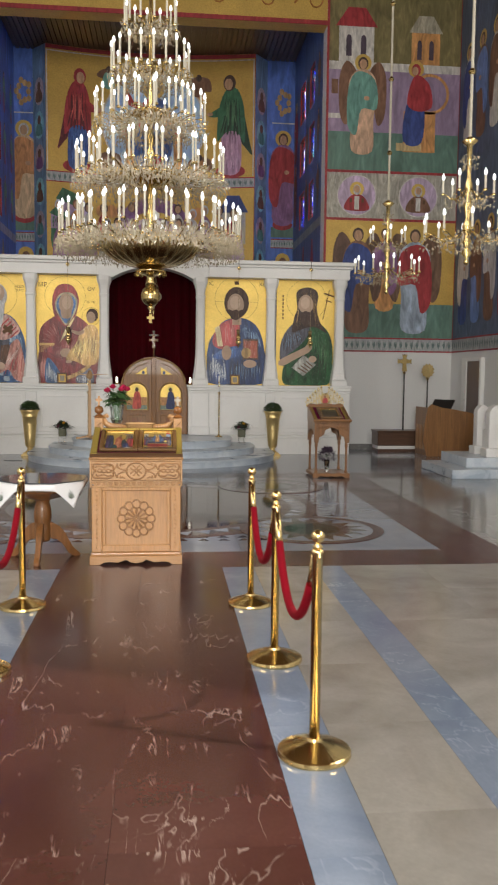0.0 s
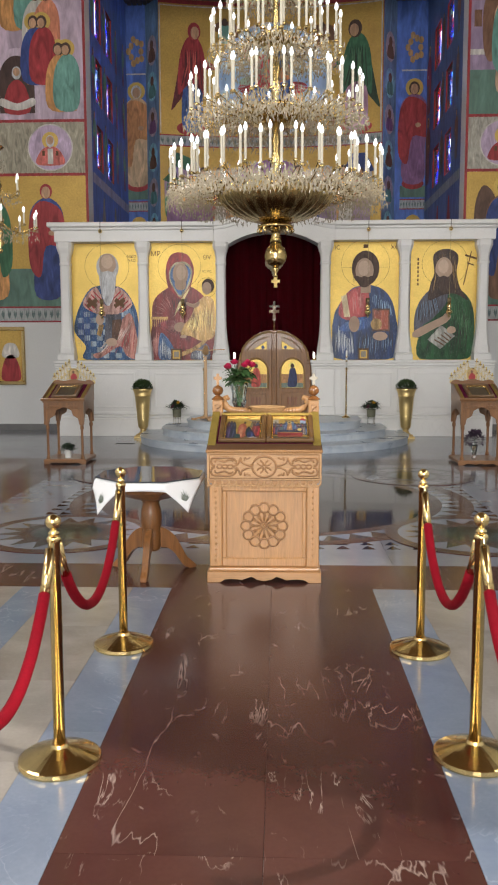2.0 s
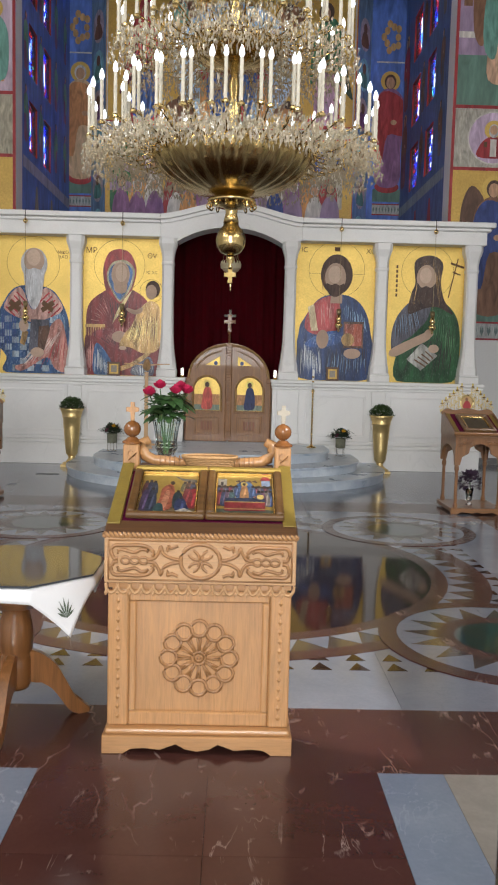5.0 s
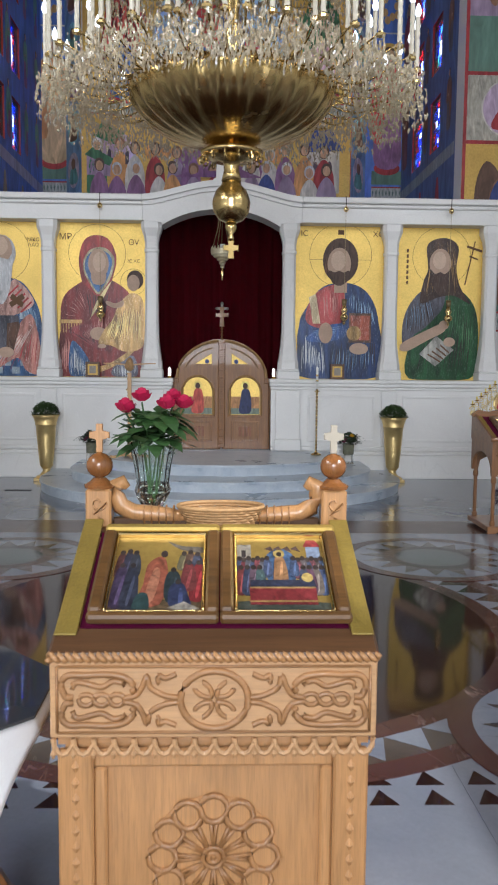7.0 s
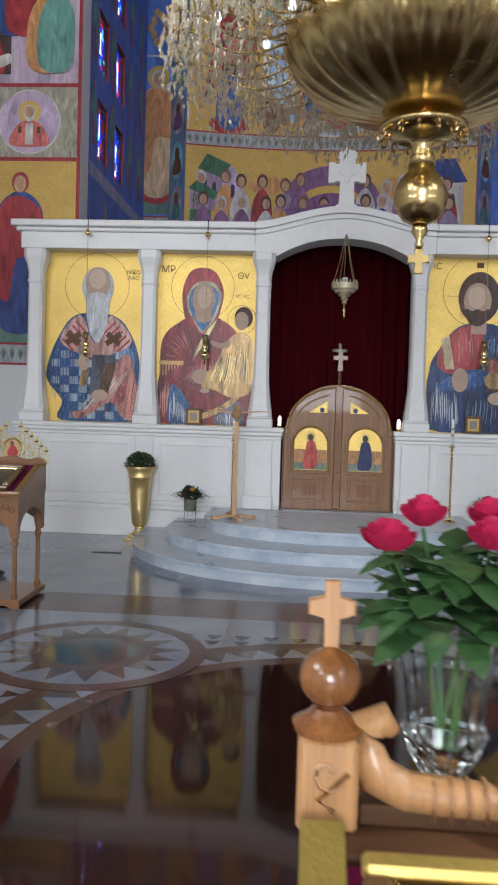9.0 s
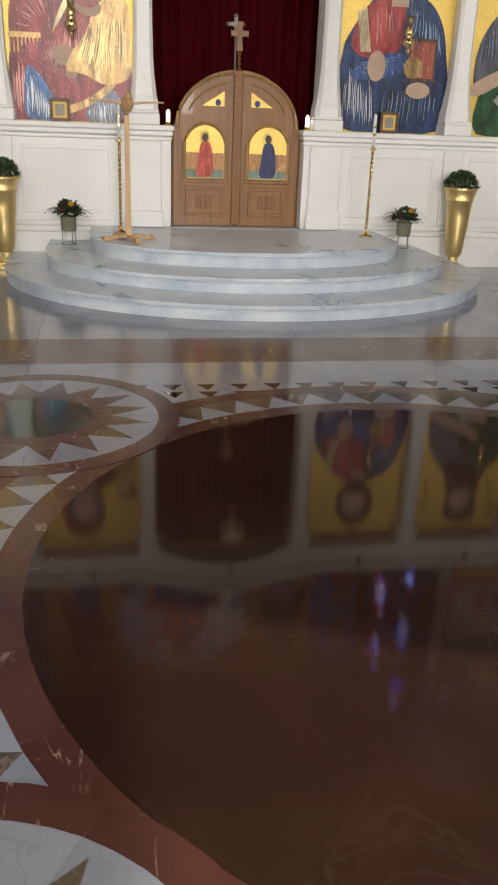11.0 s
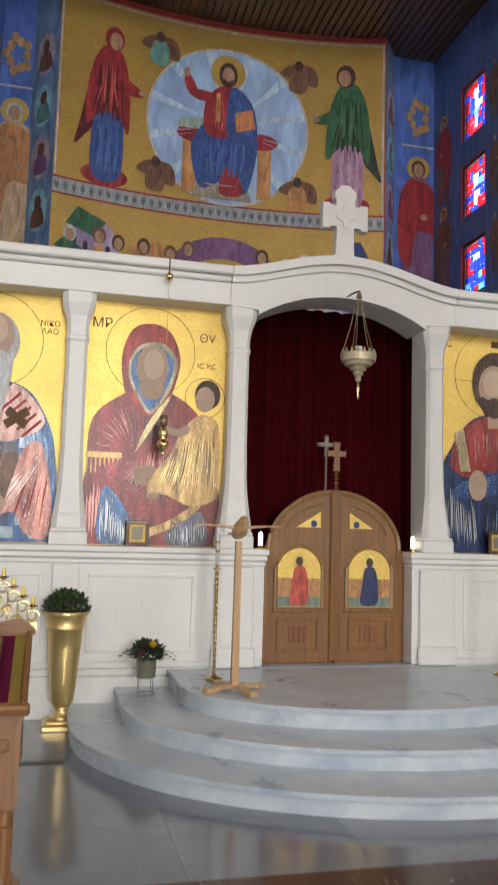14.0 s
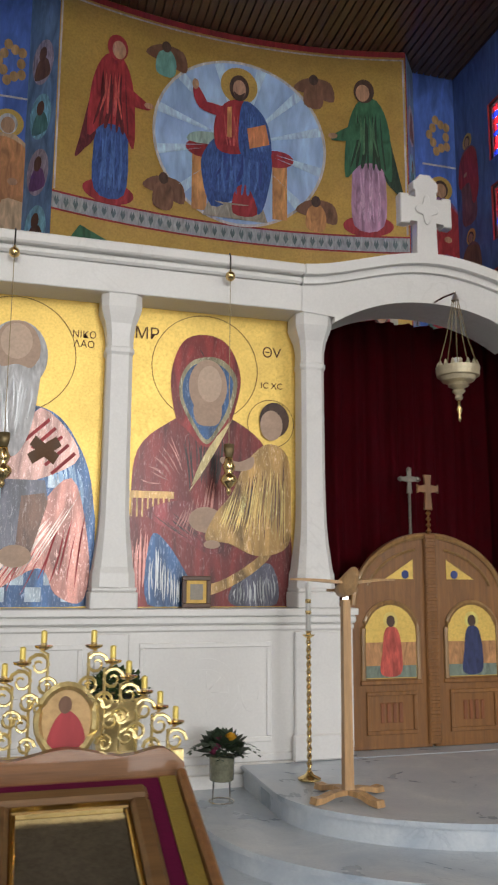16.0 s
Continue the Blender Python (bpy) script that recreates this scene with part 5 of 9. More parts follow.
for s in (-1, 1):
    p = part("post", bx(s * 0.352 - 0.038, s * 0.352 + 0.038, 0.25, 0.326, 1.0875, 1.205, bevel=0.006), OAK, lec)
    part("post_cap", turned([(0.045, 1.2055), (0.047, 1.215), (0.03, 1.225), (0.02, 1.235)], 20, (s * 0.352, 0.288, 0)), BALL_WOOD, p)
    part("ball_finial", turned([(0.012, 1.2355)] + [(0.040 * math.sin(k * math.pi / 12), 1.273 - 0.038 * math.cos(k * math.pi / 12)) for k in range(1, 12)] + [(0.008, 1.312)], 20, (s * 0.352, 0.288, 0)), BALL_WOOD, p, smooth=True)
    part("small_cross", px(cross_outline(s * 0.352, 1.3125, 0.085, 0.03, 0.015, 1.3), "y", 0.28, 0.296, bevel=0.002), OAK if s < 0 else surface("ivory_cross", (0.42, 0.37, 0.29), 0.4, 0, 0.05), p, "small white cross" if s > 0 else "")
    tube_pts = [(s * 0.268, 0.29, 1.205), (s * 0.284, 0.29, 1.222), (s * 0.303, 0.29, 1.212), (s * 0.306, 0.29, 1.180), (s * 0.288, 0.29, 1.148), (s * 0.252, 0.29, 1.130), (s * 0.21, 0.29, 1.126), (s * 0.15, 0.29, 1.122), (s * 0.09, 0.29, 1.114)]
    bm = tube(bmesh.new(), tube_pts, [0.010, 0.022, 0.026, 0.028, 0.027, 0.026, 0.026, 0.024, 0.016], 10)
    tube(bm, [(s * 0.352 + (0.004 + 0.0024 * q) * math.cos(q * 0.7), 0.2495, 1.165 + (0.004 + 0.0028 * q) * math.sin(q * 0.7)) for q in range(10)] + [(s * 0.352 - 0.012, 0.2495, 1.130), (s * 0.352 + 0.008, 0.2495, 1.117)], 0.0035, 4)
    part("scroll", bm, OAK, p, smooth=True)
    for u in range(5):
        # overlapping scale rings cut into the rail
        part("scale_ring", tube(bmesh.new(), [(s * (0.130 + 0.022 * u), 0.29 + 0.0275 * math.cos(q * math.pi / 6), 1.123 + 0.0275 * math.sin(q * math.pi / 6)) for q in range(12)], 0.003, 5, True), SHADED_OAK, p, smooth=True)
    part("rail", bx(*sorted((s * 0.06, s * 0.31)), 0.275, 0.305, 1.0875, 1.115, bevel=0.003), DESK_OAK, lec)


ICON_FRAME = wood("gilt_wood_frame", (0.14, 0.068, 0.021), 0.4, "x", 0.2)

# brighter gold for the frames' top bars: their gleam is put into the colour
GLEAM_BAR = surface("gilded_frame_bar", (0.52, 0.36, 0.09), 0.35, 0.6, 0.25, 12, 80, 0.1)


def desk_icon(cx, w, scene_of):
    """A framed small picture on the lectern: painted groups as plain shapes on a gold sky."""
    t = thing("framed_icon", (lec.location.x, lec.location.y, 0), "small gold framed icon lying on the lectern", "framed icon", "icons on the lectern")
    h, y0 = 0.415, 0.083
    for a, b, c, d, m in ((-w, w, 0, 0.030, ICON_FRAME), (-w, w, h - 0.030, h, GLEAM_BAR), (-w, -w + 0.034, 0.0305, h - 0.0305, ICON_FRAME), (w - 0.034, w, 0.0305, h - 0.0305, ICON_FRAME)):
        on_desk(t, "frame_bar", bx(cx + a, cx + b, y0 + c, y0 + d, 0.0205, 0.048, bevel=0.007), m)
    for a, b, c, d in ((-w + 0.035, w - 0.035, 0.031, 0.040), (-w + 0.035, w - 0.035, h - 0.045, h - 0.031), (-w + 0.035, -w + 0.043, 0.0405, h - 0.0455), (w - 0.043, w - 0.035, 0.0405, h - 0.0455)):
        on_desk(t, "gilt_fillet", bx(cx + a, cx + b, y0 + c, y0 + d, 0.022, 0.040, bevel=0.003), BRASS)
    hw, v0, v1 = w - 0.0435, y0 + 0.041, y0 + h - 0.046
    on_desk(t, "picture", bx(cx - hw, cx + hw, v0, v1, 0.0215, 0.026), gold_leaf("dim_gold_ground", (0.34, 0.23, 0.06), 0.4, 0.4, 40, 0.1))
    count = [0]

    def put(name, pts, color, soft=True):
        count[0] += 1
        pts = smooth_loop(pts, 3) if soft else pts
        pts = [(cx + hw * max(-0.99, min(0.99, u)), v0 + (v1 - v0) * max(0.01, min(0.99, v))) for u, v in pts]
        on_desk(t, name, px(pts, "z", 0.0255, 0.0262 + 0.00004 * count[0]), paint(shade(color, 0.62), 0.7, 4))

    def person(u, v, a, b, color, lean=0.0, hair=(0.035, 0.02, 0.015), ring_color=None):
        put("painted_robe", [(u - a, v - b), (u + a * 0.9, v - b), (u + a * 1.05 + lean, v), (u + lean + a * 0.5, v + b * 0.85), (u + lean - a * 0.5, v + b * 0.85), (u - a * 0.9 + lean, v + 0.1 * b)], color)
        put("painted_fold", [(u - a * 0.3, v - b * 0.8), (u + a * 0.1, v - b * 0.8), (u + a * 0.5 + lean, v + 0.3 * b), (u + a * 0.2 + lean, v + 0.4 * b)], tuple(min(1, c * 2.2 + 0.02) for c in color))
        if ring_color:
            put("painted_halo", ellipse(u + lean, v + b + 0.01, 0.13, 0.055, 14), ring_color, False)
        put("painted_head", ellipse(u + lean, v + b, 0.062, 0.035, 10), hair, False)
    scene_of(put, person)


def raising(put, person):
    """Dark group, a stooping figure in orange, and a crowd by a tomb."""
    put("painted_ground", [(-1, 0), (1, 0), (1, 0.22), (0.3, 0.16), (-0.4, 0.2), (-1, 0.26)], (0.12, 0.075, 0.03))
    put("painted_hill", [(0.15, 0.95), (0.5, 0.88), (1, 0.86), (1, 0.78), (0.5, 0.82)], (0.16, 0.13, 0.10))
    for u, v, b, c in ((-0.86, 0.62, 0.16, (0.10, 0.03, 0.03)), (-0.70, 0.64, 0.16, (0.03, 0.03, 0.06)), (-0.55, 0.62, 0.16, (0.03, 0.035, 0.05)), (0.55, 0.66, 0.11, (0.14, 0.12, 0.06)), (0.70, 0.68, 0.11, (0.10, 0.05, 0.03)), (0.86, 0.64, 0.12, (0.05, 0.06, 0.10))):
        person(u, v, 0.13, b, c)
    for u, v, b, c in ((-0.82, 0.34, 0.26, (0.05, 0.03, 0.08)), (-0.58, 0.33, 0.27, (0.02, 0.025, 0.05)), (0.90, 0.40, 0.24, (0.26, 0.02, 0.025)), (0.68, 0.46, 0.18, (0.18, 0.03, 0.03))):
        person(u, v, 0.17, b, c)
    put("painted_robe", [(-0.40, 0.10), (0.10, 0.10), (0.22, 0.40), (0.16, 0.66), (-0.02, 0.72), (-0.26, 0.60), (-0.30, 0.35)], (0.34, 0.09, 0.045))
    put("painted_fold", [(-0.25, 0.15), (-0.05, 0.15), (0.05, 0.5), (-0.1, 0.55)], (0.50, 0.20, 0.11))
    put("painted_head", ellipse(0.10, 0.76, 0.08, 0.045, 12), (0.04, 0.02, 0.015), False)
    person(0.42, 0.34, 0.20, 0.20, (0.015, 0.03, 0.035), -0.08)
    person(0.56, 0.22, 0.22, 0.16, (0.02, 0.03, 0.09), -0.1)
    put("painted_robe", [(-0.48, 0.02), (-0.14, 0.02), (-0.18, 0.22), (-0.40, 0.22)], (0.015, 0.05, 0.05))
    put("painted_slab", [(0.28, 0.06), (0.60, 0.02), (0.95, 0.05), (0.62, 0.13)], (0.40, 0.36, 0.30), False)


def mourning(put, person):
    """A red bier with a crowd behind, a pale blue oval and two houses."""
    put("painted_ground", [(-1, 0), (1, 0), (1, 0.12), (-1, 0.14)], (0.06, 0.07, 0.05))
    put("painted_house", [(-0.98, 0.66), (-0.66, 0.66), (-0.66, 0.90), (-0.98, 0.90)], (0.34, 0.30, 0.24), False)
    put("painted_window", [(-0.88, 0.72), (-0.78, 0.72), (-0.78, 0.82), (-0.88, 0.82)], (0.03, 0.02, 0.02), False)
    put("painted_tower", [(0.62, 0.66), (0.94, 0.66), (0.94, 0.88), (0.62, 0.88)], (0.26, 0.32, 0.44), False)
    put("painted_roof", [(0.56, 0.87), (0.98, 0.87), (0.86, 0.97), (0.66, 0.97)], (0.34, 0.03, 0.03), False)
    put("painted_oval", ellipse(0.0, 0.58, 0.40, 0.26, 24), (0.06, 0.12, 0.24), False)
    for k in range(4):
        put("painted_wing", [(-0.34 + 0.2 * k, 0.84), (-0.2 + 0.2 * k, 0.88), (-0.12 + 0.2 * k, 0.80)], (0.10, 0.05, 0.04), False)
    for k in range(7):
        person(-0.93 + 0.105 * k, 0.58 - 0.02 * (k % 2), 0.10, 0.12, ((0.05, 0.07, 0.14), (0.16, 0.03, 0.04), (0.10, 0.10, 0.12))[k % 3])
        person(0.93 - 0.105 * k, 0.58 - 0.02 * (k % 2), 0.10, 0.12, ((0.05, 0.08, 0.16), (0.12, 0.10, 0.10), (0.14, 0.04, 0.05))[k % 3])
    for k in range(4):
        person(-0.90 + 0.14 * k, 0.40, 0.12, 0.17, ((0.18, 0.03, 0.03), (0.04, 0.05, 0.10), (0.12, 0.07, 0.10), (0.05, 0.09, 0.09))[k])
        person(0.92 - 0.14 * k, 0.40, 0.12, 0.17, ((0.05, 0.08, 0.18), (0.16, 0.13, 0.11), (0.10, 0.04, 0.07), (0.04, 0.05, 0.09))[k])
    person(-0.02, 0.55, 0.15, 0.20, (0.30, 0.15, 0.06), 0.0, ring_color=(0.50, 0.36, 0.10))
    put("painted_bier", [(-0.72, 0.10), (0.72, 0.10), (0.72, 0.34), (-0.72, 0.34)], (0.24, 0.018, 0.022), False)
    put("painted_bier_top", [(-0.72, 0.30), (0.74, 0.30), (0.70, 0.40), (-0.70, 0.40)], (0.015, 0.02, 0.05), False)
    for v in (0.12, 0.29):
        put("painted_hem", [(-0.72, v), (0.72, v), (0.72, v + 0.02), (-0.72, v + 0.02)], (0.42, 0.26, 0.08), False)
    put("painted_halo", ellipse(0.56, 0.43, 0.13, 0.06, 16), (0.50, 0.36, 0.10), False)


desk_icon(-0.153, 0.162, raising)
desk_icon(0.175, 0.163, mourning)

# glass vase of roses and a basket on the shelf
vase = thing("rose_vase", (-0.242 - 0.195, 7.13 + 0.335, 1.0875), "cut glass vase with pink-red roses", "vase")
bm = bmesh.new()
rings = []
for r, z in ((0.036, 0.0), (0.038, 0.008), (0.022, 0.022), (0.026, 0.045), (0.046, 0.080), (0.054, 0.105), (0.048, 0.125), (0.054, 0.175), (0.064, 0.225), (0.078, 0.262), (0.073, 0.262), (0.058, 0.22), (0.048, 0.17), (0.042, 0.125), (0.044, 0.10), (0.010, 0.06)):
    # cut facets stand out along the outer side
    rings.append([bm.verts.new((r * (1 + (0.05 if i % 2 and z > 0.03 else 0)) * math.cos(i * math.pi / 14), r * (1 + (0.05 if i % 2 and z > 0.03 else 0)) * math.sin(i * math.pi / 14), z)) for i in range(28)])
for a, b in zip(rings, rings[1:]):
    for i in range(28):
        bm.faces.new((a[i], a[(i + 1) % 28], b[(i + 1) % 28], b[i]))
bm.faces.new(rings[0][::-1])
bm.faces.new(rings[-1])
part("glass", bm, clear("cut_glass", (0.90, 0.96, 0.95), 0.03, 1.45, 1.0), vase).visible_shadow = False


def leaf_blade(bm, at, way, size, width=0.45, droop=0.25):
    """One bent leaf."""
    way = Vector(way).normalized()
    side = way.cross(Vector((0, 0, 1)))
    side = side.normalized() if side.length > 0.1 else Vector((1, 0, 0))
    pts = []
    for k, w in ((0, 0.05), (0.35, 1.0), (0.7, 0.75), (1.0, 0.03)):
        c = Vector(at) + way * size * k - Vector((0, 0, droop * size * k * k))
        pts.append((bm.verts.new(c - side * size * width * w / 2), bm.verts.new(c + side * size * width * w / 2 + Vector((0, 0, 0.02 * size)))))
    for (a, b), (c, d) in zip(pts, pts[1:]):
        bm.faces.new((a, b, d, c))


def rose(parent, at, r, material=None, name="rose"):
    """A flower head: a small heart with overlapping bent petals."""
    rnd = random.Random(int(at[0] * 1000) + int(at[2] * 777))
    heart = part(name, turned([(r * 0.1, -r * 0.6), (r * 0.3, -r * 0.2), (r * 0.28, r * 0.5), (r * 0.1, r * 0.75)], 8, at), material or ROSE, parent, smooth=True)
    for layer, (n, rr, hh, lean) in enumerate(((3, 0.35, 1.0, 0.1), (4, 0.6, 0.95, 0.3), (5, 0.85, 0.8, 0.55), (5, 1.0, 0.6, 0.8))):
        for k in range(n):
            bm = bmesh.new()
            a = 2 * math.pi * (k + 0.37 * layer) / n + rnd.uniform(-0.15, 0.15)
            u, w = Vector((math.cos(a), math.sin(a), 0)), Vector((-math.sin(a), math.cos(a), 0))
            c = Vector(at)
            pr = []
            for q, wd in ((0.0, 0.3), (0.45, 1.0), (0.85, 0.95), (1.05, 0.5)):
                p = c + u * r * rr * (0.35 + lean * q) + Vector((0, 0, r * 1.5 * hh * q - r * 0.6))
                pr.append((bm.verts.new(p - w * r * rr * 0.75 * wd - u * 0.06 * r), bm.verts.new(p), bm.verts.new(p + w * r * rr * 0.75 * wd - u * 0.06 * r)))
            for (a0, b0, c0), (a1, b1, c1) in zip(pr, pr[1:]):
                bm.faces.new((a0, b0, b1, a1))
                bm.faces.new((b0, c0, c1, b1))
            part("petal", bm, material or ROSE, heart, smooth=True)
    return heart


rr = random.Random(4)
heads = [(-0.080, -0.02, 0.362), (-0.035, 0.02, 0.392), (0.045, -0.03, 0.372), (0.095, 0.01, 0.372), (0.06, 0.05, 0.388), (-0.085, 0.04, 0.355)]
for h in heads:
    part("stem", tube(bmesh.new(), [(0.01 * rr.uniform(-1, 1), 0.01 * rr.uniform(-1, 1), 0.07), (h[0] * 0.35, h[1] * 0.35, 0.24), (h[0], h[1], h[2] - 0.02)], 0.003, 5), LEAF, vase)
for h in heads:
    rose(vase, h, 0.027)
lv = bmesh.new()
for k in range(130):
    a, q = rr.uniform(0, 2 * math.pi), rr.uniform(0, 1)
    rad = rr.uniform(0.01, 0.07)
    leaf_blade(lv, (rad * math.cos(a), rad * math.sin(a), 0.245 + 0.10 * q), (math.cos(a), math.sin(a), rr.uniform(-0.3, 0.7)), rr.uniform(0.05, 0.085), 0.72, rr.uniform(0.1, 0.6))
tagged(part("foliage", lv, LEAF, vase), kind="stuff")

basket = thing("basket", (-0.228, 7.13 + 0.270, 1.0875), "round woven wicker basket on the lectern shelf", "basket")
bm = bmesh.new()
for k in range(7):
    r = 0.092 + 0.005 * k
    tube(bm, [((r + 0.003 * (-1) ** (i + k)) * math.cos(i * tau_i), (r + 0.003 * (-1) ** (i + k)) * 0.62 * math.sin(i * tau_i), 0.006 + 0.0085 * k) for tau_i in (2 * math.pi / 36,) for i in range(36)], 0.0048, 5, True)
part("weave", bm, WICKER, basket, smooth=True)
part("basket_floor", px(ellipse(0, 0, 0.094, 0.057, 24), "z", 0.0, 0.006), WICKER, basket)
part("rim", tube(bmesh.new(), [(0.128 * math.cos(i * math.pi / 16), 0.078 * math.sin(i * math.pi / 16), 0.066) for i in range(32)], 0.0065, 6, True), WICKER, basket, smooth=True)

# ---- tripod table with a white cloth ----
tab = thing("pedestal_table", (-1.05, 7.10, 0), "eight-sided wooden tripod table with a glass top beside the lectern", "table")
TW = wood("table_leg_wood", (0.25, 0.105, 0.034), 0.3, "z", 0.5)
TR = 0.392  # radius of the eight-sided top
EIGHT = [(TR * math.cos(math.pi / 8 + k * math.pi / 4), TR * math.sin(math.pi / 8 + k * math.pi / 4)) for k in range(8)]
part("tabletop", px([(x * 0.99, y * 0.99) for x, y in EIGHT], "z", 0.661, 0.684, bevel=0.004), wood("table_wood", (0.30, 0.135, 0.045), 0.3, "x", 0.5), tab)
part("glass_top", px(EIGHT, "z", 0.6925, 0.7005, bevel=0.002), surface("smoked_glass", (0.05, 0.055, 0.065), 0.05, 0.0, 0.1, 2, 30, 0.0), tab, "dark glass sheet")
part("apron", turned([(0.08, 0.515), (0.20, 0.548), (0.30, 0.598), (0.335, 0.6605)], 8), TW, tab)
part("pedestal", turned([(0.055, 0.15), (0.066, 0.17), (0.066, 0.28), (0.058, 0.30), (0.072, 0.325), (0.076, 0.38), (0.070, 0.44), (0.058, 0.49), (0.068, 0.515), (0.08, 0.53)], 24), TW, tab, smooth=True)
for a in (-92, 20, 158):
    u = Vector((math.cos(radians(a)), math.sin(radians(a)), 0))
    prof = [(0.03, 0.31), (0.10, 0.30), (0.17, 0.24), (0.22, 0.15), (0.27, 0.06), (0.315, 0.03), (0.32, 0.0), (0.27, 0.0), (0.23, 0.02), (0.17, 0.11), (0.11, 0.17), (0.03, 0.18)]
    w = Vector((-u.y, u.x, 0)) * 0.022
    bm = bmesh.new()
    pts = smooth_loop(prof, 3)
    lo = [bm.verts.new(u * r + Vector((0, 0, z)) - w) for r, z in pts]
    hi = [bm.verts.new(u * r + Vector((0, 0, z)) + w) for r, z in pts]
    fa, fb = bm.faces.new(lo), bm.faces.new(hi[::-1])
    for i in range(len(pts)):
        bm.faces.new((lo[i], lo[(i + 1) % len(pts)], hi[(i + 1) % len(pts)], hi[i]))
    bmesh.ops.bevel(bm, geom=list({e for f in (fa, fb) for e in f.edges}), offset=0.006, segments=1, affect="EDGES")
    part("leg", bm, TW, tab)


def draped(u, v, off=0.0):
    """A point of the square cloth: flat under the glass, hanging in stiff corners past the table's edge."""
    x, y = u - 0.015, v - 0.005
    r, a = math.hypot(x, y), math.atan2(y, x)
    q = (a + 16 * math.pi) % (math.pi / 4)
    edge = TR * math.cos(math.pi / 8) / math.cos(min(q, math.pi / 4 - q)) if r > 0 else 1.0
    # sides of the table face the axes and diagonals
    if r <= edge:
        return (x, y, 0.6885 + off)
    o = r - edge
    k = edge + 0.004 + off + 0.30 * o + 0.05 * o * math.sin(5 * a)
    return (x * k / r, y * k / r, 0.6885 - 0.97 * o)


bm = bmesh.new()
N, S = 48, 0.41
grid = [[(bm.verts.new(draped(-S + 2 * S * i / N, -S + 2 * S * j / N)), bm.verts.new(draped(-S + 2 * S * i / N, -S + 2 * S * j / N, -0.002))) for j in range(N + 1)] for i in range(N + 1)]
for i in range(N):
    for j in range(N):
        quad = (grid[i][j], grid[i + 1][j], grid[i + 1][j + 1], grid[i][j + 1])
        bm.faces.new([q[0] for q in quad])
        bm.faces.new([q[1] for q in quad][::-1])
rim = [grid[i][0] for i in range(N)] + [grid[N][j] for j in range(N)] + [grid[i][N] for i in range(N, 0, -1)] + [grid[0][j] for j in range(N, 0, -1)]
for a, b in zip(rim, rim[1:] + rim[:1]):
    bm.faces.new((a[0], a[1], b[1], b[0]))
cloth = thing("tablecloth", (-1.05, 7.10, 0), "white embroidered linen cloth under the tripod table's glass", "tablecloth")
part("linen", bm, LINEN, cloth, smooth=True)
for sx in (-1, 1):
    bm = bmesh.new()
    for k in range(7):
        # a small sprig: thin leaves that fan up from the corner
        p0, a = Vector((0.355, 0.355)), math.pi * (1.25 + 0.11 * (k - 3))
        p1 = p0 + Vector((math.cos(a), math.sin(a))) * (0.085 - 0.010 * abs(k - 3))
        w = Vector((-math.sin(a), math.cos(a))) * 0.005
        pm = p0.lerp(p1, 0.55)
        bm.faces.new([bm.verts.new(draped(sx * q.x, -q.y, 0.003)) for q in (p0, pm + w, p1, pm - w)])
    part("embroidery", bm, surface("green_thread", (0.10, 0.13, 0.09), 0.8, 0, 0.3, 20, 90, 0.2), cloth, "grey-green embroidered sprig")

# ---- brass posts with red ropes ----
def stanchion(x, y):
    t = thing("rope_post", (x, y, 0), "polished brass rope post with a round foot and ball top", "rope post", "posts along the aisle")
    part("foot", turned([(0.155, 0.0), (0.158, 0.008), (0.155, 0.022), (0.148, 0.026), (0.09, 0.048), (0.035, 0.064), (0.03, 0.075)], 36), BRASS, t, smooth=False)
    part("pole", turned([(0.0225, 0.075), (0.0225, 0.86), (0.026, 0.862), (0.026, 0.875), (0.017, 0.885)], 20), BRASS, t, smooth=True)
    part("collar", turned([(0.017, 0.885), (0.022, 0.893), (0.012, 0.902), (0.011, 0.908)], 20), BRASS, t, smooth=True)
    part("ball", turned([(0.010, 0.908)] + [(0.029 * math.sin(k * math.pi / 12), 0.935 - 0.028 * math.cos(k * math.pi / 12)) for k in range(1, 12)] + [(0.004, 0.963)], 20), BRASS, t, smooth=True)
    for s in (-1, 1):
        part("hook", tube(bmesh.new(), [(0, s * 0.024, 0.868), (0, s * 0.045, 0.874), (0, s * 0.05, 0.858), (0, s * 0.04, 0.85)], 0.004, 6), BRASS, t)
    return t


POSTS = {1: [3.29, 4.44, 5.57], -1: [3.24, 4.36, 5.595]}
for s, xs in ((1, (0.632, 0.615, 0.598)), (-1, (-0.99, -0.978, -0.967))):
    for x, y in zip(xs, POSTS[s]):
        stanchion(x, y)
    for (xa, ya), (xb, yb) in zip(list(zip(xs, POSTS[s])), list(zip(xs, POSTS[s]))[1:]):
        t = thing("velvet_rope", (xa, ya, 0), "dark red velvet rope hung between brass posts", "rope", "ropes along the aisle")
        pts = []
        L, ya2 = yb - ya - 0.10, 0.05
        for k in range(25):
            q = k / 24
            pts.append(((xb - xa) * q, ya2 + L * q, 0.845 - 0.40 * (1 - (2 * q - 1) ** 2) ** 0.85))
        part("rope", tube(bmesh.new(), pts[2:-2], 0.0215, 10), VELVET, t, smooth=True)
        part("rope_end", tube(bmesh.new(), pts[:3], 0.019, 10), BRASS, t, smooth=True)
        part("rope_end", tube(bmesh.new(), pts[-3:], 0.019, 10), BRASS, t, smooth=True)


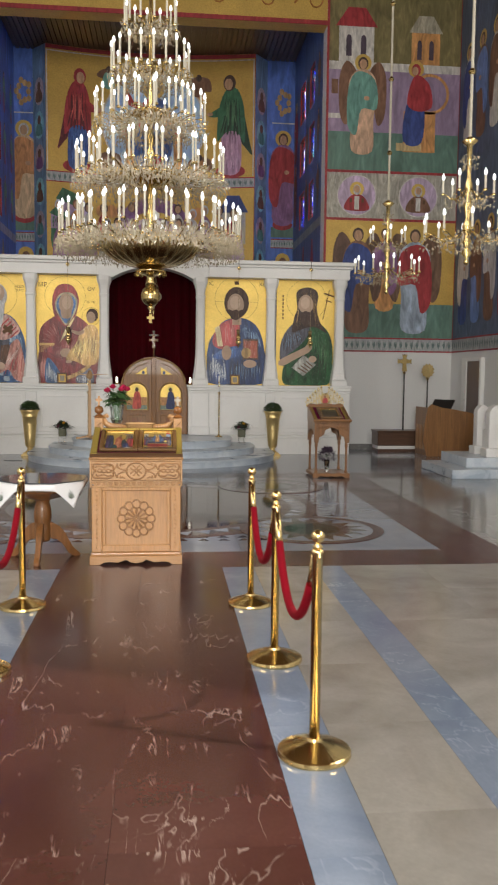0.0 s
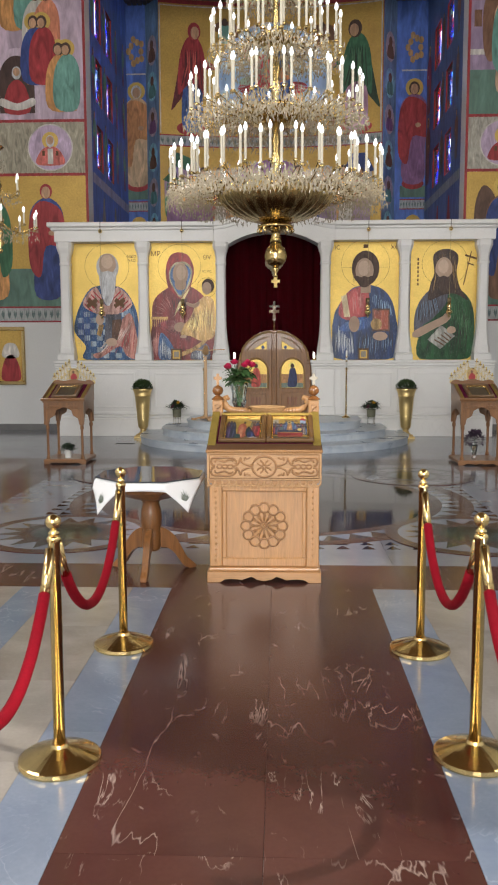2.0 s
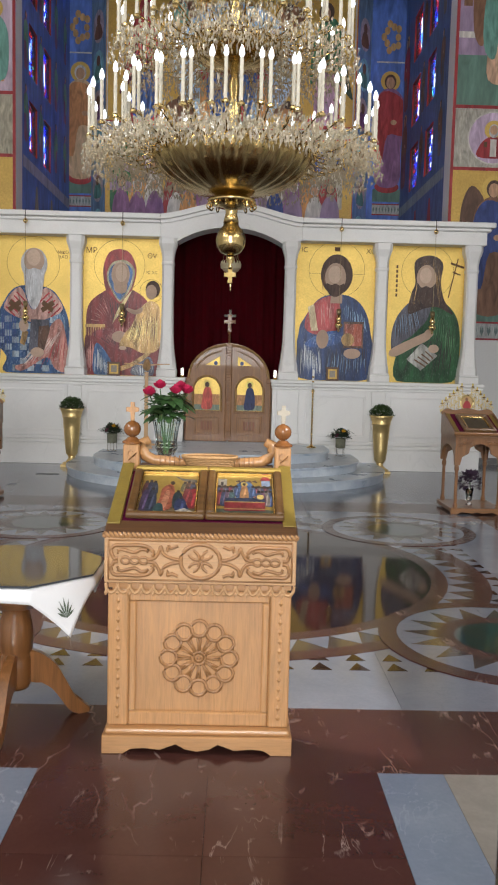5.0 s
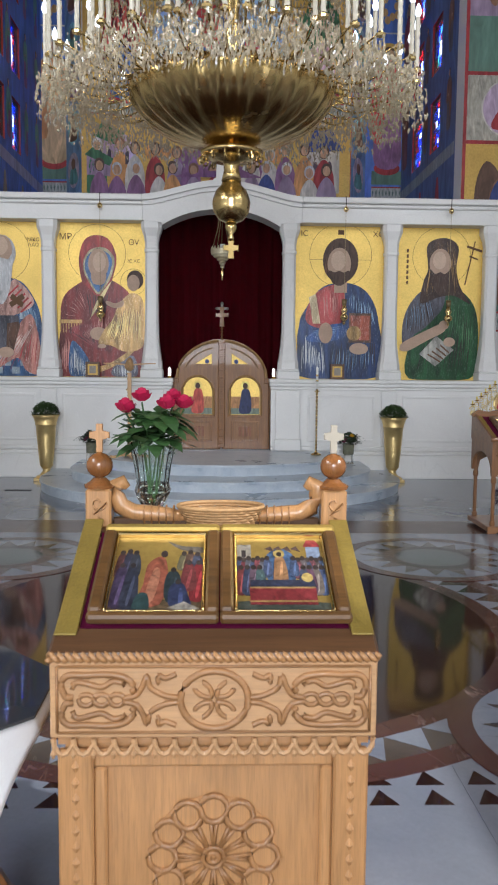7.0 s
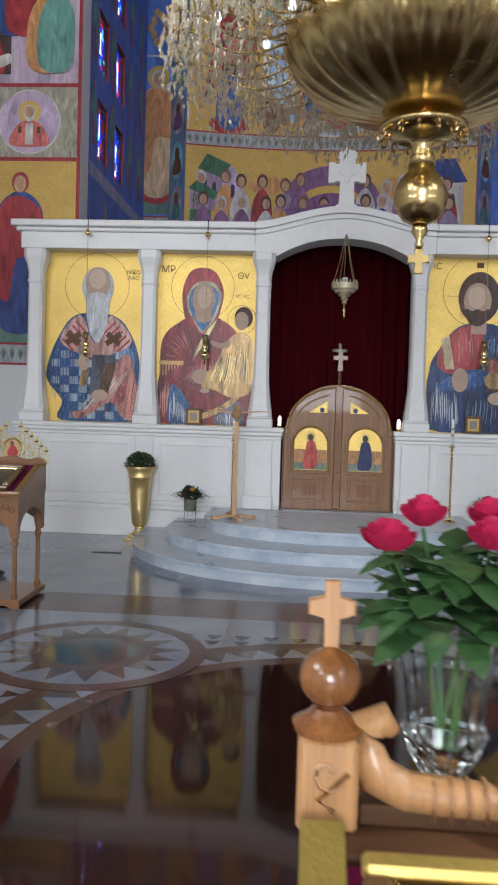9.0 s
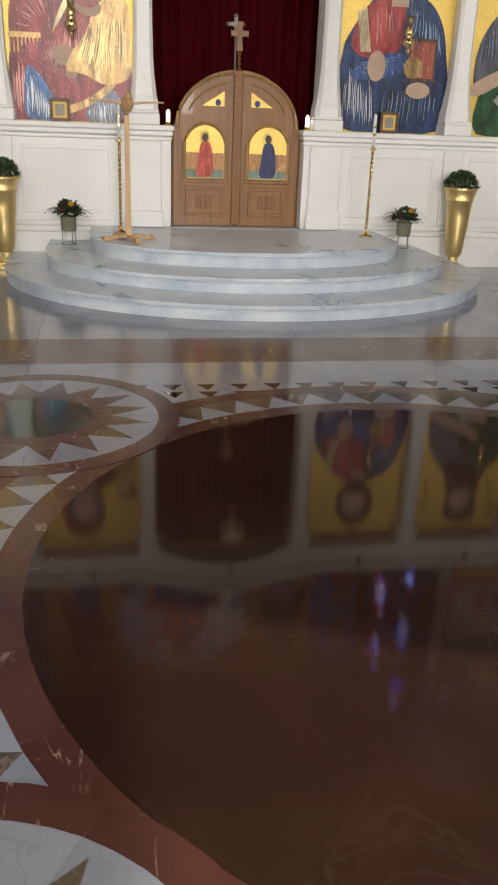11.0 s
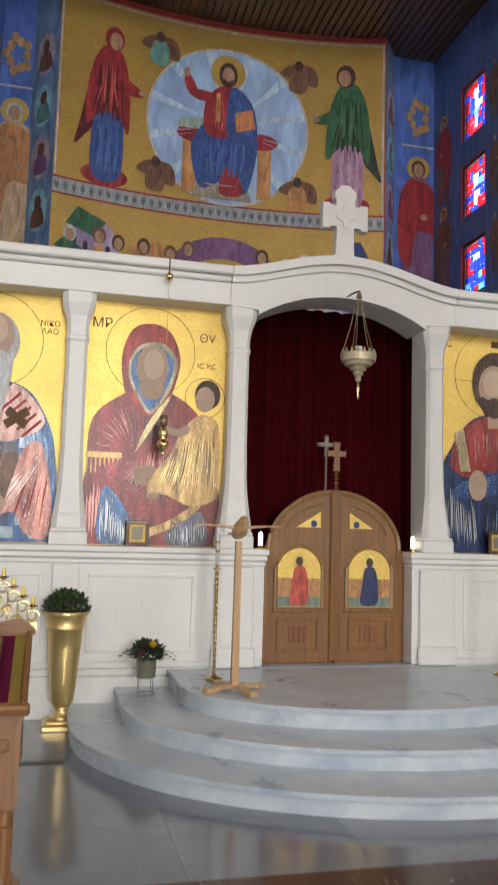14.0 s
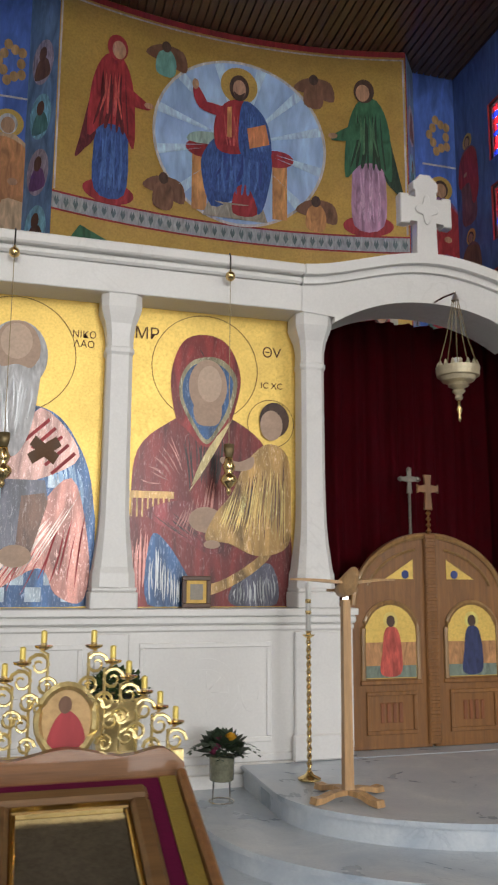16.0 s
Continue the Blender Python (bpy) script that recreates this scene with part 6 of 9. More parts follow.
# ---- icon stands before the screen ----
def icon_stand(x, y, label):
    """Open carved stand with a sloping top, a gilt candle crown and a small icon."""
    t = thing("icon_stand", (x, y, 0), label, "icon stand", "icon stands")
    hw, dp = 0.275, 0.64
    pts = [(-hw - 0.02, 0.0), (-hw + 0.05, 0.0), (-hw + 0.10, 0.03), (-0.05, 0.012), (0, 0.035), (0.05, 0.012), (hw - 0.10, 0.03), (hw - 0.05, 0), (hw + 0.02, 0), (hw + 0.02, 0.07), (-hw - 0.02, 0.07)]
    part("foot_apron", px(pts, "y", 0.0, 0.03, bevel=0.004), WALNUT_X, t)
    part("bottom_shelf", bx(-hw - 0.02, hw + 0.02, 0.0305, dp, 0.02, 0.07, bevel=0.006), WALNUT_X, t)
    for sx in (-1, 1):
        for yy in (0.045, dp - 0.045):
            part("column", turned([(0.026, 0.07), (0.026, 0.11), (0.018, 0.12), (0.018, 0.48), (0.026, 0.49), (0.026, 0.53), (0.02, 0.54), (0.02, 0.86)], 12, (sx * (hw - 0.035), yy, 0)), WALNUT, t, smooth=False)
        arch = [(0.0, 0.86), (0.0, 0.56)] + [(0.03 + 0.0 * k, 0.56) for k in range(1)] + [(dp / 2 - (dp / 2 - 0.045) * math.cos(k * math.pi / 12), 0.60 + 0.16 * math.sin(k * math.pi / 12)) for k in range(13)] + [(dp - 0.03, 0.56), (dp, 0.56), (dp, 1.04)]
        part("side_arch", px(arch, "x", sx * (hw - 0.008) - 0.01, sx * (hw - 0.008) + 0.01), WALNUT, t)
    arch = [(-hw, 0.86), (-hw, 0.55), (-hw + 0.06, 0.55), (-hw + 0.08, 0.64), (-hw + 0.15, 0.68), (-hw + 0.17, 0.75), (0, 0.80), (hw - 0.17, 0.75), (hw - 0.15, 0.68), (hw - 0.08, 0.64), (hw - 0.06, 0.55), (hw, 0.55), (hw, 0.86)]
    part("front_arch", px(arch, "y", 0.012, 0.034), WALNUT, t)
    part("back_arch", px(arch, "y", dp - 0.034, dp - 0.012), WALNUT, t)
    bm = bmesh.new()
    for s in (-1, 1):
        for k in range(4):
            tube(bm, [(s * (0.22 - 0.045 * k) + 0.02 * math.cos(q * math.pi / 5), 0.008, 0.80 - 0.03 * (k == 0) + 0.02 * math.sin(q * math.pi / 5)) for q in range(10)], 0.006, 5, True)
    part("arch_carving", bm, WALNUT_X, t)
    sl = math.degrees(math.atan2(0.20, 0.56))

    def top(name, bm2, material, label2=""):
        ob = part(name, bm2, material, t, label2)
        ob.matrix_basis = pose(0, -0.02, 0.885, sl, 0, 0)
        return ob
    part("top_side", px([(-0.02, 0.86), (dp, 0.86), (dp, 1.10), (0.56, 1.08), (-0.02, 0.88)], "x", -hw - 0.01, hw + 0.01), WALNUT_X, t)
    top("front_lip", bx(-hw - 0.03, hw + 0.03, -0.02, 0.02, 0.0, 0.04, bevel=0.008), WALNUT_X)
    for s in (-1, 1):
        top("side_lip", bx(s * (hw + 0.008) - 0.012, s * (hw + 0.008) + 0.012, 0.0205, 0.58, 0.0, 0.035, bevel=0.006), WALNUT)
        top("gold_cloth_border", bx(s * 0.247 - 0.021, s * 0.247 + 0.021, 0.021, 0.575, 0.009, 0.016), GOLD_CLOTH, "gold brocade border")
    top("purple_cloth", bx(-0.266, 0.266, 0.021, 0.58, 0.002, 0.0088), PURPLE_CLOTH, "dark purple cloth")
    for a, b, c, d in ((-0.180, 0.180, 0.05, 0.10), (-0.180, 0.180, 0.445, 0.495), (-0.180, -0.135, 0.1005, 0.4445), (0.135, 0.180, 0.1005, 0.4445)):
        top("picture_frame", bx(a, b, c, d, 0.0165, 0.055, bevel=0.01), wood("picture_frame_wood", (0.16, 0.085, 0.035), 0.3, "x", 0.3))
    bm = bmesh.new()
    for a, b, c, d in ((-0.134, 0.134, 0.101, 0.115), (-0.134, 0.134, 0.418, 0.444), (-0.134, -0.121, 0.1155, 0.4175), (0.121, 0.134, 0.1155, 0.4175)):
        box(bm, a, b, c, d, 0.0165, 0.046, bevel=0.004)
    top("gilt_fillet", bm, BRASS)
    top("picture", bx(-0.120, 0.120, 0.116, 0.417, 0.0165, 0.03), surface("aged_silver_icon", (0.12, 0.105, 0.08), 0.35, 0.5, 0.5, 14, 70, 0.5))
    # wooden back rail with a curved profile
    part("back_rail", px(smooth_loop([(-0.27, 1.075), (-0.25, 1.15), (-0.14, 1.135), (0, 1.16), (0.14, 1.135), (0.25, 1.15), (0.27, 1.075)], 4), "y", 0.565, 0.60), WALNUT_X, t)
    # gilt crown: pierced scrolls that step up to the middle, each step with a candle cup
    cr = bmesh.new()
    hts = [0.0, 0.055, 0.11, 0.165, 0.22, 0.275, 0.30]
    zb = 1.13
    for s in (-1, 1):
        for k in range(6):
            x0 = s * (0.335 - 0.05 * k)
            zt = zb + 0.08 + 0.046 * k
            for q, (dx, dz, r) in enumerate(((0.0, -0.042, 0.036), (0.022, -0.105, 0.030), (0.004, -0.165, 0.030), (0.02, -0.225, 0.026))):
                if zt + dz - r > zb - 0.01 or q == 0:
                    tube(cr, [(x0 - s * dx + s * (-1) ** q * r * (1 - 0.055 * j) * math.cos(j * 0.62), 0.625 - 0.002 * (q % 2), max(zb + 0.004, zt + dz + r * (1 - 0.055 * j) * math.sin(j * 0.62))) for j in range(15)], [0.0065 - 0.0002 * j for j in range(15)], 5)
            tube(cr, [(x0 - s * 0.024, 0.625, zb), (x0 - s * 0.024, 0.625, zt - 0.01), (x0, 0.625, zt)], 0.005, 5)
    box(cr, -0.36, 0.36, 0.615, 0.635, zb - 0.03, zb + 0.012)
    tube(cr, [(0.085 * math.cos(j * math.pi / 12), 0.612, 1.24 + 0.10 * math.sin(j * math.pi / 12)) for j in range(24)], 0.013, 6, True)
    crown = part("gilt_crown", cr, surface("bright_gilt_brass", (0.82, 0.64, 0.30), 0.3, 0.75, 0.3, 20, 90, 0.3), t, "pierced gilt crown")
    crown.matrix_basis = Matrix.LocRotScale(Vector((0, 0, 0.13)), None, Vector((0.86, 1, 0.88)))
    part("crown_picture", px(ellipse(0, 1.24, 0.078, 0.094, 24), "y", 0.613, 0.618), gold_leaf("faded_gold", (0.55, 0.36, 0.16), 0.5, 0.2), crown)
    part("crown_picture_robe", px(smooth_loop([(-0.05, 1.16), (0.05, 1.16), (0.045, 1.23), (0.0, 1.27), (-0.04, 1.23)], 4), "y", 0.610, 0.6128), CRIMSON, crown)
    part("crown_picture_head", px(ellipse(-0.005, 1.285, 0.02, 0.025, 14), "y", 0.6095, 0.6125), BROWN, crown)
    for s in (-1, 1):
        for k in range(6):
            x0, zt = s * (0.335 - 0.05 * k) if k < 5 else s * 0.075, zb + 0.08 + 0.046 * k
            cup = part("candle_cup", turned([(0.006, zt), (0.026, zt + 0.008), (0.028, zt + 0.014), (0.01, zt + 0.016), (0.009, zt + 0.022)], 10, (x0, 0.625, 0)), BRASS, crown)
            part("candle_stub", turned([(0.0095, zt + 0.0222), (0.0095, zt + 0.055), (0.003, zt + 0.058)], 8, (x0, 0.625, 0)), surface("yellow_wax", (0.80, 0.62, 0.14), 0.35, 0.2, 0.15, 20, 60, 0.05), cup)
    return t


icon_stand(CX - 2.88, 12.53, "carved walnut icon stand with purple cloth and gilt candle crown")
icon_stand(CX + 2.83, 12.52, "carved walnut icon stand with purple cloth and gilt candle crown")


# ---- planters ----
PLANTER_BRASS = surface("brushed_brass", (0.74, 0.55, 0.24), 0.34, 0.8, 0.2, 8, 60, 0.1)

def tuft(name, parent, c, rx, rz, n, size, material, seed, dome=True):
    """A rounded mass of many small leaves."""
    rnd = random.Random(seed)
    bm = bmesh.new()
    for k in range(n):
        a, q = rnd.uniform(0, 2 * math.pi), rnd.uniform(0, 1)
        el = math.asin(q) if dome else math.asin(rnd.uniform(-0.6, 1))
        k2 = rnd.uniform(0.75, 1.05)
        d = Vector((math.cos(a) * math.cos(el), math.sin(a) * math.cos(el), math.sin(el)))
        p = Vector(c) + Vector((d.x * rx * k2, d.y * rx * k2, d.z * rz * k2))
        w = (d + Vector((rnd.uniform(-0.7, 0.7), rnd.uniform(-0.7, 0.7), rnd.uniform(-0.2, 0.8)))).normalized()
        leaf_blade(bm, p, w, size * rnd.uniform(0.6, 1.3), 0.6, 0.1)
    return tagged(part(name, bm, material, parent), kind="stuff")


for i, x in enumerate((CX - 2.37, CX + 2.36)):
    t = thing("planter_vase", (x, 16.05, 0), "tall flared gold metal vase with a clipped boxwood dome", "planter", "gold planters")
    fb = bx(-0.145, 0.145, -0.145, 0.145, 0.0, 0.04, bevel=0.006)
    box(fb, -0.115, 0.115, -0.115, 0.115, 0.0405, 0.07, bevel=0.008)
    part("square_foot", fb, PLANTER_BRASS, t)
    part("stem_knob", turned([(0.095, 0.0705), (0.075, 0.09), (0.052, 0.12), (0.048, 0.14), (0.06, 0.16)], 24), PLANTER_BRASS, t, smooth=True)
    part("flared_body", turned([(0.06, 0.16), (0.088, 0.20), (0.105, 0.36), (0.125, 0.60), (0.135, 0.745), (0.145, 0.75), (0.145, 0.765), (0.14, 0.77), (0.165, 0.85), (0.185, 0.885), (0.178, 0.889), (0.15, 0.85), (0.12, 0.80), (0.02, 0.795)], 28), PLANTER_BRASS, t, smooth=True)
    part("soil", px(ellipse(0, 0, 0.16, 0.16, 24), "z", 0.86, 0.874), SOIL, t)
    tuft("boxwood", t, (0, 0, 0.875), 0.18, 0.165, 1500, 0.03, BOX_LEAF, 5 + i)

YOLK = surface("yellow_petals", (0.70, 0.36, 0.02), 0.6, 0, 0.3, 30, 120, 0.2)
MAUVE = surface("mauve_petals", (0.20, 0.03, 0.08), 0.6, 0, 0.3, 30, 120, 0.2)
for i, x in enumerate((-1.97, 1.50)):
    t = thing("flower_pot", (x, 15.95, 0.26), "grey green pot of mixed flowers on a thin metal stand", "flower pot", "pots on the steps")
    part("stand_ring", tube(bmesh.new(), [(0.075 * math.cos(k * math.pi / 12), 0.075 * math.sin(k * math.pi / 12), 0.006) for k in range(24)], 0.005, 6, True), STEEL, t)
    for k in range(4):
        a = k * math.pi / 2 + 0.5
        part("stand_leg", tube(bmesh.new(), [(0.074 * math.cos(a), 0.074 * math.sin(a), 0.005), (0.068 * math.cos(a), 0.068 * math.sin(a), 0.14)], 0.004, 5), STEEL, t)
    part("pot", turned([(0.066, 0.125), (0.074, 0.13), (0.078, 0.26), (0.08, 0.27), (0.07, 0.265), (0.06, 0.20)], 20), surface("green_glazed_pot", (0.23, 0.23, 0.16), 0.18, 0.1, 0.5, 14, 60, 0.1), t, "grey green glazed pot", smooth=True)
    tuft("leaves", t, (0, 0, 0.27), 0.11, 0.10, 200, 0.075, DARK_LEAF, 31 + i)
    # long leaves that arch out over the rim
    rnd = random.Random(60 + i)
    for k in range(11):
        a = k * 2 * math.pi / 11 + rnd.uniform(-0.2, 0.2)
        r, up = rnd.uniform(0.17, 0.24), rnd.uniform(0.0, 0.07)
        bm = bmesh.new()
        for j in range(6):
            f = 0.3 + 0.7 * j / 5
            q = Vector((r * f * math.cos(a), r * f * math.sin(a), 0.28 + (up + 0.05) * math.sin(f * 2.4) - 0.03 * f * f))
            for side in (-1, 1):
                leaf_blade(bm, q, Vector((math.cos(a + side * 0.7), math.sin(a + side * 0.7), -0.15)).normalized(), 0.055 * (1.2 - 0.5 * f), 0.45, 0.1)
        part("frond", bm, DARK_LEAF, t)
    for k, (a, b, c, m) in enumerate(((0.035, -0.075, 0.385, YOLK), (-0.075, -0.085, 0.305, MAUVE), (-0.055, -0.09, 0.335, MAUVE), (0.07, -0.03, 0.35, ORANGE), (-0.03, -0.05, 0.38, MAUVE if i == 0 else PALE))):
        rose(t, (a, b, c), 0.030 if m is YOLK else 0.022, m, "flower")

# small potted plants inside the icon stands, and a vase
for x, y, m in ((CX - 2.88, 12.72, PORCELAIN),):
    t = thing("potted_plant", (x, y, 0.0705), "small dark plant in a white pot inside the icon stand", "potted plant")
    part("pot", turned([(0.04, 0), (0.055, 0.10), (0.06, 0.105), (0.05, 0.10), (0.03, 0.09)], 16), m, t)
    tuft("leaves", t, (0, 0, 0.10), 0.09, 0.09, 260, 0.04, DARK_LEAF, 77)
t = thing("flower_vase", (CX + 2.80, 12.76, 0.0705), "clear glass vase with dark purple flowers inside the icon stand", "vase")
part("glass", turned([(0.035, 0), (0.03, 0.04), (0.045, 0.17), (0.05, 0.19), (0.044, 0.185), (0.026, 0.05)], 16), GLASS, t, smooth=True)
tuft("flower_cluster", t, (0, 0, 0.26), 0.12, 0.11, 320, 0.05, surface("purple_petal", (0.06, 0.03, 0.06), 0.6, 0, 0.6, 20, 80, 0.2), 78, False)
part("stems", tube(bmesh.new(), [(0, 0, 0.05), (0.01, 0, 0.2), (0, 0, 0.28)], 0.006, 5), LEAF, t)

# ---- dove stand and candle stands on the steps ----
t = thing("dove_stand", (-1.395, 15.36, 0.39), "pale wooden stand topped by a carved dove with spread wings", "stand")
PALE_WOOD = wood("pale_wood", (0.56, 0.34, 0.16), 0.45, "z", 0.1)
for k in range(4):
    a = k * math.pi / 2 + 0.35
    u, w = Vector((math.cos(a), math.sin(a), 0)), Vector((-math.sin(a), math.cos(a), 0))
    bm = bmesh.new()
    outl = [(0.02, 0.045), (0.10, 0.05), (0.20, 0.03), (0.25, 0.035), (0.26, 0.0), (0.20, 0.0), (0.12, 0.02), (0.02, 0.02)]
    lo = [bm.verts.new(u * r + Vector((0, 0, z)) - w * 0.028) for r, z in outl]
    hi = [bm.verts.new(u * r + Vector((0, 0, z)) + w * 0.028) for r, z in outl]
    bm.faces.new(lo), bm.faces.new(hi[::-1])
    for i in range(8):
        bm.faces.new((lo[i], lo[(i + 1) % 8], hi[(i + 1) % 8], hi[i]))
    part("foot", bm, PALE_WOOD, t)
part("pole", turned([(0.05, 0.02), (0.038, 0.06), (0.034, 0.5), (0.032, 1.08)], 4, square=False), PALE_WOOD, t)
bm = bmesh.new()
tube(bm, [(0.02, 0.11, 1.13), (0.0, 0.05, 1.135), (0.0, -0.03, 1.16), (0.01, -0.07, 1.21), (0.015, -0.10, 1.235), (0.02, -0.14, 1.22)], [0.015, 0.045, 0.06, 0.045, 0.035, 0.006], 10)
part("dove_body", bm, PALE_WOOD, t, smooth=True)
for s in (-1, 1):
    bm = bmesh.new()
    pts = smooth_loop([(0.02, 0.06), (0.12, 0.10), (0.25, 0.06), (0.33, 0.03), (0.22, -0.01), (0.10, -0.05), (0.02, -0.04)], 3)
    lo = [bm.verts.new((s * u, v - 0.01, 1.165 + 0.16 * u - 0.25 * u * u)) for u, v in pts]
    hi = [bm.verts.new((s * u, v - 0.01, 1.183 + 0.14 * u - 0.25 * u * u)) for u, v in pts]
    bm.faces.new(lo), bm.faces.new(hi[::-1])
    for i in range(len(pts)):
        bm.faces.new((lo[i], lo[(i + 1) % len(pts)], hi[(i + 1) % len(pts)], hi[i]))
    part("wing", bm, PALE_WOOD, t)
part("tail", bx(-0.04, 0.04, 0.10, 0.20, 1.125, 1.14, bevel=0.005), PALE_WOOD, t)

for x, y in ((-1.46, 15.80), (1.04, 15.80)):
    t = thing("candle_stand", (x, y, 0.39), "slim twisted brass candle stand with a white candle", "candle stand", "candle stands by the doors")
    part("foot", turned([(0.07, 0.0), (0.07, 0.012), (0.03, 0.03), (0.015, 0.05)], 20), BRASS, t, smooth=True)
    bm = bmesh.new()
    for ph in (0, math.pi):
        tube(bm, [(0.009 * math.cos(k * 0.55 + ph), 0.009 * math.sin(k * 0.55 + ph), 0.05 + 0.0079 * k) for k in range(100)], 0.008, 5)
    part("twisted_shaft", bm, BRASS, t, smooth=True)
    part("drip_cup", turned([(0.012, 0.835), (0.035, 0.85), (0.037, 0.858), (0.015, 0.86), (0.018, 0.88)], 16), BRASS, t)
    part("candle_tube", turned([(0.016, 0.88), (0.016, 1.16), (0.006, 1.18)], 12), PORCELAIN, t, "white candle tube", smooth=True)
    for z in (0.98, 1.05):
        part("gilt_band", turned([(0.0175, z), (0.0185, z + 0.012), (0.0175, z + 0.024)], 12), BRASS, t)

# ---- lamps hung before the icons ----
for k, (a, b) in enumerate(ICONS.values()):
    x = (a + b) / 2 + (0.03 if k == 1 else 0.0)
    t = thing("hanging_lamp", (x, 16.22, 0), "small brass oil lamp on a thin chain before an icon", "oil lamp", "lamps before the icons")
    part("bracket", tube(bmesh.new(), [(0, 0.04, 3.86), (0, 0.0, 3.865), (0, -0.02, 3.84), (0, -0.02, 3.75)], 0.006, 6), BLACK, t)
    part("counterweight", turned([(0.004, 3.655)] + [(0.036 * math.sin(q * math.pi / 10), 3.692 - 0.036 * math.cos(q * math.pi / 10)) for q in range(1, 10)] + [(0.008, 3.735), (0.004, 3.75)], 16, (0, -0.02, 0)), BRASS, t, smooth=True)
    part("chain", tube(bmesh.new(), [(0, -0.02, 3.655), (0, -0.02, 2.49)], 0.0028, 5), CHAIN, t)
    part("glass_cup", turned([(0.025, 2.53), (0.034, 2.57), (0.036, 2.62), (0.030, 2.61), (0.022, 2.55)], 14, (0, -0.02, -0.13)), CHAIN, t, smooth=True)
    part("lamp_body", turned([(0.004, 2.27), (0.02, 2.30), (0.012, 2.32), (0.045, 2.345), (0.06, 2.375), (0.05, 2.40), (0.026, 2.42), (0.04, 2.45), (0.045, 2.47), (0.03, 2.50), (0.025, 2.53)], 18, (0, -0.02, -0.13)), BRASS, t, smooth=True)

t = thing("sanctuary_lamp", (CX, 15.98, 0), "silver-gilt lamp on five thin chains before the altar doors", "oil lamp")
part("arm", tube(bmesh.new(), [(0, 0.36, 3.70), (0, 0.15, 3.69), (0, 0, 3.67)], 0.008, 6), STEEL, t)
part("canopy", turned([(0.006, 3.60), (0.03, 3.61), (0.02, 3.64), (0.006, 3.67)], 14), STEEL, t)
for k in range(5):
    a = k * 2 * math.pi / 5 + 0.4
    part("chain", tube(bmesh.new(), [(0.02 * math.cos(a), 0.02 * math.sin(a), 3.61), (0.07 * math.cos(a), 0.07 * math.sin(a), 3.35), (0.14 * math.cos(a), 0.14 * math.sin(a), 3.11)], 0.0035, 5), CHAIN, t)
part("bowl", turned([(0.015, 2.86), (0.03, 2.875), (0.022, 2.90), (0.048, 2.925), (0.036, 2.945), (0.075, 2.965), (0.068, 2.985), (0.115, 3.0), (0.125, 3.03), (0.15, 3.035), (0.158, 3.10), (0.15, 3.10), (0.11, 3.05)], 28), SILVER_GILT, t)
part("finial", turned([(0.003, 2.70), (0.014, 2.73), (0.006, 2.75), (0.022, 2.79), (0.01, 2.82), (0.012, 2.86)], 14), BRASS, t, smooth=True)
bm = bmesh.new()
for k in range(16):
    a = k * math.pi / 8
    lathe(bm, [(0.002, 3.09), (0.016, 3.11), (0.002, 3.145)], 5, (0.138 * math.cos(a), 0.138 * math.sin(a), 0))
part("leaf_rim", bm, SILVER_GILT, t)
part("red_glass", turned([(0.03, 3.10), (0.035, 3.17), (0.03, 3.17), (0.02, 3.11)], 14), PORCELAIN, t, "white lamp glass")


def ledge_icon(x, w, h):
    t = thing("small_icon", (x, 16.46, 1.391), "small dark framed silver icon leaning on the ledge", "framed icon", "small icons on the ledge")
    bm = bmesh.new()
    for a, b, c, d in ((-w, w, 0, 0.03), (-w, w, h - 0.03, h), (-w, -w + 0.03, 0.0305, h - 0.0305), (w - 0.03, w, 0.0305, h - 0.0305)):
        box(bm, a, b, -0.012, 0.012, c, d, bevel=0.004)
    part("frame", bm, CHEST_WOOD, t)
    part("gilt_mount", bx(-w + 0.0305, w - 0.0305, -0.004, 0.006, 0.031, h - 0.031), WALL_GILT, t)
    part("silver_plate", bx(-w + 0.055, w - 0.055, -0.008, -0.0045, 0.055, h - 0.055, bevel=0.001), AGED_SILVER, t)


ledge_icon(-2.03, 0.10, 0.215)
ledge_icon(1.40, 0.10, 0.215)

t = thing("altar_cross", (CX, 16.78, 0.39), "small dull silver cross on a staff behind the altar doors", "cross")
part("staff", tube(bmesh.new(), [(0, 0, 0), (0, 0, 1.90)], 0.012, 8), AGED_SILVER, t)
part("staff_foot", turned([(0.10, 0), (0.10, 0.02), (0.02, 0.05)], 16), AGED_SILVER, t)
bm = px(cross_outline(0, 1.88, 0.19, 0.075, 0.028, 1.6), "y", -0.008, 0.008, bevel=0.002)
for cx2, cz2 in ((0.078, 1.994), (-0.078, 1.994), (0, 2.072)):
    lathe(bm, [(0.003, -0.02), (0.02, -0.008), (0.02, 0.008), (0.003, 0.02)], 10, (cx2, 0, cz2))
part("cross_head", bm, AGED_SILVER, t)


# ---- great chandelier ----
def flame_bulb(bm, at, r, h):
    lathe(bm, [(r * 0.5, 0), (r, h * 0.3), (r * 0.75, h * 0.65), (r * 0.1, h)], 8, at)


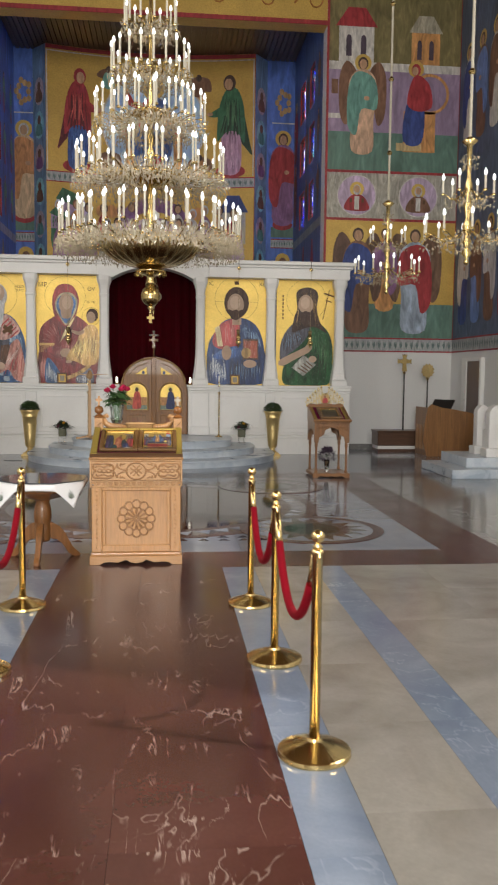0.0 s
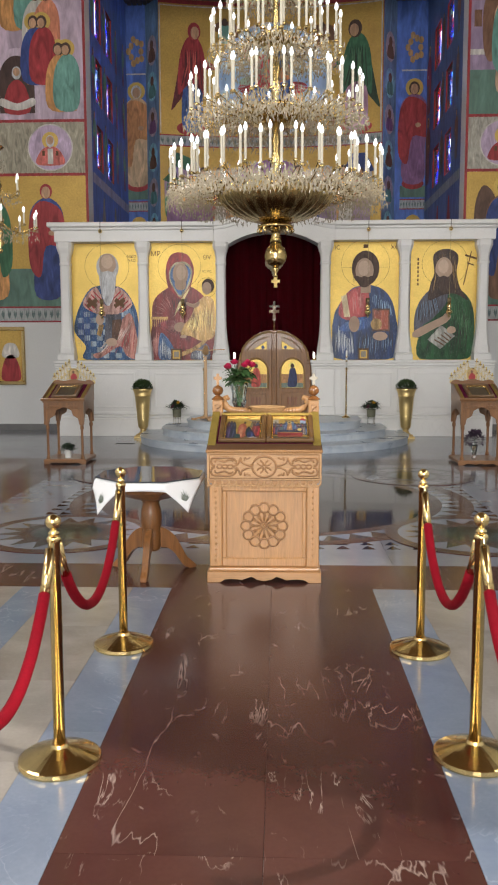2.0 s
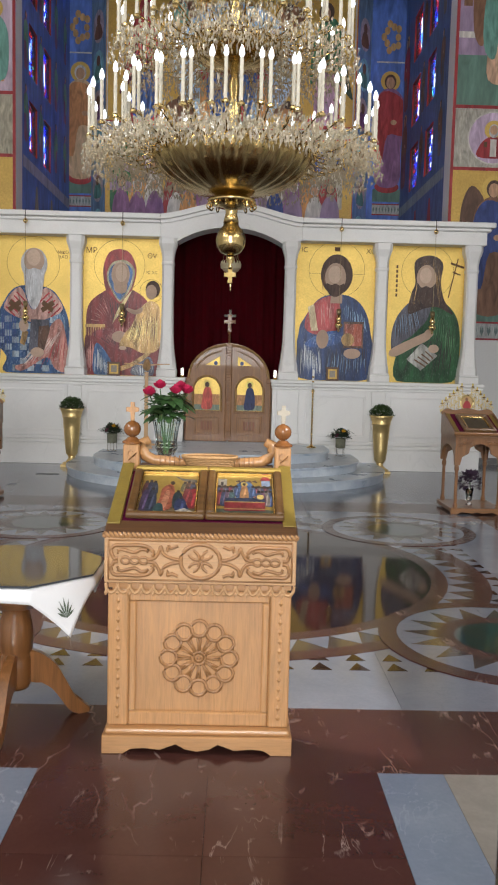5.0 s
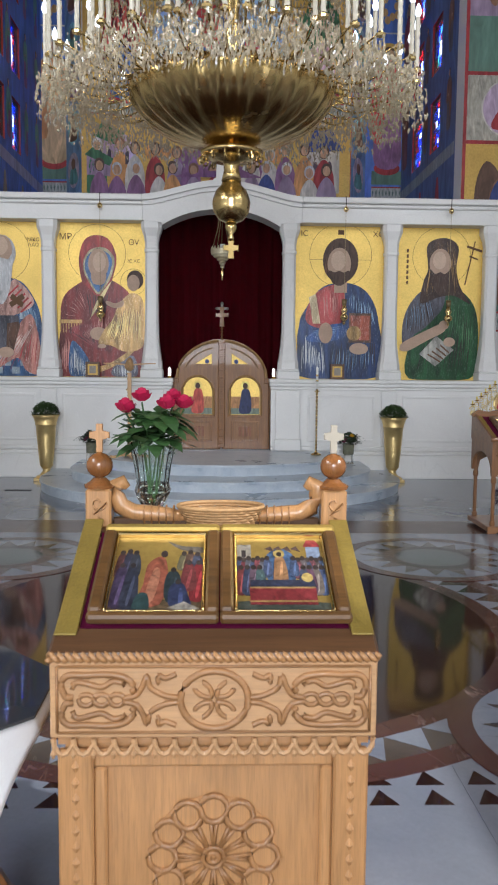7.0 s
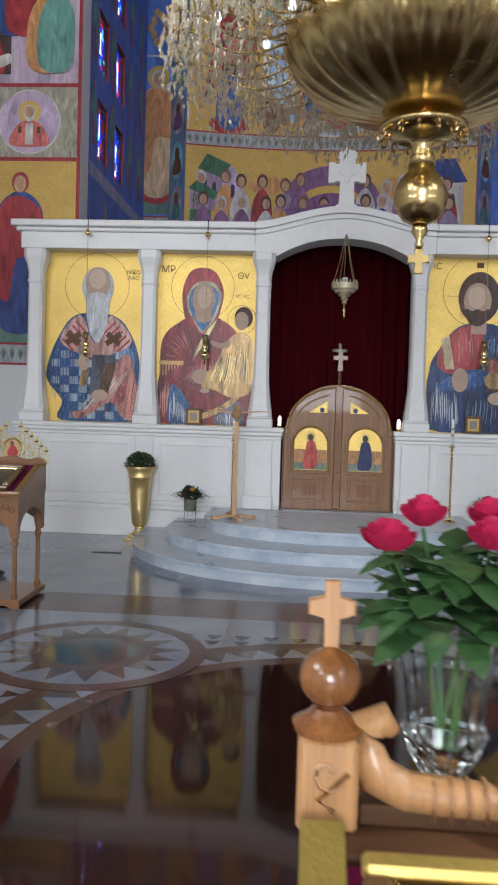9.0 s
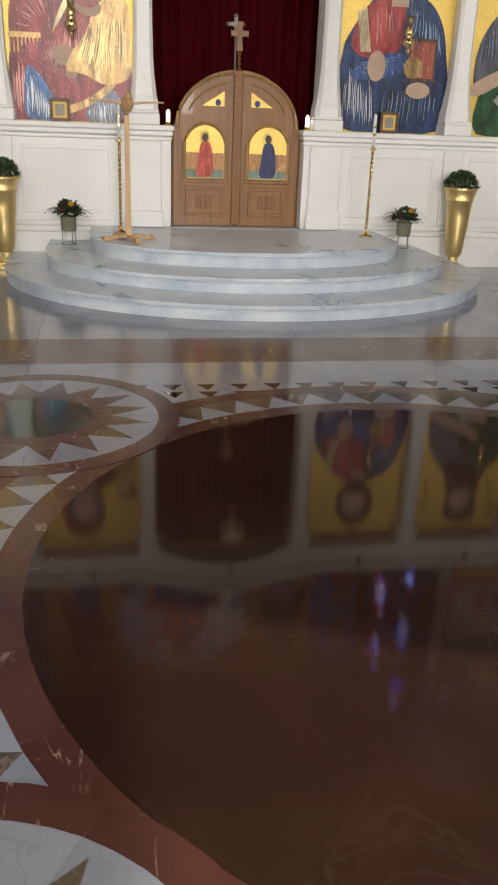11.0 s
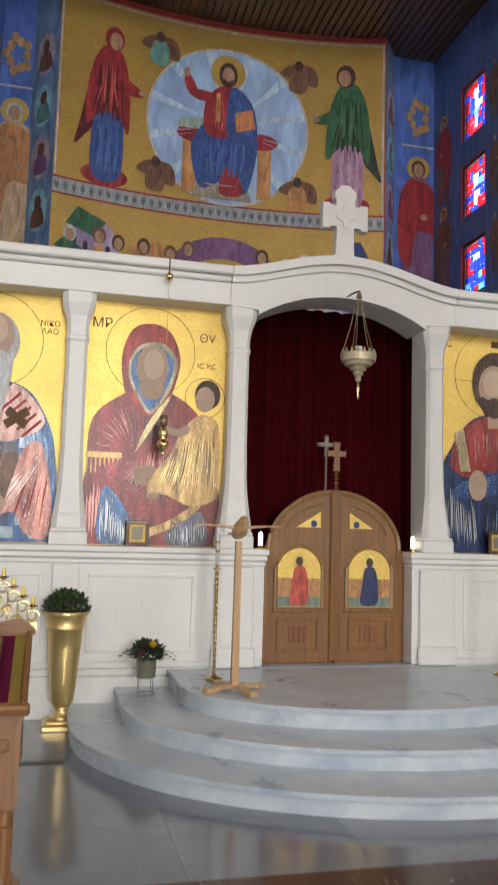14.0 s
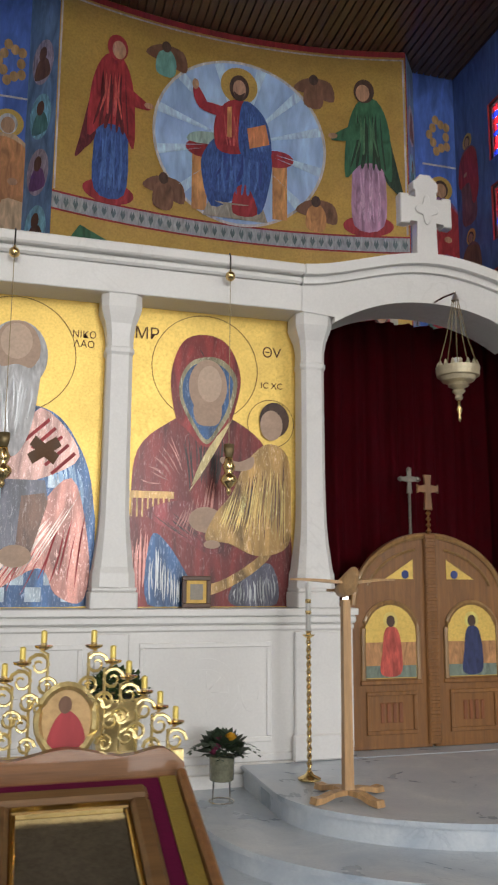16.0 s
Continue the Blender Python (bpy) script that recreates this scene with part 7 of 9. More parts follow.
def candle_meshes(h, r):
    bm = bmesh.new()
    n = 24
    lathe(bm, [(r * 1.9, -0.012), (r * 2.1, 0.0), (r * 1.2, 0.006), (r * 1.1, 0.012)], 8)
    tubeb = bmesh.new()
    # twisted candle tube
    rings = []
    for k in range(13):
        z = 0.012 + (h - 0.012) * k / 12
        rings.append([tubeb.verts.new((r * (1.0 + 0.16 * math.cos(3 * (q * math.pi / 3 + k * 0.9))) * math.cos(q * math.pi / 3), r * (1.0 + 0.16 * math.cos(3 * (q * math.pi / 3 + k * 0.9))) * math.sin(q * math.pi / 3), z)) for q in range(6)])
    for a, b in zip(rings, rings[1:]):
        for i in range(6):
            tubeb.faces.new((a[i], a[(i + 1) % 6], b[(i + 1) % 6], b[i]))
    tubeb.faces.new(rings[-1])
    fl = bmesh.new()
    flame_bulb(fl, (0, 0, h), r * 1.55, 0.075)
    return bm, tubeb, fl


def crystals(name, parent, zones, seed):
    """Hundreds of small cut drops; zones of (count, inner radius, outer radius, low, high, drop)."""
    rnd = random.Random(seed)
    vs, fs = [], []
    for n, r0, r1, z0, z1, drop in zones:
        for k in range(n):
            a, q = rnd.uniform(0, 2 * math.pi), rnd.random()
            r = r0 + (r1 - r0) * q
            z = rnd.uniform(z0, z1) - drop * (1 - q) * rnd.random()
            w, h = rnd.uniform(0.005, 0.011), rnd.uniform(0.012, 0.035)
            c = Vector((r * math.cos(a), r * math.sin(a), z))
            tilt = Vector((rnd.uniform(-0.35, 0.35), rnd.uniform(-0.35, 0.35), 1)).normalized()
            e1 = tilt.orthogonal().normalized()
            e2 = tilt.cross(e1)
            b = len(vs)
            vs.extend([c + tilt * h * 0.5, c + e1 * w, c + e2 * w, c - e1 * w, c - e2 * w, c - tilt * h])
            fs.extend([(b, b + 1, b + 2), (b, b + 2, b + 3), (b, b + 3, b + 4), (b, b + 4, b + 1), (b + 5, b + 2, b + 1), (b + 5, b + 3, b + 2), (b + 5, b + 4, b + 3), (b + 5, b + 1, b + 4)])
    me = bpy.data.meshes.new(name)
    me.from_pydata(vs, [], fs)
    me.materials.append(CRYSTAL)
    ob = new(name, me)
    ob.parent = parent
    return tagged(ob, "cut crystal drops", kind="stuff")


def arm_mesh(r0, r1, z0, z1, t=0.0055):
    """An S-shaped arm from the bowl to a candle."""
    pts = []
    for k in range(13):
        q = k / 12
        pts.append((r0 + (r1 - r0) * q, 0, z0 + (z1 - z0) * q - 0.085 * math.sin(q * math.pi * 1.15) * (1 if q < 0.87 else 0.4)))
    bm = tube(bmesh.new(), pts, t, 5)
    m = pts[5]
    tube(bm, [(m[0] + 0.03 * math.cos(k * math.pi / 4), 0, m[2] + 0.035 + 0.03 * math.sin(k * math.pi / 4)) for k in range(8)], t * 0.7, 4, True)
    return bm


ch = thing("chandelier", (-0.178, 9.92, 0), "great five-tiered brass and crystal chandelier with candle bulbs", "chandelier")
part("stem", turned([(0.028, 2.95), (0.028, 3.3), (0.05, 3.34), (0.03, 3.40), (0.06, 3.48), (0.028, 3.56), (0.045, 3.66), (0.028, 3.72), (0.028, 4.1), (0.055, 4.18), (0.028, 4.26), (0.05, 4.36), (0.026, 4.44), (0.026, 5.0), (0.045, 5.06), (0.024, 5.14), (0.024, 5.6), (0.04, 5.7), (0.02, 5.8), (0.02, 6.6)], 20), OLD_BRASS, ch, smooth=True)
part("chain", tube(bmesh.new(), [(0, 0, 6.6), (0, 0, TOP - 0.002)], 0.018, 8), OLD_BRASS, ch)


def fluted_bowl(r, zt, zb, flutes=24, lip=0.02):
    """A bowl with raised ribs."""
    bm = bmesh.new()
    n = flutes * 4
    rings = []
    for k in range(10):
        a = k / 9 * math.pi / 2
        rr, z = r * max(0.12, math.sin(a)) ** 0.9, zt - (zt - zb) * math.cos(a)
        ringv = []
        for i in range(n):
            b = 2 * math.pi * i / n
            q = 1 + 0.06 * (abs(math.cos(b * flutes / 2)) ** 0.6) * min(1, k / 4)
            ringv.append(bm.verts.new((rr * q * math.cos(b), rr * q * math.sin(b), z)))
        rings.append(ringv)
    rings.append([bm.verts.new((r * 0.93 * math.cos(2 * math.pi * i / n), r * 0.93 * math.sin(2 * math.pi * i / n), zt + 0.01)) for i in range(n)])
    for a, b in zip(rings, rings[1:]):
        for i in range(n):
            bm.faces.new((a[i], a[(i + 1) % n], b[(i + 1) % n], b[i]))
    bm.faces.new(rings[0])
    bm.faces.new(rings[-1])
    return bm


part("great_bowl", fluted_bowl(0.575, 3.19, 2.85, 26), OLD_BRASS, ch, smooth=True)
part("lower_collar", turned([(0.06, 2.66), (0.05, 2.70), (0.04, 2.74), (0.055, 2.77), (0.12, 2.775), (0.18, 2.805), (0.187, 2.825), (0.15, 2.84), (0.09, 2.855), (0.075, 2.89)], 32), OLD_BRASS, ch, smooth=True)
bm = tube(bmesh.new(), [(0.016 * math.cos(q * math.pi / 4), 0, 0.02 * math.sin(q * math.pi / 4)) for q in range(8)], 0.006, 4, True)
scroll = part("collar_scroll", bm, OLD_BRASS, ch)
for k in range(14):
    a = k * math.pi / 7
    m = pose(0.172 * math.cos(a), 0.172 * math.sin(a), 2.78, 0, 0, math.degrees(a))
    if k == 0:
        scroll.matrix_basis = m
    else:
        clone(scroll, ch, m)
part("ball", turned([(0.03, 2.415), (0.075, 2.435), (0.105, 2.48), (0.112, 2.51), (0.11, 2.515), (0.114, 2.525), (0.108, 2.56), (0.09, 2.605), (0.06, 2.635), (0.055, 2.66)], 28), OLD_BRASS, ch, smooth=True)
part("finial", turned([(0.012, 2.31), (0.02, 2.33), (0.012, 2.35), (0.035, 2.385), (0.03, 2.415)], 18), OLD_BRASS, ch, smooth=True)
part("cross", px(cross_outline(0, 2.208, 0.105, 0.045, 0.02, 2.0), "y", -0.01, 0.01, bevel=0.003), surface("matt_gilt", (0.46, 0.32, 0.11), 0.5, 0.5, 0.3, 20, 80, 0.3), ch)
part("second_bowl", fluted_bowl(0.335, 3.96, 3.78, 20), OLD_BRASS, ch, smooth=True)
part("third_bowl", fluted_bowl(0.20, 4.66, 4.55, 16), OLD_BRASS, ch, smooth=True)
part("fourth_bowl", fluted_bowl(0.15, 5.15, 5.06, 12), OLD_BRASS, ch, smooth=True)

CH, CRAD = 0.275, 0.0125
cups, wax, bulb = candle_meshes(CH, CRAD)
c0 = part("candle_cup", cups, OLD_BRASS, ch)
w0 = part("candle", wax, WAX, c0)
b0 = part("bulb", bulb, BULB, w0)
c0.matrix_basis = pose(1.06, 0, 3.21)
first = True
TIERS = [(36, 1.06, 3.21, 0.52, 3.20), (22, 0.82, 3.30, 0.50, 3.22), (30, 0.86, 3.92, 0.30, 3.96), (16, 0.66, 4.00, 0.28, 3.98), (24, 0.64, 4.52, 0.18, 4.65), (12, 0.46, 4.62, 0.17, 4.66), (20, 0.45, 5.09, 0.13, 5.15), (12, 0.30, 5.62, 0.05, 5.68)]
for n, r, z, r0, z0 in TIERS:
    arm = None
    for k in range(n):
        a = 2 * math.pi * (k + 0.3) / n
        if arm is None:
            arm = part("arm", arm_mesh(r0, r, z0, z - 0.012), OLD_BRASS, ch, smooth=True)
            arm.matrix_basis = pose(0, 0, 0, 0, 0, math.degrees(a))
        else:
            clone(arm, ch, pose(0, 0, 0, 0, 0, math.degrees(a)))
        m = pose(r * math.cos(a), r * math.sin(a), z, 0, 0, 37 * k)
        if first:
            c0.matrix_basis, first = m, False
        else:
            c = clone(c0, ch, m)
            w = clone(w0, c, Matrix())
            clone(b0, w, Matrix())
crystals("crystal_drops", ch, [
    (3600, 0.72, 1.10, 3.07, 3.20, 0.04), (1500, 0.94, 1.13, 2.99, 3.13, 0.0), (1500, 0.45, 0.95, 3.16, 3.28, 0.0),
    (2800, 0.32, 0.92, 3.78, 3.93, 0.05), (800, 0.75, 0.94, 3.73, 3.85, 0.0), (900, 0.2, 0.7, 3.92, 4.02, 0.0),
    (2000, 0.18, 0.70, 4.38, 4.54, 0.03), (600, 0.1, 0.5, 4.54, 4.64, 0.0),
    (1300, 0.12, 0.50, 4.95, 5.10, 0.03), (800, 0.05, 0.36, 5.48, 5.64, 0.0)], 12)


# ---- small chandeliers ----
def small_chandelier(x, y, z):
    t = thing("small_chandelier", (x, y, z), "small two-tiered brass and crystal chandelier on a long rod", "chandelier", "small chandeliers")
    part("stem", turned([(0.01, -0.32), (0.035, -0.29), (0.012, -0.25), (0.06, -0.19), (0.02, -0.13), (0.05, -0.06), (0.022, 0.0), (0.06, 0.10), (0.025, 0.18), (0.05, 0.32), (0.02, 0.42), (0.045, 0.52), (0.022, 0.62), (0.03, 0.95), (0.09, 1.0), (0.02, 1.05)], 16), OLD_BRASS, t, smooth=True)
    part("rod", tube(bmesh.new(), [(0, 0, 1.05), (0, 0, TOP - z - 0.002)], 0.017, 10), surface("cream_rod_paint", (0.42, 0.38, 0.30), 0.5, 0.0, 0.1), t, "cream painted rod")
    for k in range(3):
        part("rod_ring", turned([(0.024, 1.7 + k * 1.05), (0.04, 1.73 + k * 1.05), (0.024, 1.76 + k * 1.05)], 12), OLD_BRASS, t)
    cup, wx, bl = candle_meshes(0.15, 0.012)
    q0 = None
    for n, r, zz in ((10, 0.47, 0.0), (6, 0.27, 0.44)):
        arm = None
        for k in range(n):
            a = 2 * math.pi * (k + 0.4) / n
            if arm is None:
                arm = part("arm", arm_mesh(0.04, r, zz + 0.06, zz - 0.012), OLD_BRASS, t, smooth=True)
                arm.matrix_basis = pose(0, 0, 0, 0, 0, math.degrees(a))
            else:
                clone(arm, t, pose(0, 0, 0, 0, 0, math.degrees(a)))
            m = pose(r * math.cos(a), r * math.sin(a), zz)
            if q0 is None:
                q0 = part("candle_cup", cup, OLD_BRASS, t)
                q1 = part("candle", wx, WAX, q0)
                q2 = part("bulb", bl, BULB, q1)
                q0.matrix_basis = m
            else:
                c = clone(q0, t, m)
                w = clone(q1, c, Matrix())
                clone(q2, w, Matrix())
    crystals("crystal_drops", t, [(260, 0.1, 0.5, -0.14, 0.0, 0.06), (150, 0.05, 0.3, 0.30, 0.44, 0.04), (60, 0.03, 0.1, 0.7, 0.85, 0.0)], 3)
    return t


sc = small_chandelier(CX + 3.50, 12.0, 3.14)
for x, y in ((CX + 3.50, 8.75), (CX - 3.50, 12.0), (CX - 3.50, 8.75)):
    copy_thing(sc, pose(x, y, 3.14, 0, 0, 25))

# ---- wall paintings ----
def on_east(u, v, d):
    return (u, 17.5 - d, v)


def on_side_e(u, v, d):
    return (E - d, u, v)


def on_back(u, v, d):
    return (CX + (u - CX) * 1.02, 21.8 - d, 1.6 + (v - 1.6) * 1.03)


def on_chancel_w(u, v, d):
    return (CL + d, u, v)


def on_chancel_e(u, v, d):
    return (CR - d, u, v)


def standing(t, surf, u, v0, h, robe, mantle, d=0.010, hair=HAIR, halo=True, wide=1.0, wings=None, seed=0, halo_mat=None):
    """A painted upright figure as plain shapes: halo, robe, mantle, arms, head."""
    rnd = random.Random(seed)
    w = h * wide
    if wings:
        for s in (-1, 1):
            flat(t, "wing", surf, smooth_loop([(u + s * 0.06 * w, v0 + 0.80 * h), (u + s * 0.16 * w, v0 + 0.92 * h), (u + s * 0.23 * w, v0 + 0.75 * h), (u + s * 0.22 * w, v0 + 0.40 * h), (u + s * 0.15 * w, v0 + 0.30 * h), (u + s * 0.10 * w, v0 + 0.55 * h)], 4), d - 0.004, wings)
    if halo:
        flat(t, "halo", surf, ellipse(u, v0 + 0.905 * h, 0.085 * h, 0.085 * h, 24), d - 0.002, halo_mat or gold_leaf("painted_halo", (0.66, 0.45, 0.12), 0.45, 0.35))
    body = [(u - 0.10 * w, v0 + 0.04 * h), (u - 0.11 * w, v0 + 0.35 * h), (u - 0.14 * w, v0 + 0.62 * h), (u - 0.12 * w, v0 + 0.76 * h), (u - 0.04 * w, v0 + 0.84 * h), (u + 0.04 * w, v0 + 0.84 * h), (u + 0.12 * w, v0 + 0.76 * h), (u + 0.14 * w, v0 + 0.60 * h), (u + 0.11 * w, v0 + 0.35 * h), (u + 0.10 * w, v0 + 0.04 * h)]
    flat(t, "robe", surf, smooth_loop(body, 4), d, robe)
    s = rnd.choice((-1, 1))
    man = [(u - s * 0.12 * w, v0 + 0.74 * h), (u + s * 0.05 * w, v0 + 0.82 * h), (u + s * 0.14 * w, v0 + 0.66 * h), (u + s * 0.145 * w, v0 + 0.30 * h), (u + s * 0.06 * w, v0 + 0.20 * h), (u + s * 0.01 * w, v0 + 0.45 * h), (u - s * 0.14 * w, v0 + 0.46 * h)]
    flat(t, "mantle", surf, smooth_loop(man, 4), d + 0.003, mantle)
    for k in (-1, 1):
        flat(t, "foot", surf, ellipse(u + k * 0.05 * w, v0 + 0.03 * h, 0.035 * w, 0.018 * h, 10), d - 0.001, BROWN)
    flat(t, "hand", surf, ellipse(u - s * 0.04 * w, v0 + 0.56 * h, 0.028 * w, 0.022 * h, 12), d + 0.006, SKIN)
    flat(t, "hair", surf, ellipse(u, v0 + 0.90 * h, 0.052 * h, 0.062 * h, 18), d + 0.001, hair)
    flat(t, "head", surf, ellipse(u, v0 + 0.89 * h, 0.038 * h, 0.050 * h, 16), d + 0.006, SKIN)


def folds(t, surf, top, foot, n, d, mat, width=0.012):
    """Thin tapering strokes that fall from one line of a robe to another."""
    (a, b), (c, e) = top, foot
    for k in range(n):
        f = (k + 0.5) / n
        x0, z0 = a[0] + (b[0] - a[0]) * f, a[1] + (b[1] - a[1]) * f
        x1, z1 = c[0] + (e[0] - c[0]) * f, c[1] + (e[1] - c[1]) * f
        w = width * (0.7 + 0.5 * (k % 3))
        m = 0.02 * (-1) ** k
        flat(t, "fold", surf, smooth_loop([(x0, z0), (x0 + w + m, (z0 + z1) / 2), (x1 + w, z1), (x1 - w, z1), (x0 - w + m, (z0 + z1) / 2)], 3), d + 0.0003 * k, mat)


def band(t, surf, u0, u1, v0, v1, d=0.004, step=0.12):
    """A grey border with small dark leaves between two red lines."""
    flat(t, "border", surf, rect(u0, v0, u1, v1), d, GREY_BAND)
    h = v1 - v0
    for a, b in ((v0, v0 + 0.1 * h), (v1 - 0.1 * h, v1)):
        flat(t, "red_line", surf, rect(u0, a, u1, b), d + 0.002, RED_LINE)
    n = int((u1 - u0) / step)
    bm = bmesh.new()
    for k in range(n):
        c = u0 + (k + 0.5) * (u1 - u0) / n
        q = [(c, v0 + 0.22 * h), (c + 0.28 * step, v0 + 0.5 * h), (c + 0.12 * step, v0 + 0.78 * h), (c, v0 + 0.55 * h), (c - 0.12 * step, v0 + 0.78 * h), (c - 0.28 * step, v0 + 0.5 * h)]
        bm.faces.new([bm.verts.new(surf(u, v, d + 0.003)) for u, v in q])
    part("border_leaves", bm, paint((0.10, 0.14, 0.14), 0.3, 3), t)


def medallion(t, surf, u, v, r, robe, d=0.008):
    flat(t, "roundel", surf, ellipse(u, v, r, r, 32), d, paint((0.42, 0.32, 0.44), 0.3))
    ring(t, "roundel_edge", surf, u, v, r * 0.95, r, d + 0.002, PALE, 32)
    flat(t, "halo", surf, ellipse(u, v + 0.30 * r, 0.36 * r, 0.36 * r, 24), d + 0.003, gold_leaf("painted_halo", (0.66, 0.45, 0.12), 0.45, 0.35))
    flat(t, "robe", surf, smooth_loop([(u - 0.58 * r, v - 0.72 * r), (u - 0.50 * r, v - 0.25 * r), (u - 0.2 * r, v + 0.02 * r), (u + 0.2 * r, v + 0.02 * r), (u + 0.50 * r, v - 0.25 * r), (u + 0.58 * r, v - 0.72 * r)], 4), d + 0.005, robe)
    flat(t, "stole", surf, rect(u - 0.12 * r, v - 0.70 * r, u + 0.12 * r, v - 0.05 * r), d + 0.008, PALE)
    for k in (-1, 1):
        flat(t, "stole_cross", surf, rect(u + k * 0.3 * r - 0.06 * r, v - 0.35 * r, u + k * 0.3 * r + 0.06 * r, v - 0.15 * r), d + 0.010, INK)
    flat(t, "hair", surf, ellipse(u, v + 0.26 * r, 0.19 * r, 0.26 * r, 18), d + 0.009, GREY_HAIR)
    flat(t, "head", surf, ellipse(u, v + 0.30 * r, 0.15 * r, 0.18 * r, 16), d + 0.011, SKIN)


def wall_painting(label):
    return thing("wall_painting", (0, 0, 0), label, "wall painting", "wall paintings")


def building(t, surf, u, v, w, h, wall, roof, d):
    flat(t, "painted_house", surf, rect(u - w / 2, v, u + w / 2, v + h * 0.65), d, wall)
    flat(t, "painted_roof", surf, [(u - w * 0.6, v + h * 0.65), (u + w * 0.6, v + h * 0.65), (u + w * 0.25, v + h), (u - w * 0.25, v + h)], d + 0.002, roof)
    for k in (-0.22, 0.2):
        flat(t, "painted_window", surf, [(u + k * w - 0.08 * w, v + 0.1 * h), (u + k * w + 0.08 * w, v + 0.1 * h)] + ellipse(u + k * w, v + 0.4 * h, 0.08 * w, 0.1 * h, 9, 0, 180), d + 0.003, paint((0.06, 0.04, 0.06), 0.3))


def transept(x0, x1, east):
    """The painted wall beside the chancel: border, gold scene, roundels and an upper scene."""
    t = wall_painting("painted plaster wall with figures on gold, roundels and an upper scene")
    s = on_east
    band(t, s, x0, x1, 2.13, 2.44)
    flat(t, "green_ground", s, rect(x0, 2.44, x1, 3.17), 0.004, GREEN_GROUND)
    flat(t, "gold_ground", s, rect(x0, 3.17, x1, 4.93), 0.004, WALL_GILT)
    flat(t, "red_line", s, rect(x0, 4.93, x1, 4.985), 0.006, RED_LINE)
    flat(t, "roundel_ground", s, rect(x0, 4.985, x1, 5.93), 0.004, STONE_PAINT if not east else paint((0.34, 0.32, 0.27), 0.5, 1.6))
    flat(t, "red_line", s, rect(x0, 5.93, x1, 5.985), 0.006, RED_LINE)
    flat(t, "edge_line", s, rect(x0 if east else x1 - 0.05, 2.44, x0 + 0.05 if east else x1, TOP), 0.012, RED_LINE)
    if east:
        flat(t, "green_ground", s, rect(x0, 5.985, x1, 6.78), 0.004, GREEN_GROUND)
        flat(t, "lilac_wall", s, rect(x0, 6.78, x1, 8.15), 0.004, LILAC)
        flat(t, "cornice", s, rect(x0, 8.05, x1, 8.22), 0.006, PALE)
        flat(t, "cornice", s, rect(x0, 7.05, x0 + 0.75, 7.15), 0.006, PALE)
        # gold turned dark olive: the dimness of the upper transept is put into the colour
        flat(t, "gold_sky", s, rect(x0, 8.15, x1, TOP), 0.005, paint((0.16, 0.13, 0.05), 0.4))
        flat(t, "painted_window", s, rect(3.48, 7.55, 3.62, 7.85), 0.007, BROWN)
        building(t, s, 4.0, 8.22, 0.75, 1.1, PALE, CRIMSON, 0.008)
        building(t, s, 5.5, 8.22, 0.62, 1.0, OCHRE, STONE_PAINT, 0.008)
        standing(t, s, 4.15, 6.30, 2.10, paint((0.52, 0.33, 0.22), 0.5), TEAL, 0.016, wings=BROWN, seed=2, wide=1.05)
        # seated figure on a throne
        flat(t, "throne", s, rect(5.05, 6.40, 5.75, 7.25), 0.012, OCHRE)
        ring(t, "throne_back", s, 5.62, 7.62, 0.36, 0.42, 0.012, OCHRE)
        flat(t, "footstool", s, rect(4.90, 6.42, 5.45, 6.58), 0.018, paint((0.45, 0.33, 0.16), 0.4))
        flat(t, "robe", s, smooth_loop([(5.05, 6.62), (5.10, 7.35), (5.30, 7.55), (5.50, 7.35), (5.45, 6.60)], 4), 0.020, NAVY)
        flat(t, "mantle", s, smooth_loop([(5.12, 7.40), (5.20, 7.85), (5.35, 8.0), (5.60, 7.80), (5.66, 7.35), (5.35, 7.25)], 4), 0.024, CRIMSON)
        flat(t, "halo", s, ellipse(5.30, 8.12, 0.17, 0.17, 24), 0.022, WALL_GILT)
        flat(t, "hair", s, ellipse(5.30, 8.10, 0.10, 0.125, 18), 0.027, CRIMSON)
        flat(t, "head", s, ellipse(5.28, 8.08, 0.07, 0.09, 16), 0.029, SKIN)
        medallion(t, s, 4.07, 5.46, 0.43, CRIMSON)
        medallion(t, s, 5.42, 5.46, 0.43, BROWN)
        standing(t, s, 4.12, 2.52, 2.35, BROWN, NAVY, 0.016, wings=paint((0.10, 0.05, 0.03), 0.4), seed=4, wide=1.0)
        standing(t, s, 4.72, 3.0, 1.85, OCHRE, PURPLE, 0.011, halo=False, seed=9)
        standing(t, s, 5.38, 2.52, 2.35, paint((0.28, 0.34, 0.42), 0.5), CRIMSON, 0.016, wings=paint((0.13, 0.07, 0.04), 0.4), seed=7, wide=1.1)
    else:
        flat(t, "lilac_wall", s, rect(x0, 5.985, x1, TOP), 0.004, paint((0.44, 0.34, 0.42), 0.35, 0.5))
        # niche with an old figure below a seated crowd
        flat(t, "arch", s, [(-5.6, 6.1), (-4.72, 6.1)] + ellipse(-5.16, 6.75, 0.44, 0.55, 15, 0, 180), 0.010, paint((0.50, 0.40, 0.48), 0.3))
        flat(t, "niche", s, [(-5.5, 6.1), (-4.82, 6.1)] + ellipse(-5.16, 6.72, 0.34, 0.44, 15, 0, 180), 0.013, paint((0.05, 0.025, 0.02), 0.3))
        flat(t, "robe", s, smooth_loop([(-5.4, 6.12), (-5.35, 6.55), (-5.16, 6.72), (-4.98, 6.55), (-4.92, 6.12)], 4), 0.017, CRIMSON)
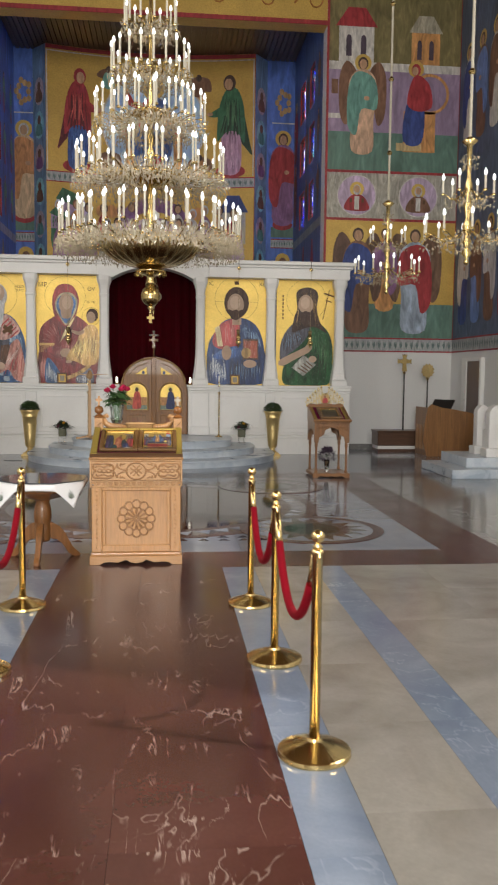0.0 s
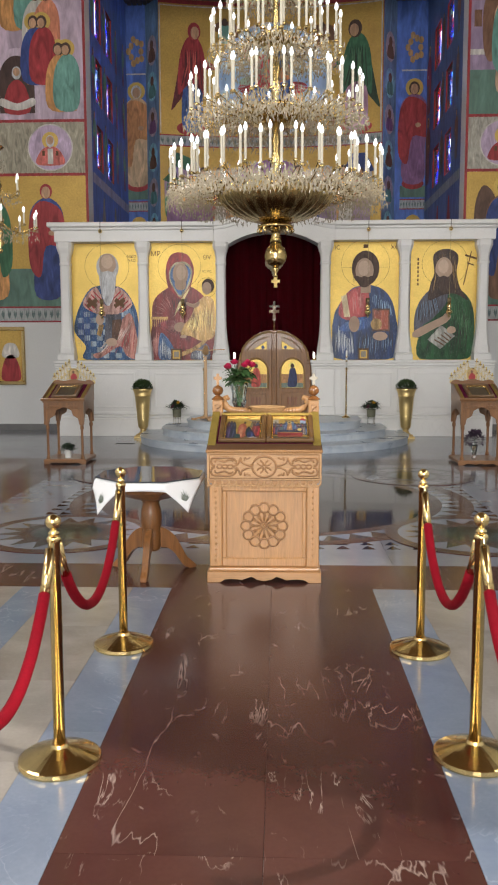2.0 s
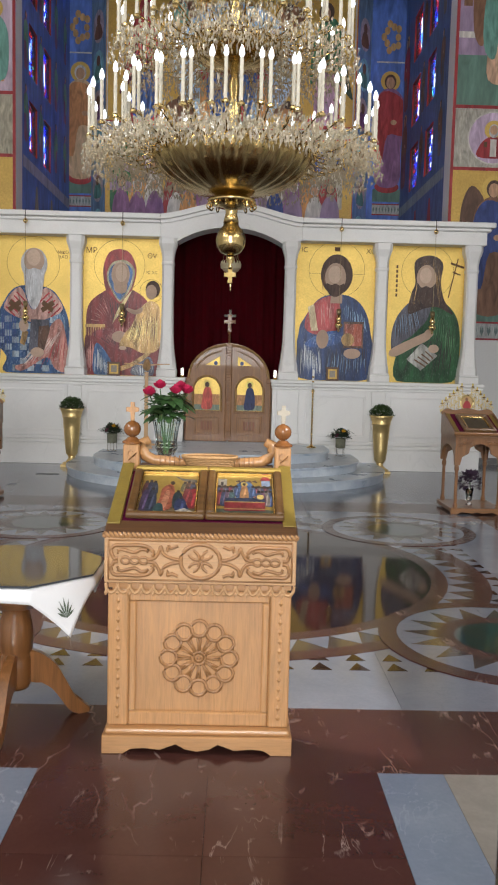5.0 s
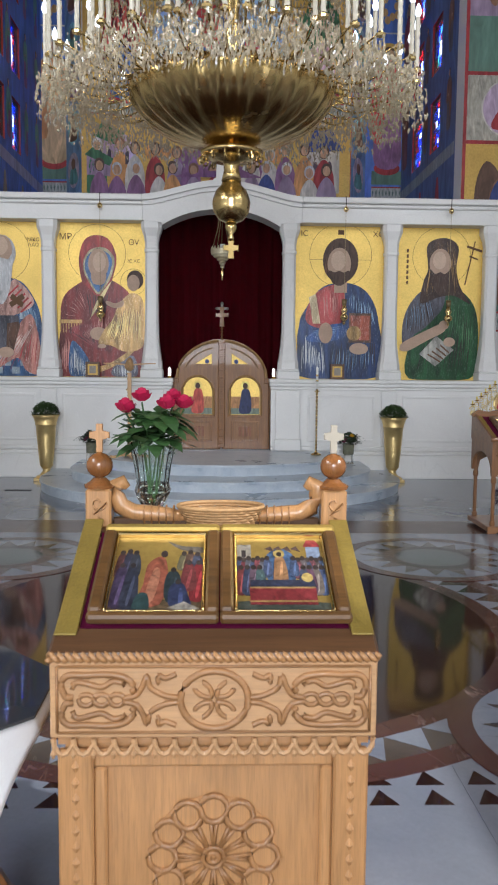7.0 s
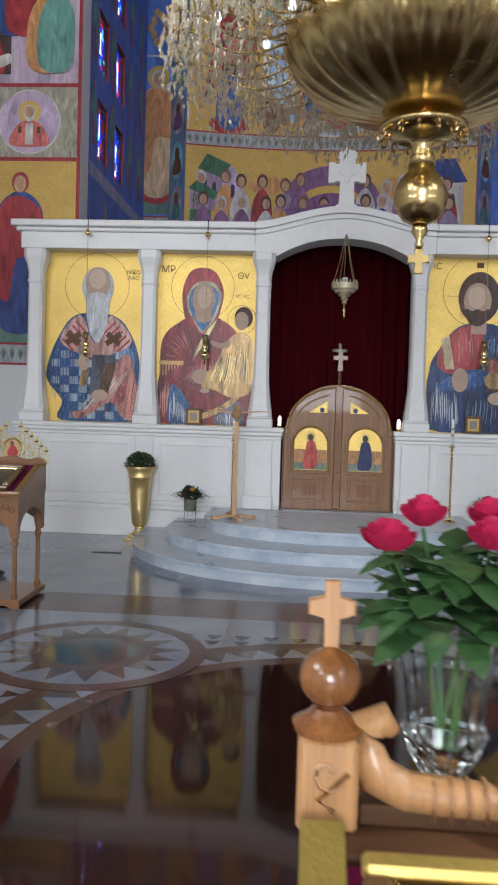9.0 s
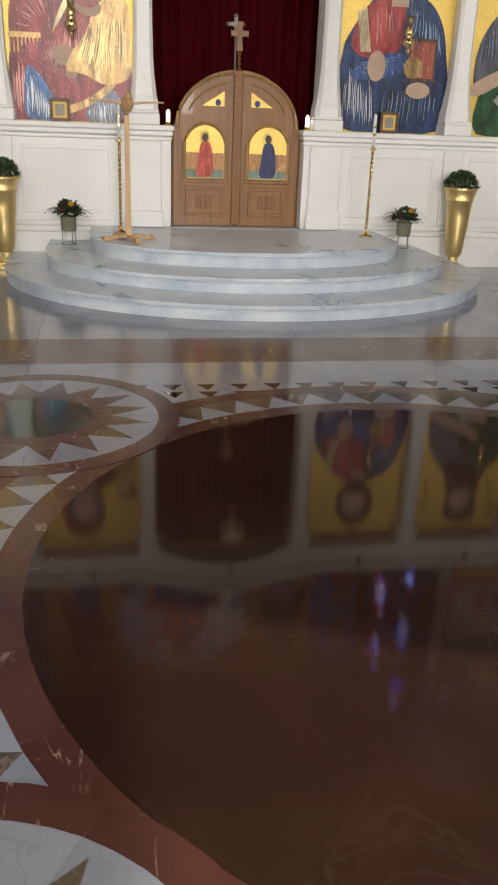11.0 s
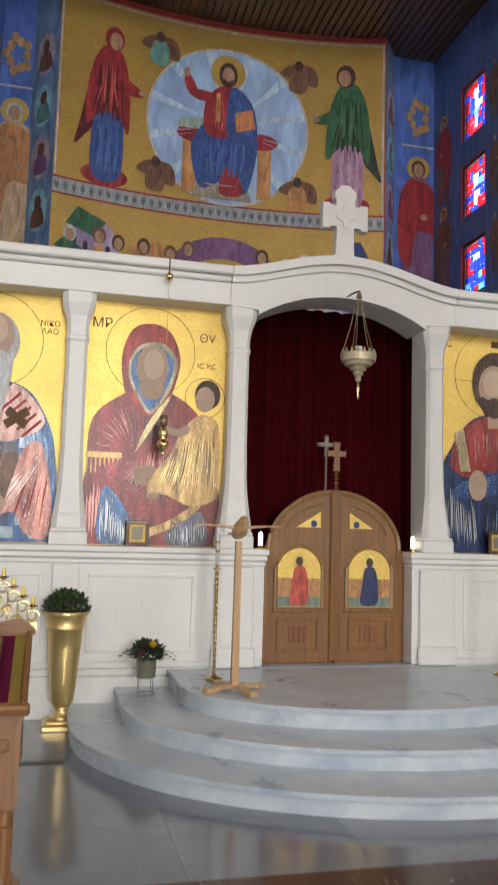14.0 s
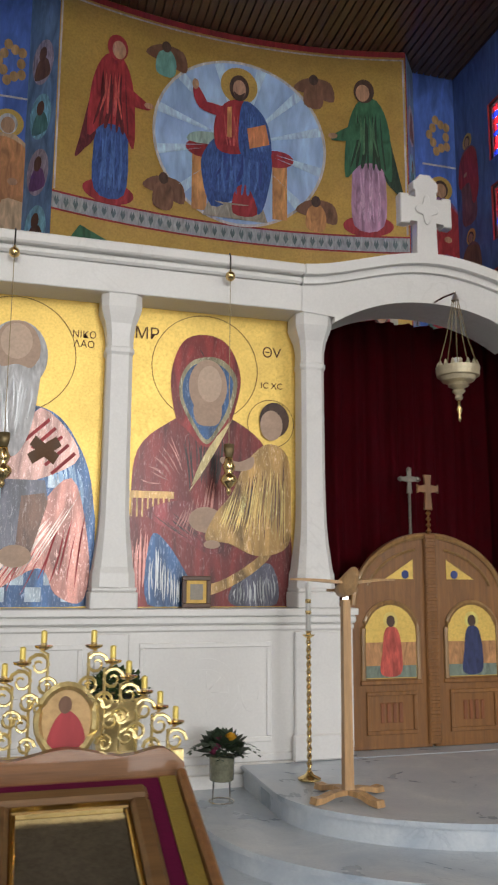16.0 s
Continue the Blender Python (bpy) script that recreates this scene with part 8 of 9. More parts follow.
        flat(t, "cloth", s, smooth_loop([(-5.5, 6.25), (-5.16, 6.15), (-4.82, 6.25), (-4.86, 6.38), (-5.16, 6.28), (-5.46, 6.38)], 4), 0.021, PALE)
        flat(t, "hair", s, ellipse(-5.16, 6.84, 0.09, 0.12, 16), 0.020, GREY_HAIR)
        flat(t, "head", s, ellipse(-5.16, 6.86, 0.065, 0.08, 16), 0.022, SKIN)
        rnd = random.Random(8)
        robes = [TEAL, OCHRE, CRIMSON, NAVY, paint((0.5, 0.18, 0.1), 0.5), PALE]
        for k in range(12):
            u, v = -4.15 - 0.22 * (k % 4) - 0.35 * (k // 4) + rnd.uniform(-0.05, 0.05), 6.55 + 0.62 * (k // 2) * 0.8
            if v < 10.4:
                d = 0.030 - 0.0012 * k
                flat(t, "bench", s, rect(u - 0.16, v - 0.42, u + 0.16, v), d - 0.004, OCHRE)
                flat(t, "robe", s, smooth_loop([(u - 0.24, v - 0.35), (u - 0.26, v + 0.25), (u - 0.10, v + 0.58), (u + 0.12, v + 0.58), (u + 0.24, v + 0.25), (u + 0.18, v - 0.38)], 4), d, robes[k % 6])
                flat(t, "halo", s, ellipse(u - 0.02, v + 0.72, 0.17, 0.17, 20), d - 0.002, gold_leaf("painted_halo", (0.66, 0.45, 0.12), 0.45, 0.35))
                flat(t, "hair", s, ellipse(u - 0.02, v + 0.71, 0.10, 0.12, 16), d + 0.002, HAIR)
                flat(t, "head", s, ellipse(u - 0.03, v + 0.69, 0.07, 0.09, 14), d + 0.004, SKIN)
        medallion(t, s, -4.55, 5.46, 0.44, paint((0.50, 0.12, 0.10), 0.6, 2))
        medallion(t, s, -5.95, 5.46, 0.44, BROWN)
        standing(t, s, -4.66, 2.55, 2.32, NAVY, CRIMSON, 0.016, hair=CRIMSON, halo=False, seed=1, wide=1.05)
        standing(t, s, -5.7, 2.55, 2.32, OCHRE, FOREST, 0.016, seed=5)


transept(CR, E, True)
transept(W, CL, False)
t = wall_painting("dim painted side wall with standing figures above a grey border")
band(t, on_side_e, 13.0, 17.48, 2.13, 2.44)
flat(t, "dark_ground", on_side_e, rect(13.0, 2.44, 17.48, TOP), 0.004, SLATE_WALL)
flat(t, "red_line", on_side_e, rect(17.43, 2.44, 17.48, TOP), 0.006, RED_LINE)
for k, (u, m1, m2) in enumerate(((16.9, NAVY, PALE), (16.2, paint((0.12, 0.2, 0.42), 0.5), BROWN), (15.5, BROWN, PALE), (14.8, CRIMSON, NAVY))):
    standing(t, on_side_e, u, 2.7, 2.1, m1, m2, 0.012, seed=k)
    standing(t, on_side_e, u, 6.4, 2.1, m2, m1, 0.012, seed=k + 5)

# ---- apse painting ----
t = wall_painting("gold apse painting with a seated figure in a pale blue oval")
s = on_apse
flat(t, "red_line", s, rect(APL, 9.27, APR, 9.36), 0.006, RED_LINE)
for u in (APL, APR - 0.06):
    flat(t, "red_line", s, rect(u, 3.9, u + 0.06, 9.27), 0.006, RED_LINE)
OX, OZ = CX - 0.02, 7.70
for u0, u1, v0, v1 in ((APL + 0.075, APL + 0.10, 6.50, 9.24), (APR - 0.10, APR - 0.075, 6.50, 9.24), (APL + 0.10, APR - 0.10, 9.215, 9.24)):
    flat(t, "pale_line", s, rect(u0, v0, u1, v1), 0.006, PALE)
AZURE, AZURE_LIGHT, RED_LIGHT, RED_DEEP = paint((0.035, 0.085, 0.26), 0.6, 3), paint((0.065, 0.145, 0.36), 0.5, 3), paint((0.50, 0.09, 0.07), 0.5, 3), paint((0.10, 0.008, 0.012), 0.5, 3)
flat(t, "oval", s, ellipse(OX, OZ, 1.30, 1.24, 56), 0.010, paint((0.30, 0.44, 0.68), 0.12, 0.3))
ring(t, "oval_edge", s, OX, OZ, 1.26, 1.30, 0.013, PALE, 56, 0.955)
for k in range(12):
    a = k * math.pi / 6 + 0.26
    flat(t, "ray", s, [(OX + 0.35 * math.cos(a - 0.03), OZ + 0.33 * math.sin(a - 0.03)), (OX + 1.25 * math.cos(a - 0.06), OZ + 1.19 * math.sin(a - 0.06)), (OX + 1.27 * math.cos(a), OZ + 1.20 * math.sin(a)), (OX + 1.25 * math.cos(a + 0.06), OZ + 1.19 * math.sin(a + 0.06)), (OX + 0.35 * math.cos(a + 0.03), OZ + 0.33 * math.sin(a + 0.03))], 0.013, paint((0.40, 0.54, 0.74), 0.2))
for q in (-1, 1):
    flat(t, "throne_leg", s, rect(OX + q * 0.60 - 0.11, 6.62, OX + q * 0.60 + 0.11, 7.45), 0.018, OCHRE)
    flat(t, "cushion", s, ellipse(OX + q * 0.55, 7.52, 0.26, 0.13, 20), 0.020, CRIMSON)
flat(t, "footstool", s, [(OX - 0.55, 6.55), (OX + 0.42, 6.55), (OX + 0.34, 6.78), (OX - 0.46, 6.78)], 0.021, STONE_PAINT)
flat(t, "robe", s, smooth_loop([(OX - 0.42, 6.70), (OX - 0.58, 7.25), (OX - 0.50, 7.55), (OX - 0.28, 7.75), (OX + 0.30, 7.75), (OX + 0.48, 7.50), (OX + 0.42, 7.0), (OX + 0.28, 6.66), (OX - 0.02, 6.85)], 4), 0.024, AZURE)
flat(t, "under_robe", s, smooth_loop([(OX - 0.10, 6.64), (OX - 0.06, 7.0), (OX + 0.12, 7.05), (OX + 0.26, 6.66)], 4), 0.027, CRIMSON)
flat(t, "tunic", s, smooth_loop([(OX - 0.34, 7.55), (OX - 0.38, 8.0), (OX - 0.18, 8.30), (OX + 0.12, 8.30), (OX + 0.18, 7.9), (OX + 0.05, 7.55)], 4), 0.030, CRIMSON)
flat(t, "mantle", s, smooth_loop([(OX - 0.02, 7.6), (OX + 0.02, 8.28), (OX + 0.22, 8.28), (OX + 0.42, 8.0), (OX + 0.46, 7.5), (OX + 0.2, 7.45)], 4), 0.034, AZURE)
flat(t, "sleeve", s, smooth_loop([(OX - 0.30, 8.05), (OX - 0.62, 8.12), (OX - 0.72, 8.38), (OX - 0.62, 8.42), (OX - 0.50, 8.2), (OX - 0.26, 8.2)], 4), 0.034, CRIMSON)
flat(t, "hand", s, ellipse(OX - 0.68, 8.46, 0.05, 0.08, 12), 0.036, SKIN)
flat(t, "book", s, [(OX + 0.14, 7.62), (OX + 0.44, 7.72), (OX + 0.38, 8.02), (OX + 0.10, 7.92)], 0.038, paint((0.52, 0.2, 0.08), 0.3))
flat(t, "halo", s, ellipse(OX - 0.02, 8.56, 0.28, 0.28, 32), 0.026, WALL_GILT)
flat(t, "hair", s, ellipse(OX - 0.02, 8.52, 0.15, 0.20, 20), 0.036, HAIR)
flat(t, "head", s, ellipse(OX - 0.02, 8.50, 0.10, 0.145, 18), 0.038, SKIN)
for u, robe, man, q in ((OX - 1.88, AZURE, CRIMSON, 1), (OX + 1.92, paint((0.42, 0.24, 0.34), 0.6), FOREST, -1)):
    flat(t, "red_cushion", s, ellipse(u - 0.02, 6.62, 0.36, 0.16, 24), 0.012, CRIMSON)
    flat(t, "robe", s, smooth_loop([(u - 0.22, 6.62), (u - 0.24, 7.4), (u - 0.2, 8.2), (u + 0.2, 8.2), (u + 0.24, 7.4), (u + 0.2, 6.62)], 4), 0.016, robe)
    flat(t, "mantle", s, smooth_loop([(u - 0.34, 7.35), (u - 0.30, 8.1), (u - 0.12, 8.55), (u + 0.14, 8.55), (u + 0.30, 8.1), (u + 0.32, 7.3), (u + 0.14, 7.55), (u - 0.12, 7.55)], 4), 0.020, man)
    flat(t, "sleeve", s, smooth_loop([(u + q * 0.1, 7.95), (u + q * 0.50, 7.90), (u + q * 0.50, 8.0), (u + q * 0.1, 8.2)], 4), 0.024, man)
    flat(t, "hand", s, ellipse(u + q * 0.52, 7.97, 0.07, 0.045, 12), 0.026, SKIN)
    flat(t, "hair", s, ellipse(u + q * 0.05, 8.70, 0.15, 0.19, 18), 0.022, CRIMSON if q > 0 else HAIR)
    flat(t, "head", s, ellipse(u + q * 0.07, 8.67, 0.10, 0.135, 16), 0.026, SKIN)
folds(t, s, ((OX - 0.40, 7.50), (OX + 0.30, 7.55)), ((OX - 0.36, 6.95), (OX + 0.25, 6.95)), 7, 0.0275, AZURE_LIGHT, 0.014)
folds(t, s, ((OX - 0.30, 7.60), (OX + 0.36, 7.60)), ((OX - 0.44, 7.15), (OX + 0.38, 7.10)), 5, 0.0275, NAVY, 0.016)
folds(t, s, ((OX - 0.28, 8.10), (OX + 0.0, 8.15)), ((OX - 0.22, 7.65), (OX - 0.02, 7.65)), 4, 0.0335, RED_LIGHT, 0.010)
folds(t, s, ((OX + 0.12, 8.20), (OX + 0.34, 8.0)), ((OX + 0.18, 7.62), (OX + 0.42, 7.62)), 4, 0.0365, AZURE_LIGHT, 0.012)
flat(t, "gold_stripe", s, [(OX - 0.20, 7.75), (OX - 0.13, 7.75), (OX - 0.13, 8.22), (OX - 0.20, 8.20)], 0.0352, OCHRE)
flat(t, "white_cloth", s, smooth_loop([(OX - 0.78, 7.60), (OX - 0.70, 7.74), (OX - 0.36, 7.78), (OX - 0.34, 7.62)], 3), 0.0225, paint((0.30, 0.42, 0.34), 0.5))
flat(t, "beard", s, smooth_loop([(OX - 0.11, 8.46), (OX - 0.06, 8.42), (OX + 0.02, 8.42), (OX + 0.07, 8.46), (OX + 0.02, 8.34), (OX - 0.06, 8.34)], 3), 0.0405, HAIR)
for q, u, hi, lo, skirt in ((1, OX - 1.88, RED_LIGHT, RED_DEEP, AZURE_LIGHT), (-1, OX + 1.92, paint((0.07, 0.17, 0.08), 0.5, 3), paint((0.012, 0.035, 0.016), 0.5, 3), paint((0.50, 0.32, 0.42), 0.4, 3))):
    folds(t, s, ((u - 0.16, 7.50), (u + 0.16, 7.50)), ((u - 0.18, 6.72), (u + 0.16, 6.72)), 5, 0.0185, skirt, 0.014)
    folds(t, s, ((u - 0.18, 8.35), (u + 0.20, 8.35)), ((u - 0.29, 7.55), (u + 0.27, 7.50)), 7, 0.0235, lo, 0.015)
    folds(t, s, ((u - 0.14, 8.30), (u + 0.12, 8.30)), ((u - 0.22, 7.75), (u + 0.18, 7.70)), 4, 0.0262, hi, 0.012)
    # end of the mantle that hangs behind
    flat(t, "mantle_end", s, smooth_loop([(u - q * 0.26, 8.1), (u - q * 0.44, 7.3), (u - q * 0.50, 7.0), (u - q * 0.36, 7.15), (u - q * 0.22, 7.4)], 4), 0.0195, lo)
for u, v, m in ((OX - 1.12, 8.72, TEAL), (OX + 1.12, 8.62, BROWN), (OX - 1.12, 6.78, BROWN), (OX + 1.14, 6.74, OCHRE)):
    flat(t, "small_wing", s, smooth_loop([(u - 0.30, v + 0.05), (u - 0.1, v + 0.22), (u + 0.25, v + 0.18), (u + 0.3, v - 0.12), (u, v - 0.05)], 4), 0.014, BROWN)
    flat(t, "small_figure", s, smooth_loop([(u - 0.14, v - 0.2), (u - 0.12, v + 0.08), (u + 0.05, v + 0.16), (u + 0.15, v - 0.02), (u + 0.1, v - 0.24)], 4), 0.018, m)
    flat(t, "small_head", s, ellipse(u, v + 0.2, 0.07, 0.085, 14), 0.021, HAIR)
band(t, s, APL + 0.06, APR - 0.06, 6.22, 6.48, 0.006, 0.13)
# supper scene below the border
flat(t, "supper_ground", s, rect(APL + 0.06, 3.9, APR - 0.06, 6.22), 0.004, WALL_GILT)
flat(t, "purple_arch", s, [(OX - 0.95, 5.2), (OX + 0.95, 5.2)] + ellipse(OX, 5.2, 0.95, 0.78, 21, 0, 180), 0.008, PURPLE)
flat(t, "inner_arch", s, [(OX - 0.70, 5.0), (OX + 0.70, 5.0)] + ellipse(OX, 5.15, 0.70, 0.5, 21, 0, 180), 0.011, WALL_GILT)
HOUSE_LILAC, HOUSE_SIDE = paint((0.42, 0.34, 0.48), 0.4), paint((0.28, 0.20, 0.30), 0.4)
hu = APL + 0.62
flat(t, "painted_house", s, [(hu - 0.30, 5.20), (hu + 0.12, 5.20), (hu + 0.12, 5.72), (hu - 0.30, 5.86)], 0.010, HOUSE_SIDE)
flat(t, "painted_gable", s, [(hu + 0.12, 5.20), (hu + 0.52, 5.20), (hu + 0.48, 5.62), (hu + 0.36, 5.86), (hu + 0.26, 5.92), (hu + 0.12, 5.72)], 0.011, HOUSE_LILAC)
flat(t, "painted_roof", s, [(hu - 0.33, 5.84), (hu + 0.13, 5.70), (hu + 0.28, 5.94), (hu - 0.16, 6.10)], 0.013, FOREST)
flat(t, "painted_porch", s, [(hu - 0.46, 5.15), (hu + 0.05, 5.15), (hu + 0.05, 5.38), (hu - 0.46, 5.50)], 0.014, HOUSE_SIDE)
flat(t, "painted_roof", s, [(hu - 0.50, 5.50), (hu - 0.02, 5.33), (hu + 0.06, 5.46), (hu - 0.34, 5.64)], 0.017, FOREST)
for k, (u, v) in enumerate(((hu - 0.19, 5.58), (hu - 0.02, 5.52), (hu + 0.32, 5.50))):
    flat(t, "painted_window", s, [(u - 0.035, v - 0.12), (u + 0.035, v - 0.12)] + ellipse(u, v + 0.06, 0.035, 0.05, 9, 0, 180), 0.014 + 0.0004 * k, paint((0.03, 0.02, 0.04), 0.3))
building(t, s, APR - 0.55, 4.9, 0.6, 1.15, paint((0.45, 0.42, 0.36), 0.4), NAVY, 0.010)
rnd = random.Random(21)
robes = [PALE, CRIMSON, NAVY, LILAC, FOREST, TEAL, PURPLE, OCHRE]
for k in range(26):
    row = k // 13
    u = APL + 0.40 + (k % 13) * 0.365 + rnd.uniform(-0.06, 0.06)
    v = 4.44 + (1 - row) * 0.34 + rnd.uniform(-0.05, 0.08)
    if abs(u - OX) < 0.45 and row == 0:
        continue
    d = 0.014 + row * 0.010 + 0.0006 * (k % 13)
    flat(t, "robe", s, smooth_loop([(u - 0.17, v - 0.1), (u - 0.18, v + 0.45), (u - 0.06, v + 0.72), (u + 0.06, v + 0.72), (u + 0.18, v + 0.45), (u + 0.16, v - 0.1)], 3), d, rnd.choice(robes))
    flat(t, "hair", s, ellipse(u, v + 0.88, 0.10, 0.12, 14), d + 0.003, rnd.choice((HAIR, GREY_HAIR, BROWN)))
    flat(t, "head", s, ellipse(u, v + 0.86, 0.07, 0.09, 12), d + 0.005, SKIN)
for u in (OX - 1.3, OX - 1.05, OX + 1.1):
    flat(t, "halo", s, ellipse(u, 5.62, 0.15, 0.15, 20), 0.012, OCHRE)

# ---- chancel walls ----
t = wall_painting("blue painted walls beside the apse with standing saints")
for u, robe, man, q in ((CX - 3.30, paint((0.52, 0.36, 0.22), 0.5), paint((0.45, 0.2, 0.08), 0.5), -1), (CX + 3.24, PURPLE, CRIMSON, 1)):
    s = on_back
    standing(t, s, u, 5.42, 2.42, robe, man, 0.012, hair=GREY_HAIR if q < 0 else HAIR, seed=3)
    flat(t, "red_cushion", s, ellipse(u, 5.45, 0.26, 0.13, 20), 0.008, CRIMSON)
    flat(t, "green_ground", s, rect(u - 0.30, 5.14, u + 0.30, 5.40), 0.006, GREEN_GROUND)
    band(t, s, u - 0.30, u + 0.30, 4.86, 5.10, 0.006, 0.06)
    flat(t, "halo", s, ellipse(u + 0.02, 4.55, 0.19, 0.19, 24), 0.008, WALL_GILT)
    flat(t, "head", s, ellipse(u + 0.02, 4.50, 0.10, 0.13, 16), 0.011, BROWN)
    flat(t, "pale_line", s, rect(u - 0.30, 7.98, u + 0.30, 8.01), 0.006, PALE)
    for k in range(10):
        a = k * math.pi / 5
        flat(t, "ornament", s, ellipse(u + 0.17 * math.cos(a) * (1 if k % 2 else 0.75), 8.50 + 0.28 * math.sin(a) * (1 if k % 2 else 0.75), 0.06, 0.08, 10), 0.008 + 0.0003 * k, paint((0.40, 0.24, 0.10), 0.4))
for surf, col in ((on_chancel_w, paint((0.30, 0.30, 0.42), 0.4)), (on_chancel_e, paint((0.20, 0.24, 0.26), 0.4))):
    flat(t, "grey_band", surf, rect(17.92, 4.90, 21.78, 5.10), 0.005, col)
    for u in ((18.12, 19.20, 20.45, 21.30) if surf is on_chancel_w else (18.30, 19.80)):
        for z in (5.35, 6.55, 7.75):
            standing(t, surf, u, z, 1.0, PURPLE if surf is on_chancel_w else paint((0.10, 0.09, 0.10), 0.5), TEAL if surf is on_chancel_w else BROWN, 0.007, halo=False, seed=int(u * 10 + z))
    if surf is on_chancel_e:
        for k, (v, m) in enumerate(((5.45, BROWN), (7.05, CRIMSON))):
            standing(t, surf, 21.42, v, 1.55, paint((0.16, 0.07, 0.08), 0.5), m, 0.014, seed=30 + k, wide=1.2)
    for u in (18.9, 20.1):
        flat(t, "painted_tree", surf, [(u - 0.25, 3.9), (u + 0.25, 3.9), (u + 0.05, 4.75), (u - 0.05, 4.75)], 0.006, paint((0.30, 0.26, 0.2), 0.5) if surf is on_chancel_w else CRIMSON)
# roundels on the slanted reveals
for xa, xb in ((APL, APL - 0.38), (APR, APR + 0.36)):
    w = thing("painted_reveal", (0, 0, 0), "column of pale roundels painted on the slanted reveal", "wall painting", "wall paintings")

    def on_reveal(u, v, d):
        n = Vector((-(21.8 - APY), (xb - xa), 0)).normalized()
        n = n if n.y < 0 else -n
        p = Vector((xa + (xb - xa) * u, APY + (21.8 - APY) * u, v)) + n * d
        return tuple(p)
    for k in range(6):
        v = 4.55 + k * 0.82
        flat(w, "roundel", on_reveal, ellipse(0.5, v, 0.36, 0.34, 24), 0.005, (paint((0.26, 0.52, 0.56), 0.6, 2), paint((0.44, 0.36, 0.38), 0.6, 2))[k % 2])
        flat(w, "robe", on_reveal, smooth_loop([(0.25, v - 0.24), (0.32, v), (0.5, v + 0.06), (0.68, v), (0.75, v - 0.24)], 3), 0.008, (PURPLE, TEAL, BROWN)[k % 3])
        flat(w, "head", on_reveal, ellipse(0.5, v + 0.12, 0.13, 0.11, 14), 0.010, BROWN)

# ---- things in the east transept ----
t = thing("chest", (5.05, 17.12, 0), "low dark wooden chest with a bright strip, against the wall", "chest")
part("chest_body", bx(-0.56, 0.56, -0.26, 0.26, 0.13, 0.42, bevel=0.008), CHEST_WOOD, t)
part("chest_lid", bx(-0.58, 0.58, -0.28, 0.28, 0.4205, 0.45, bevel=0.008), CHEST_WOOD, t)
part("chest_foot", bx(-0.54, 0.54, -0.22, 0.24, 0.0, 0.0595), CHEST_WOOD, t)
part("pale_strip", bx(-0.55, 0.55, -0.24, 0.25, 0.06, 0.1295), PORCELAIN, t)
for name, x, y, z0, h, big in (("processional_cross", 5.10, 17.1, 0.451, 1.52, True), ("processional_fan", 5.60, 17.05, 0.0, 1.85, False)):
    t = thing(name, (x, y, z0), "tall processional cross on a dark staff" if big else "gilt round processional fan on a dark staff", "cross" if big else "fan")
    part("staff", tube(bmesh.new(), [(0, 0, 0), (0, 0, h - 0.30)], 0.016, 8), BLACK, t)
    part("knop", turned([(0.016, h - 0.32), (0.035, h - 0.29), (0.016, h - 0.26)], 12), OLD_BRASS, t)
    if big:
        part("cross_head", px(cross_outline(0, h - 0.26, 0.36, 0.15, 0.06, 1.9), "y", -0.012, 0.012, bevel=0.003), OLD_BRASS, t)
    else:
        part("fan_head", px([(0.15 * (1 if k % 2 else 0.8) * math.cos(k * math.pi / 12), h - 0.12 + 0.16 * (1 if k % 2 else 0.8) * math.sin(k * math.pi / 12)) for k in range(24)], "y", -0.01, 0.01), BRASS, t)
t = thing("cantor_desk", (5.75, 16.3, 0), "carved wooden cantor's desk with a book rest", "desk")
DESK = wood("cantor_wood", (0.30, 0.14, 0.05), 0.4, "z", 0.3)
part("front", px(smooth_loop([(-0.5, 0.0), (0.5, 0.0), (0.5, 0.78), (0.2, 0.92), (-0.2, 0.98), (-0.5, 0.98)], 3), "y", -0.40, -0.36), DESK, t)
part("side", bx(-0.50, -0.46, -0.359, 0.40, 0.0, 0.98, bevel=0.006), DESK, t)
part("side", bx(0.42, 0.46, -0.359, 0.40, 0.0, 0.80, bevel=0.006), DESK, t)
part("desk_top", bx(-0.459, 0.419, -0.359, 0.40, 0.76, 0.79), DESK, t)
for k in range(3):
    part("side_panel", bx(-0.512, -0.5005, -0.28 + 0.22 * k, -0.12 + 0.22 * k, 0.12, 0.62, bevel=0.005), OAK, t)
br = part("book_rest", bx(-0.22, 0.22, -0.17, 0.17, -0.012, 0.012), BLACK, t)
br.matrix_basis = pose(-0.05, 0.05, 1.02, 38, 0, -40)
part("rest_post", bx(-0.08, -0.02, 0.02, 0.08, 0.7905, 1.0), BLACK, t)
